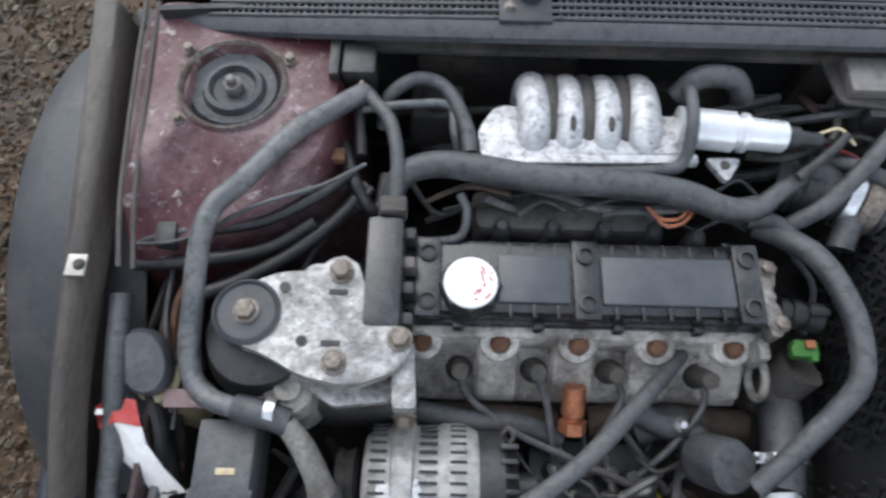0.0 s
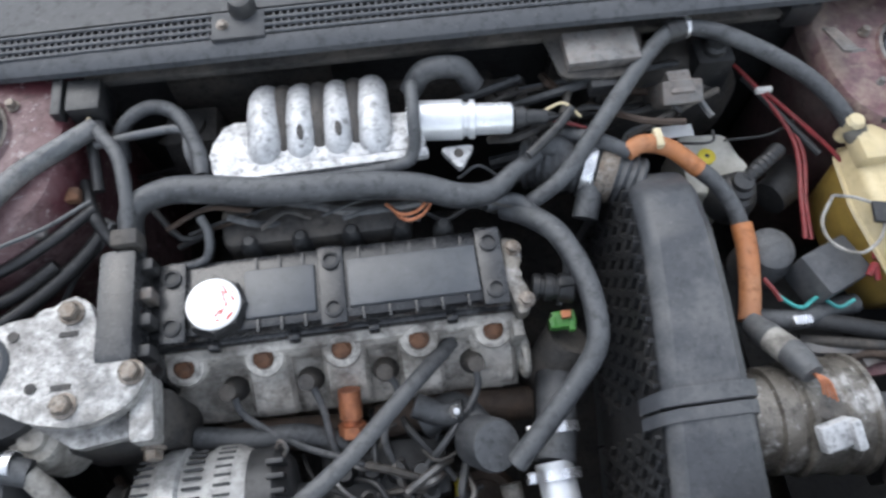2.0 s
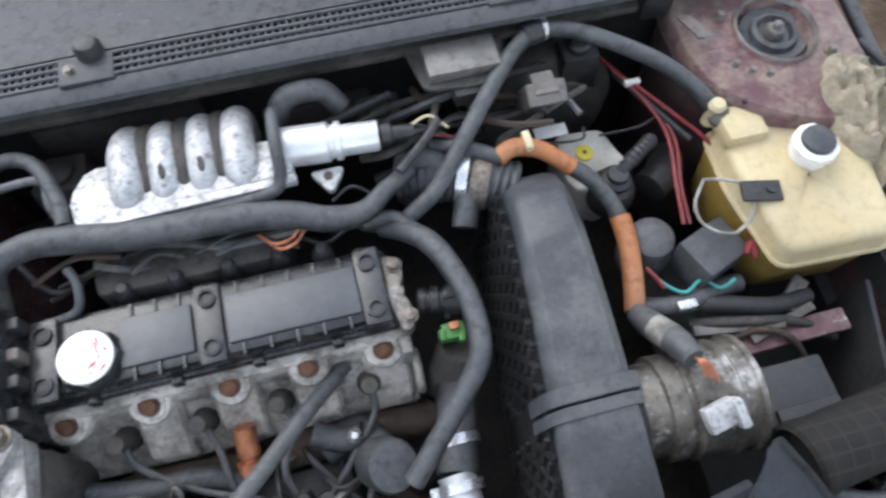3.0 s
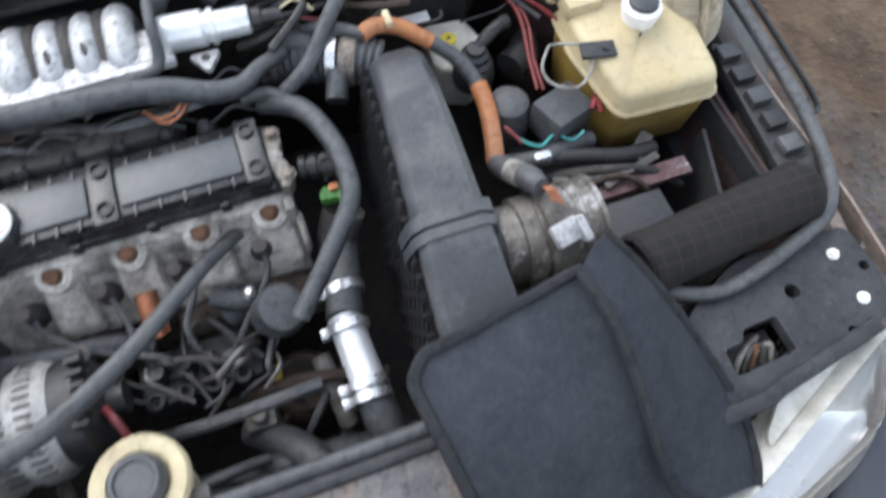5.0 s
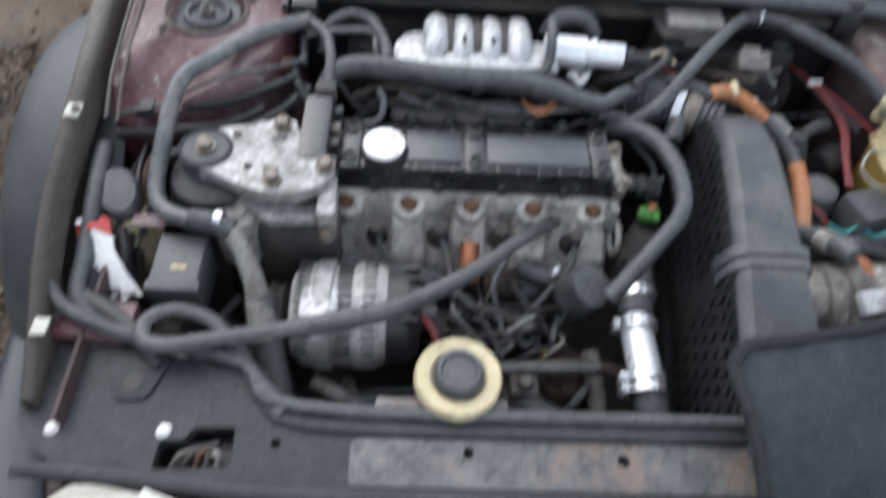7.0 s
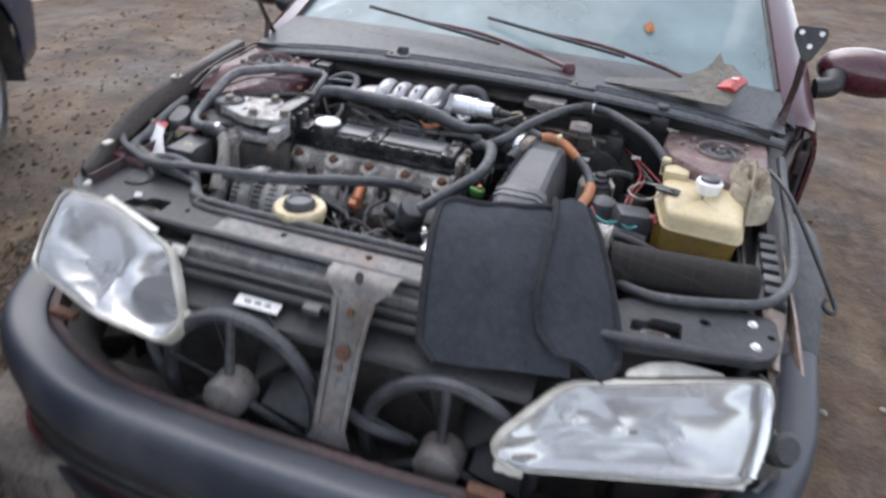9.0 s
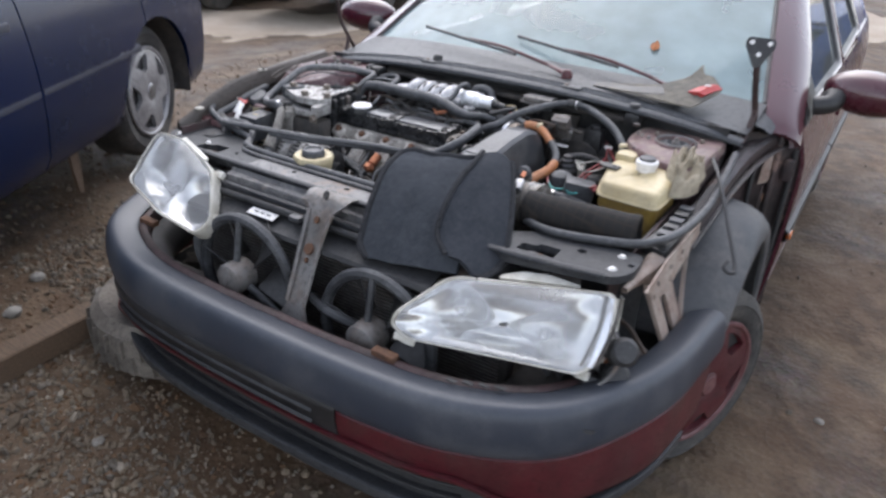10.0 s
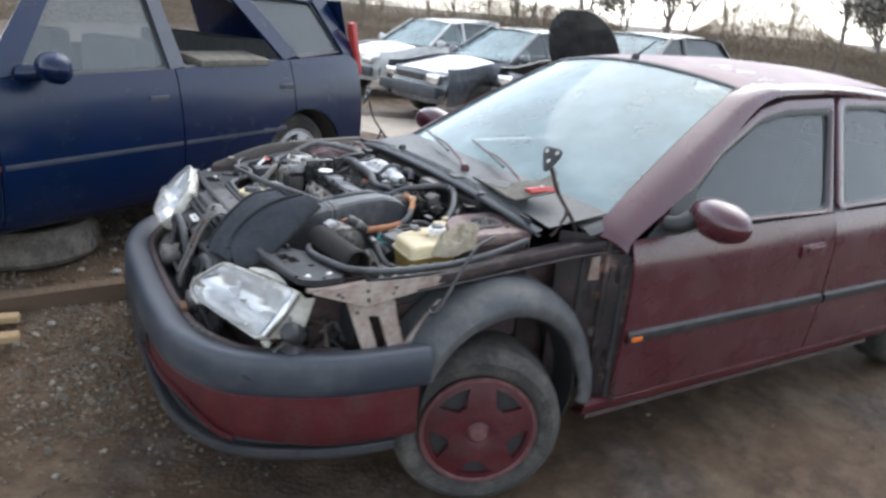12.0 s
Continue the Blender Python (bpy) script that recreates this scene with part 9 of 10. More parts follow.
# ---- things on the ground ----
def lying_tyre(x, y, z, r, h, label, tilt=(0, 0)):
    M = Matrix.Translation((x, y, z)) @ pose(0, 0, 0, tilt[0], tilt[1], 0)
    bm = bmesh.new()
    lathe(bm, [(r * 0.60, 0.015), (r * 0.64, 0.0), (r * 0.88, -0.004), (r * 0.985, h * 0.15), (r, h * 0.5), (r * 0.985, h * 0.85), (r * 0.88, h + 0.004), (r * 0.64, h), (r * 0.60, h * 0.9), (r * 0.62, h * 0.5), (r * 0.60, 0.015)], M, 44, caps=False)
    t = thing("old_tyre", (x, y, z), label, "tyre", "old tyres on the ground")
    part("tyre_carcass", bm, M_OLDTYRE, t)
    bm = bmesh.new()
    for k in range(56):
        a = 2 * math.pi * k / 56
        box(bm, (r * 1.002 * math.cos(a), r * 1.002 * math.sin(a), h * (0.36 if k % 2 else 0.66)), (0.005, 0.018, h * 0.34), 0, M @ Matrix.Identity(4))
    tagged(part("tread_block", bm, M_OLDTYRE, t), kind="stuff")
    bm = bmesh.new()
    lathe(bm, [(r * 0.60, h * 0.30), (r * 0.58, h * 0.22), (r * 0.30, h * 0.18), (0, h * 0.18)], M, 28, caps=False)
    part("rim_dish", bm, M_RUST, t, "rusty rim")
    return t


lying_tyre(-0.66, -0.575, 0.185, 0.275, 0.17, "muddy tyre lying flat under the maroon car's nose")
lying_tyre(-1.50, -1.20, 0.235, 0.29, 0.17, "pale muddy tyre lying under the navy estate car", (3, -4))


def timber(name, a, b, w, h, material, label, cat):
    a, b = V(a), V(b)
    d = b - a
    M = frame_z(a, b)
    bm = bmesh.new()
    n = 8
    rows = []
    for k in range(n + 1):
        t = k / n
        c = a + d * t + V((0, 0, 0.003 * noise.noise(V((t * 5, 0, w * 90)))))
        side = d.cross(V((0, 0, 1))).normalized() * (w / 2) * (1 + 0.05 * noise.noise(V((t * 7, 1, 0))))
        upv = V((0, 0, h))
        rows.append([c - side, c + side, c + side + upv, c - side + upv])
    loft(bm, rows, closed=True)
    bm.faces.new([bm.verts.new(p) for p in rows[0]])
    bm.faces.new([bm.verts.new(p) for p in rows[-1]])
    bmesh.ops.remove_doubles(bm, verts=bm.verts[:], dist=1e-5)
    es = [e for e in bm.edges if len(e.link_faces) == 2 and e.calc_face_angle(0) > 1.0]
    bmesh.ops.bevel(bm, geom=es, offset=0.004, segments=1, affect="EDGES")
    return single(name, bm, material, label, cat)


timber("timber_beam", (-0.845, -1.72, 0.20), (-0.915, -0.42, 0.205), 0.080, 0.080, M_WOOD, "dark weathered timber beam lying in the mud", "beam")
timber("plank", (-0.84, -2.2, 0.205), (-0.735, -1.285, 0.21), 0.055, 0.03, M_FRESHWOOD, "sawn pale plank on the gravel", "plank")
timber("plank", (-0.62, -2.2, 0.19), (-0.575, -1.285, 0.195), 0.06, 0.032, M_FRESHWOOD, "sawn pale plank with a split end", "plank")
for k, (x, y, r) in enumerate(((-0.95, -1.08, 0.022), (-1.15, -0.87, 0.03), (-0.50, -1.02, 0.018), (-0.12, -1.42, 0.016), (-0.72, -1.17, 0.02), (-1.3, -0.7, 0.026), (1.35, 0.55, 0.014), (0.15, -1.2, 0.012), (-0.98, -0.86, 0.020), (-1.22, -1.02, 0.017), (-0.62, -1.30, 0.019), (-0.40, -1.18, 0.014), (-0.86, -1.42, 0.016), (-1.05, -0.62, 0.024), (-0.30, -1.60, 0.013), (-1.45, -0.85, 0.021), (1.25, 0.10, 0.012), (1.15, 0.45, 0.016), (1.6, 0.9, 0.013), (0.95, -0.75, 0.011))):
    bm = bmesh.new()
    bmesh.ops.create_icosphere(bm, subdivisions=2, radius=r)
    for v in bm.verts:
        v.co *= 1 + 0.25 * noise.noise(v.co * 40 + V((k, 0, 0)))
        v.co.z *= 0.6
        v.co += V((x, y, gz(x, y) + r * 0.25))
    single("stone", bm, M_PEBBLE, "loose pale stone on the mud", "stone", "loose stones")

# ---- navy estate car alongside ----
BD, BN = V((-0.485, 0.874, 0)).normalized(), V((0.874, 0.485, 0)).normalized()
BO = V((-1.413, -0.594, 0.0))


def B(s, n, z):
    return BO + BD * s + BN * n + V((0, 0, z))


estate = thing("estate_car", B(0, -0.85, 0.25), "navy blue estate car on a tyre, front wheel missing", "car")


def bn(z):
    pts = [(0.50, -0.05), (0.56, -0.005), (0.70, 0.016), (0.82, 0.020), (0.92, 0.016), (1.0, 0.008), (1.08, -0.005), (1.12, -0.014), (1.19, -0.035)]
    for (a, xa), (b, xb) in zip(pts, pts[1:]):
        if z <= b:
            return xa + (xb - xa) * max(0, z - a) / (b - a)
    return -0.035 - (z - 1.19) * 0.46


def estate_panel(name, s0, s1, z0, z1, label="", arch=None, parent=None, z1b=None):
    bm = bmesh.new()
    rows = []
    for j in range(15):
        row = []
        for i in range(19):
            s = s0 + (s1 - s0) * i / 18
            zt = z1 + ((z1b if z1b else z1) - z1) * i / 18
            lo = z0
            if arch:
                d = abs(s - arch[0])
                if d < arch[2]:
                    lo = max(z0, arch[1] + math.sqrt(arch[2] ** 2 - d ** 2))
            z = lo + (zt - lo) * j / 14
            row.append(B(s, bn(z) - 0.06 * max(0, s - 1.3) ** 2, z))
        rows.append(row)
    loft(bm, rows, thick=0.015)
    return part(name, bm, M_BLUE, parent or estate, label)


ARCH = (1.08, 0.55, 0.37)
wing = estate_panel("front_wing", -1.75, -0.825, 0.54, 1.12, "navy front wing", (-1.42, 0.55, 0.36), None, 1.165)
fd = estate_panel("front_door", -0.815, 0.125, 0.53, 1.165, "navy front door", None, None, 1.185)
rd = estate_panel("rear_door", 0.133, 0.985, 0.53, 1.185, "navy rear door", ARCH, None, 1.215)
qp = estate_panel("rear_quarter", 0.993, 1.66, 0.50, 1.215, "navy rear quarter", ARCH, None, 1.245)


def pane(name, pts, parent, clear=True):
    pts = rounded(pts, 0.035, 4)
    if clear:
        bm = bmesh.new()
        bm.faces.new([bm.verts.new(B(s, bn(z) - 0.012, z)) for s, z in pts])
        g = part(name, bm, M_GLASS, parent, "grimy side window")
        g.visible_shadow = False
    c = V((sum(p[0] for p in pts) / len(pts), sum(p[1] for p in pts) / len(pts), 0))
    bm = bmesh.new()
    rings = []
    for grow, dn in ((0.0, -0.016), (0.004, -0.002), (0.022, 0.001), (0.03, -0.006), (0.03, -0.02)):
        rings.append([B(c.x + (p[0] - c.x) * (1 + grow / 0.3), bn(c.y + (p[1] - c.y) * (1 + grow / 0.2)) + dn, c.y + (p[1] - c.y) * (1 + grow / 0.2)) for p in pts])
    loft(bm, rings, closed=True)
    part("window_seal", bm, M_BLACK, parent, "black rubber window seal")


pane("door_glass", [(-0.66, 1.185), (-0.60, 1.30), (-0.38, 1.52), (0.07, 1.56), (0.09, 1.20)], fd)
pane("rear_glass", [(0.205, 1.205), (0.17, 1.56), (0.62, 1.565), (0.86, 1.40), (0.93, 1.225)], rd, False)
pane("quarter_glass", [(1.10, 1.245), (0.80, 1.56), (1.34, 1.56), (1.52, 1.275)], qp)
for pts, lab in (([(0.10, 1.18), (0.195, 1.19), (0.165, 1.58), (0.085, 1.58)], "centre pillar"), ([(0.94, 1.215), (1.08, 1.235), (0.78, 1.585), (0.64, 1.585)], "rear pillar"), ([(1.53, 1.245), (1.66, 1.245), (1.50, 1.60), (1.36, 1.585)], "tail pillar"), ([(-0.84, 1.16), (-0.68, 1.175), (-0.38, 1.55), (-0.48, 1.56)], "screen pillar")):
    bm = bmesh.new()
    (a, b, c, d) = pts
    loft(bm, [[B(V(p).lerp(V(q), t)[0], bn(V(p).lerp(V(q), t)[1]) - 0.004, V(p).lerp(V(q), t)[1]) for t in (0, 0.5, 1)] for p, q in ((((a[0], a[1], 0)), (b[0], b[1], 0)), (((a[0] + d[0]) / 2, (a[1] + d[1]) / 2, 0), ((b[0] + c[0]) / 2, (b[1] + c[1]) / 2, 0)), ((d[0], d[1], 0), (c[0], c[1], 0)))], thick=0.02)
    part("roof_post", bm, M_BLUE if lab != "centre pillar" else M_BLUETRIM, estate, "navy " + lab)
bm = bmesh.new()
rows = []
for s, zc in ((-0.46, 1.575), (-0.2, 1.62), (0.2, 1.64), (0.8, 1.64), (1.3, 1.625), (1.56, 1.585)):
    rows.append([B(s, -0.19 - 1.34 * u / 10 + 0.0, zc - 0.05 * abs(u / 5 - 1) ** 3) for u in range(11)])
loft(bm, rows, thick=0.01)
part("estate_roof", bm, M_BLUE, estate, "navy roof")
bm = bmesh.new()
loft(bm, [[B(s, n, z) for n in (-0.10, -0.5, -0.9, -1.4, -1.62)] for s, z in ((1.55, 1.59), (1.66, 1.25), (1.72, 1.0), (1.74, 0.72), (1.68, 0.48))], thick=0.01)
part("estate_tailgate", bm, M_BLUE, estate, "navy tailgate")
make("rear_lamp", M_REDINK, estate, "red rear lamp", box, (0, 0, 0), (0.05, 0.05, 0.36), 0.012, Matrix.Translation(B(1.655, -0.05, 1.28)) @ pose(0, 0, 0, 0, -14, 119))
bm = bmesh.new()
loft(bm, [[B(s, n, z) for n in (-0.04, -0.5, -1.2, -1.66)] for s, z in ((-0.86, 1.15), (-1.2, 1.10), (-1.7, 1.0), (-1.85, 0.9), (-1.88, 0.55))], thick=0.01)
part("estate_bonnet", bm, M_BLUE, estate, "navy bonnet")
bm = bmesh.new()
loft(bm, [[B(s, -1.70, z) for s in (-1.75, -0.8, 0.1, 1.0, 1.66)] for z in (0.5, 0.8, 1.18)], thick=0.01)
part("far_side", bm, M_BLUE, estate)
bm = bmesh.new()
loft(bm, [[B(s, n, 0.52) for s in (-1.7, 0, 1.6)] for n in (-0.06, -0.9, -1.68)], thick=0.02)
loft(bm, [[B(s, n, z) for n in (-0.2, -0.9, -1.6)] for s, z in ((-0.85, 1.14), (-0.75, 1.12), (-0.7, 0.8))], thick=0.01)
part("estate_floor", bm, M_DASH, estate)
for s, n in ((0.05, -0.45), (0.05, -1.2), (0.95, -0.8)):
    bm = bmesh.new()
    M = Matrix.Translation(B(s, n, 0)) @ pose(0, 0, 0, 0, 0, 29)
    box(bm, (0, -0.25, 0.72), (0.5 if s < 0.5 else 1.2, 0.5, 0.16), 0.05, M)
    box(bm, (0, 0.05, 1.02), (0.48 if s < 0.5 else 1.2, 0.14, 0.6), 0.05, M)
    part("estate_seat", bm, M_SEAT, estate, "grey seat")
bm = bmesh.new()
box(bm, (0, 0, 0), (0.5, 0.22, 0.04), 0.01, Matrix.Translation(B(0.55, -0.12, 1.225)) @ pose(0, 0, 0, 8, 0, 119))
part("parcel_shelf", bm, M_TORN, estate, "pale panel lying inside the open window")
bm = bmesh.new()
loft(bm, [[B(s, bn(0.815) + o, z + 0.012 * (s + 0.8) / 1.7) for s in (-0.80, -0.4, 0.12)] for o, z in ((0, 0.785), (0.014, 0.79), (0.017, 0.805), (0.013, 0.82), (0, 0.825))], thick=0.004)
part("door_moulding", bm, M_BLUETRIM, fd, "scuffed rubbing strip")
bm = bmesh.new()
loft(bm, [[B(s, bn(0.815) + o, z + 0.012 * (s + 0.8) / 1.7) for s in (0.14, 0.5, 0.90)] for o, z in ((0, 0.785), (0.014, 0.79), (0.017, 0.805), (0.013, 0.82), (0, 0.825))], thick=0.004)
part("door_moulding", bm, M_BLUETRIM, rd)
make("side_repeater", M_AMBER, fd, "amber repeater", box, (0, 0, 0), (0.05, 0.014, 0.022), 0.004, Matrix.Translation(B(-0.80, 0.018, 0.802)) @ pose(0, 0, 0, 0, 0, 119))
for s, z, par in ((0.0, 1.045, fd), (0.92, 1.062, rd)):
    bm = bmesh.new()
    M = frame_z(B(s, bn(z) + 0.0, z), B(s, 2, z))
    lathe(bm, [(0.062, 0.0), (0.059, 0.006), (0.052, 0.004), (0.0, -0.002)], M, 26, (1.2, 0.9))
    box(bm, (0, 0.004, 0.012), (0.115, 0.030, 0.014), 0.006, M)
    part("door_handle", bm, M_BLUETRIM, par, "navy door handle")
bm = bmesh.new()
lathe(bm, [(0, -0.05), (0.05, -0.045), (0.07, -0.02), (0.072, 0.02), (0.055, 0.06), (0.03, 0.078), (0, 0.08)], Matrix.Translation(B(-0.585, 0.12, 1.225)) @ pose(0, 0, 0, 80, 0, 10), 26, (1.6, 0.95))
tube(bm, [B(-0.66, -0.02, 1.19), B(-0.64, 0.03, 1.195), B(-0.61, 0.08, 1.21)], [0.04, 0.035, 0.03], 10)
part("door_mirror", bm, M_BLUE, fd, "navy door mirror")
bm = bmesh.new()
loft(bm, [[B(s, n, z) for s in (-1.2, -0.4, 0.3, 0.68)] for n, z in ((-0.035, 0.535), (-0.045, 0.512), (-0.07, 0.495), (-0.2, 0.485))], thick=0.01)
part("estate_sill", bm, M_BLUE, estate, "dark sill")
bm = bmesh.new()
rows = []
for r, n in ((0.375, 0.006), (0.372, -0.05), (0.37, -0.25)):
    rows.append([B(1.08 + r * math.cos(radians(a)), n, 0.55 + r * math.sin(radians(a))) for a in range(-10, 191, 12)])
loft(bm, rows, thick=0.006)
part("estate_arch", bm, M_DARK, estate)
wheel2 = road_wheel(0, 0, 0, 1, 0.31, estate, 0.0, M_SILVERWHEEL)
wm = Matrix.Translation(B(1.06, -0.035, 0.575)) @ pose(0, 0, 0, 0, 0, 29.0)
wheel2.matrix_parent_inverse = world_of(estate).inverted() @ wm
bm = bmesh.new()
loft(bm, [[B(0.34, -0.06, 0.52), B(0.40, -0.06, 0.52)], [B(0.33, -0.05, 0.44), B(0.385, -0.05, 0.44)], [B(0.345, -0.05, 0.34), B(0.375, -0.05, 0.33)]], thick=0.012)
part("torn_flap", bm, M_WOOD, estate, "torn brown strip hanging below the sill")
make("stand_block", M_STONE, estate, "", box, tuple(B(0.9, -1.5, 0.38)), (0.25, 0.25, 0.28), 0.02)


# ---- far parked cars ----
def far_car(x, y, z, yaw, paint, label, bonnet_up=False, length=4.1):
    """A whole parked saloon, simpler than the near ones."""
    C = thing("parked_car", (x, y, z), label, "car", "wrecks across the yard")
    W = Matrix.Translation((x, y, z)) @ pose(0, 0, 0, 0, 0, yaw)

    def skin(rows, name, material, lab="", thick=0.012):
        bm = bmesh.new()
        loft(bm, [[W @ V(p) for p in r] for r in rows], thick=thick)
        return part(name, bm, material, C, lab)
    h = length / 2
    us = [k / 6 - 1 for k in range(13)]
    prof = [(-h, 0.30, 0.70), (-h - 0.03, 0.48, 0.76), (-h + 0.02, 0.66, 0.78), (-h + 0.10, 0.74, 0.79)]
    skin([[(u * w, yy + 0.16 * abs(u) ** 4, zz) for u in us] for yy, zz, w in prof], "nose", paint, "front panel")
    if bonnet_up:
        bn_rows = [[(u * 0.64 * math.sqrt(max(0.02, 1 - (0.97 * t) ** 3)), -h + 0.95 - 0.30 * t, 0.92 + 0.70 * t) for u in us] for t in (0, 0.3, 0.55, 0.75, 0.88, 0.96, 1)]
        skin(bn_rows, "raised_bonnet", paint, "raised bonnet")
        skin([[(u * 0.7, yy, 0.66) for u in us] for yy in (-h + 0.1, -h + 1.0)], "engine_bay", M_DARK)
    else:
        skin([[(u * (0.72 + 0.04 * t), -h + 0.08 + 1.0 * t, 0.745 + 0.19 * t - 0.05 * u * u) for u in us] for t in (0, 0.3, 0.7, 1)], "bonnet", paint, "bonnet")
    for s in (-1, 1):
        rows = []
        for zz, xx_ in ((0.28, 0.79), (0.45, 0.83), (0.65, 0.84), (0.85, 0.81), (0.92, 0.78)):
            row = []
            for k in range(25):
                yy = -h + 0.12 + (length - 0.25) * k / 24
                low = 0.0
                for wy in (-h + 0.80, h - 0.78):
                    d = abs(yy - wy)
                    if d < 0.36:
                        low = max(low, 0.30 + math.sqrt(0.36 ** 2 - d * d))
                row.append((s * xx_, yy, max(zz - (0.12 * smooth01((-yy - 0.9) / 0.9) if zz > 0.8 else 0), low)))
            rows.append(row)
        skin(rows, "body_side", paint, "body side")
        side_w = [[(s * (0.76 - 0.40 * t * 0.45), yy, 0.93 + 0.42 * t) for yy in (-0.75 + 0.62 * t, 0.0, 0.55, 1.35 - 0.35 * t)] for t in (0, 0.5, 1)]
        skin(side_w, "side_glass", M_GLASS, "side windows", 0)
        for a, b in (((-0.80, 0.92), (-0.12, 1.37)), ((0.12, 0.92), (0.14, 1.36)), ((1.42, 0.92), (1.02, 1.36))):
            bm = bmesh.new()
            tube(bm, [W @ V((s * 0.775, a[0], a[1])), W @ V((s * 0.60, b[0], b[1]))], 0.03, 8, 1, False, 0.6)
            part("car_pillar", bm, paint, C)
        bm = bmesh.new()
        box(bm, (s * 0.56, -h + 0.035, 0.645), (0.28, 0.07, 0.13), 0.03, W)
        part("head_lamp", bm, M_REFLECT, C, "clear head lamp")
        bm = bmesh.new()
        lathe(bm, [(0.0, -0.05), (0.06, -0.03), (0.07, 0.02), (0.03, 0.06), (0, 0.065)], W @ Matrix.Translation((s * 0.90, -0.62, 0.98)) @ pose(0, 0, 0, 80), 14, (1.5, 1))
        part("wing_mirror", bm, paint, C)
        for wy in (-h + 0.80, h - 0.78):
            bm = bmesh.new()
            lathe(bm, [(0.19, -0.16), (0.28, -0.17), (0.30, -0.14), (0.30, -0.03), (0.28, 0), (0.20, 0.0), (0.18, -0.03), (0, -0.03)], W @ Matrix.Translation((s * 0.80, wy, 0.30)) @ pose(0, 0, 0, 0, 90 * s), 24)
            part("car_wheel", bm, M_TYRE, C, "dusty wheel")
    skin([[(u * (0.72 - 0.15 * t), -0.78 + 0.68 * t + 0.05 * u * u, 0.92 + 0.44 * t) for u in us] for t in (0, 0.5, 1)], "windscreen", M_SCREEN, "windscreen with pale sky sheen in its film", 0)
    skin([[(u * 0.60, yy, zz - 0.03 * u * u) for u in us] for yy, zz in ((-0.12, 1.375), (0.2, 1.41), (0.7, 1.41), (1.05, 1.37))], "roof_panel", paint, "roof")
    skin([[(u * w, yy, zz) for u in us] for yy, zz, w in ((1.05, 1.37, 0.60), (1.5, 0.95, 0.74), (h - 0.1, 0.90, 0.76), (h, 0.6, 0.78), (h - 0.05, 0.3, 0.74))], "car_tail", paint, "tail")
    bm = bmesh.new()
    box(bm, (0, -h - 0.02, 0.46), (1.5, 0.09, 0.16), 0.03, W)
    part("car_bumper", bm, M_BUMPER, C, "grey bumper")
    bm = bmesh.new()
    box(bm, (0, -h + 0.01, 0.65), (0.7, 0.04, 0.09), 0.012, W)
    part("car_grille", bm, M_DARK, C, "dark grille")
    bm = bmesh.new()
    box(bm, (0, 0.1, 0.50), (1.5, 3.4, 0.3), 0.03, W)
    part("car_cabin", bm, M_DASH, C)
    return C


M_FARGREY = mat("slate_paint", (0.075, 0.082, 0.095), (0.06, 0.065, 0.075), rough=0.25, coat=1.0, scale=3, bump=0.02, dust=(0.17, 0.17, 0.17), dust_amt=0.3, up=0.3)
M_FARWHITE = mat("old_white_paint", (0.62, 0.62, 0.61), (0.52, 0.52, 0.50), rough=0.4, coat=0.3, scale=3, bump=0.02, dust=(0.32, 0.30, 0.27), dust_amt=0.4)
M_FARBLACK = mat("black_paint", (0.018, 0.019, 0.021), (0.025, 0.025, 0.027), rough=0.28, coat=0.8, scale=3, bump=0.02, dust=(0.10, 0.10, 0.10), dust_amt=0.4, up=0.2)
M_FARBLUE = mat("bright_blue_paint", (0.03, 0.08, 0.28), (0.03, 0.07, 0.22), rough=0.4, coat=0.3, scale=3, bump=0.02)
far_car(-7.25, 5.75, 0.0, 6, M_FARGREY, "slate-grey hatchback with a dirty windscreen")
far_car(-10.3, 5.9, 0.0, 12, M_FARWHITE, "old white saloon among the wrecks")
far_car(-5.3, 6.5, 0.10, 8, M_FARBLACK, "black saloon with its bonnet raised", True)
far_car(-13.0, 8.4, 0.0, 60, M_FARGREY, "dark wreck at the back of the yard")
far_car(3.4, 11.5, 0.0, 100, M_FARBLUE, "blue car far behind the maroon one")
far_car(6.0, 9.5, 0.0, 70, M_FARBLACK, "black car at the yard's edge")

# ---- trees, scrub and hedge round the yard ----
M_BARK = mat("grey_bark", (0.22, 0.195, 0.175), (0.15, 0.13, 0.115), rough=0.95, scale=6, bump=0.5, grit=0.0)
# twigs lightened: distance haze is mixed into their colour
M_TWIG = mat("hazed_winter_twig", (0.30, 0.27, 0.245), (0.23, 0.20, 0.18), rough=0.95, scale=3, bump=0, grit=0.0)
M_SCRUB = mat("dead_scrub", (0.24, 0.195, 0.145), (0.19, 0.155, 0.115), rough=0.95, scale=0.5, fine=3, bump=0, dust=(0.16, 0.115, 0.07), dust_amt=0.5, dust_scale=0.7, grit=0.0)


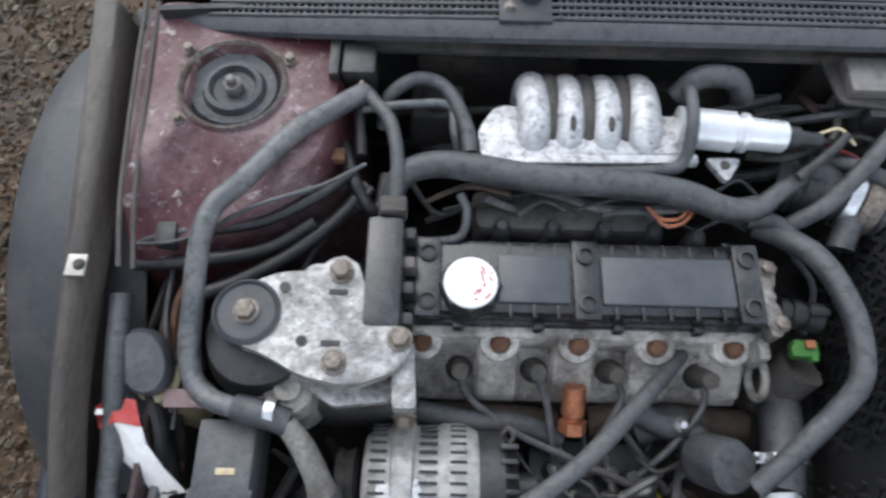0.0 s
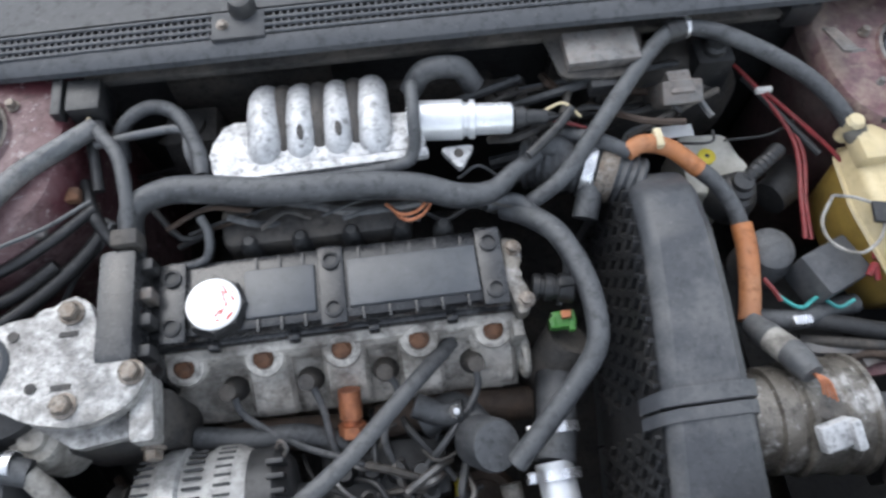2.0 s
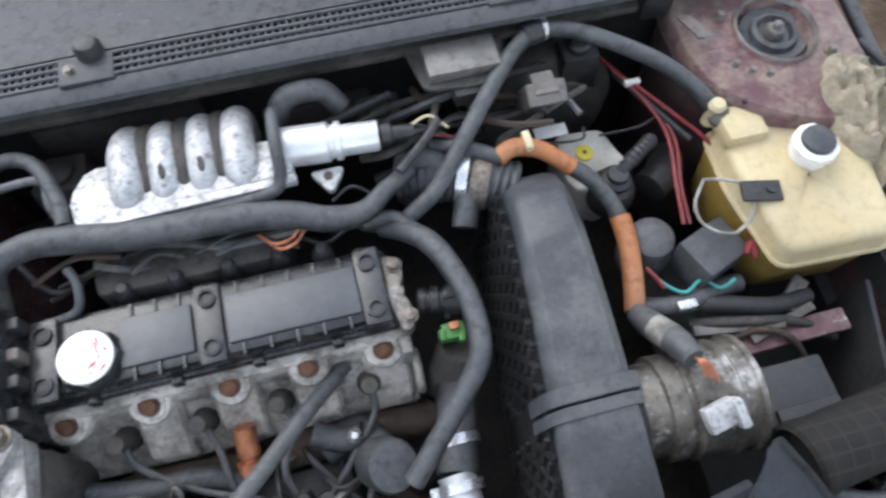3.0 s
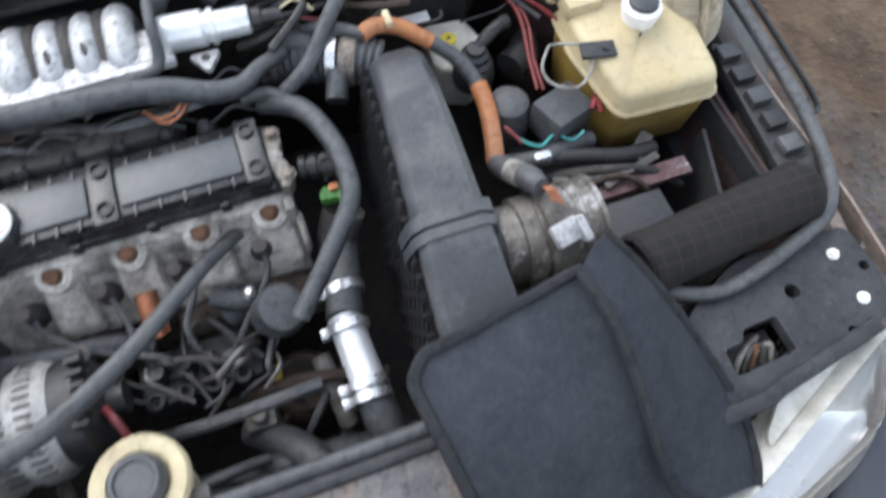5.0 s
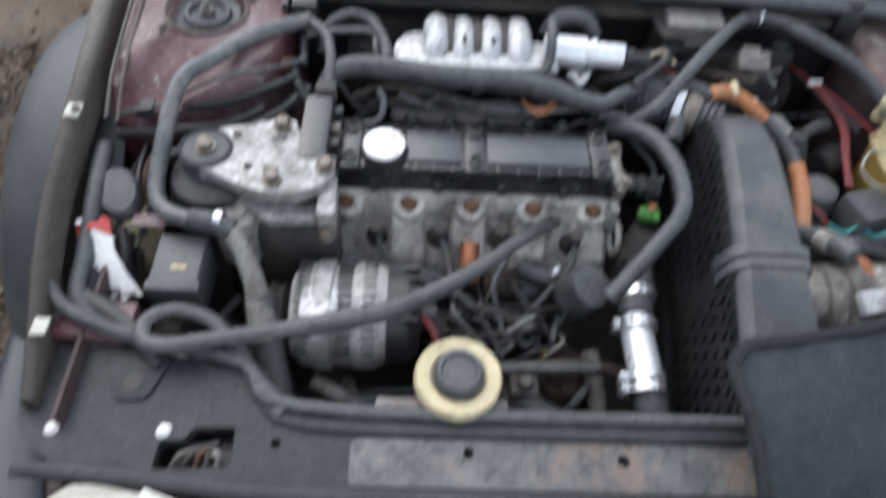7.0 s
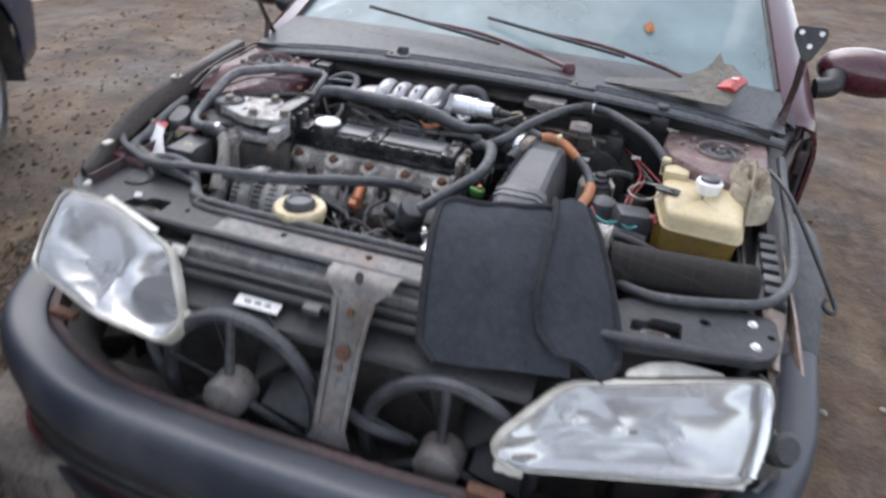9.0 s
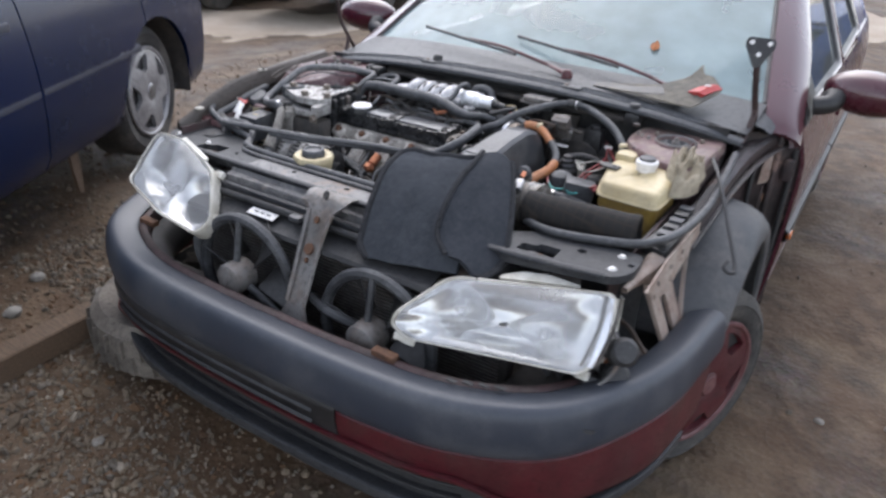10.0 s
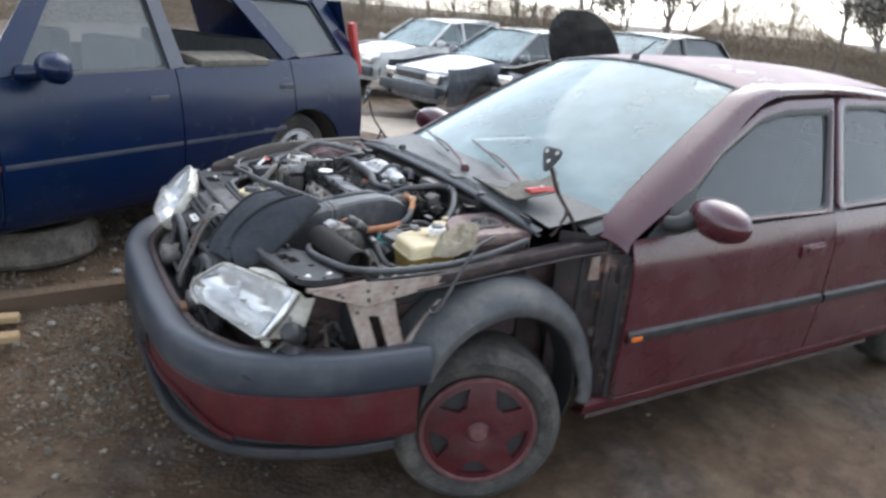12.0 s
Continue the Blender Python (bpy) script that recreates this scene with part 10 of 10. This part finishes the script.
def bare_tree(x, y, h, seed, evergreen=False):
    r = random.Random(seed)
    t = thing("tree", (x, y, 0), "dark ivy-covered winter tree" if evergreen else "bare winter tree with thin branches", "tree", "trees at the yard's edge")
    bm = bmesh.new()
    tips = []

    def limb(p, d, length, rad, depth):
        q = p + d * length
        m = p.lerp(q, 0.5) + V((r.uniform(-1, 1), r.uniform(-1, 1), 0)) * length * 0.08
        tube(bm if depth < 2 else bm2, [p, m, q], [rad, rad * 0.6], 6 if depth < 2 else 4, 2)
        if depth < 5:
            for k in range(r.choice((2, 3, 3)) if depth else 5):
                nd = (d + V((r.uniform(-1, 1), r.uniform(-1, 1), r.uniform(-0.25, 0.6))) * 0.75).normalized()
                limb(p.lerp(q, r.uniform(0.5, 1.0)), nd, length * r.uniform(0.5, 0.75), rad * 0.5, depth + 1)
        else:
            tips.append(q)
    bm2 = bmesh.new()
    limb(V((x, y, -0.1)), V((r.uniform(-0.1, 0.1), r.uniform(-0.1, 0.1), 1)).normalized(), h * 0.34, h * 0.012, 0)
    part("trunk", bm, M_BARK, t, "grey trunk and limbs")
    if evergreen:
        for q in tips:
            for k in range(10):
                c = q + V((r.gauss(0, 1), r.gauss(0, 1), r.gauss(0, 0.8))) * h * 0.06
                a = V((r.uniform(-1, 1), r.uniform(-1, 1), r.uniform(-1, 1))).normalized() * h * 0.018
                b = a.cross(V((r.uniform(-1, 1), r.uniform(-1, 1), 1))).normalized() * h * 0.010
                bm2.faces.new([bm2.verts.new(c + w) for w in (a, b, -a, -b)])
    # the leaf colour is lightened for distance haze too
    part("crown", bm2, M_TWIG if not evergreen else mat("hazed_ivy_leaf", (0.28, 0.26, 0.225), (0.22, 0.20, 0.17), rough=0.8, scale=2, bump=0, grit=0.0), t, "fine bare twigs" if not evergreen else "dense dull leaves")


tr = random.Random(21)
for k in range(30):
    ang = radians(88 + 2.9 * k + tr.uniform(-1, 1))
    d = tr.uniform(34, 52)
    bare_tree(2.4 + d * math.cos(ang), -1.1 + d * math.sin(ang), tr.uniform(6.5, 10), 100 + k)
for d_, a_, h_ in ((31, 133.5, 6.5), (33, 136.5, 5.5), (36, 139.5, 7.5), (33, 143.5, 7.0), (38, 147, 8.0), (34, 119.5, 6.0), (30, 117, 5.0)):
    bare_tree(2.46 + d_ * math.cos(radians(a_)), -1.15 + d_ * math.sin(radians(a_)), h_, int(a_ * 2), True)

bv, bf = [], []
for k in range(150000):
    ang = radians(tr.uniform(60, 205))
    d = 30 + 14 * tr.random() + 3 * math.sin(ang * 9)
    hh = 2.1 * (0.62 + 0.45 * math.sin(ang * 13 + 1) * math.sin(ang * 5))
    x, y, z = 2.4 + d * math.cos(ang), -1.1 + d * math.sin(ang), hh * tr.random() ** 1.4
    a = V((tr.gauss(0, 1), tr.gauss(0, 1), tr.gauss(0.6, 1))).normalized() * tr.uniform(0.025, 0.08)
    b = a.cross(V((tr.gauss(0, 1), tr.gauss(0, 1), 0.2))).normalized() * tr.uniform(0.012, 0.03)
    c = V((x, y, z))
    base = len(bv)
    bv.extend(tuple(c + w) for w in (a, b, -a, -b))
    bf.append((base, base + 1, base + 2, base + 3))
# taller brush of thin upright twigs standing in clumps
for k in range(70000):
    ang = radians(tr.uniform(100, 190))
    tall = 4.2 * max(0.0, 0.45 + 0.5 * math.sin(ang * 11 + 0.6) * math.sin(ang * 4.3) + 0.2 * math.sin(ang * 29))
    d = 33 + 12 * tr.random()
    c = V((2.4 + d * math.cos(ang), -1.1 + d * math.sin(ang), 0.8 + tall * tr.random() ** 1.6))
    a = V((tr.gauss(0, 0.45), tr.gauss(0, 0.45), 1)).normalized() * tr.uniform(0.12, 0.40)
    b = V((math.sin(ang), -math.cos(ang), 0)) * tr.uniform(0.004, 0.010)
    base = len(bv)
    bv.extend(tuple(c + w) for w in (a, b, -a, -b))
    bf.append((base, base + 1, base + 2, base + 3))
sm = bpy.data.meshes.new("scrub")
sm.from_pydata(bv, [], bf)
sm.materials.append(M_SCRUB)
tagged(new("scrub", sm), "brown winter scrub round the yard", "scrub", kind="stuff")
bm = bmesh.new()
rows = []
for zz, off in ((0.0, 3.0), (0.8, 3.5), (1.25, 4.2)):
    rows.append([(2.4 + (36 + off) * math.cos(radians(a)), -1.1 + (36 + off) * math.sin(radians(a)), zz + 0.25 * noise.noise(V((a * 0.2, zz, 0)))) for a in range(-100, 261, 6)])
loft(bm, rows)
single("earth_bank", bm, M_SCRUB, "low overgrown earth bank closing the yard", "bank", kind="structure")
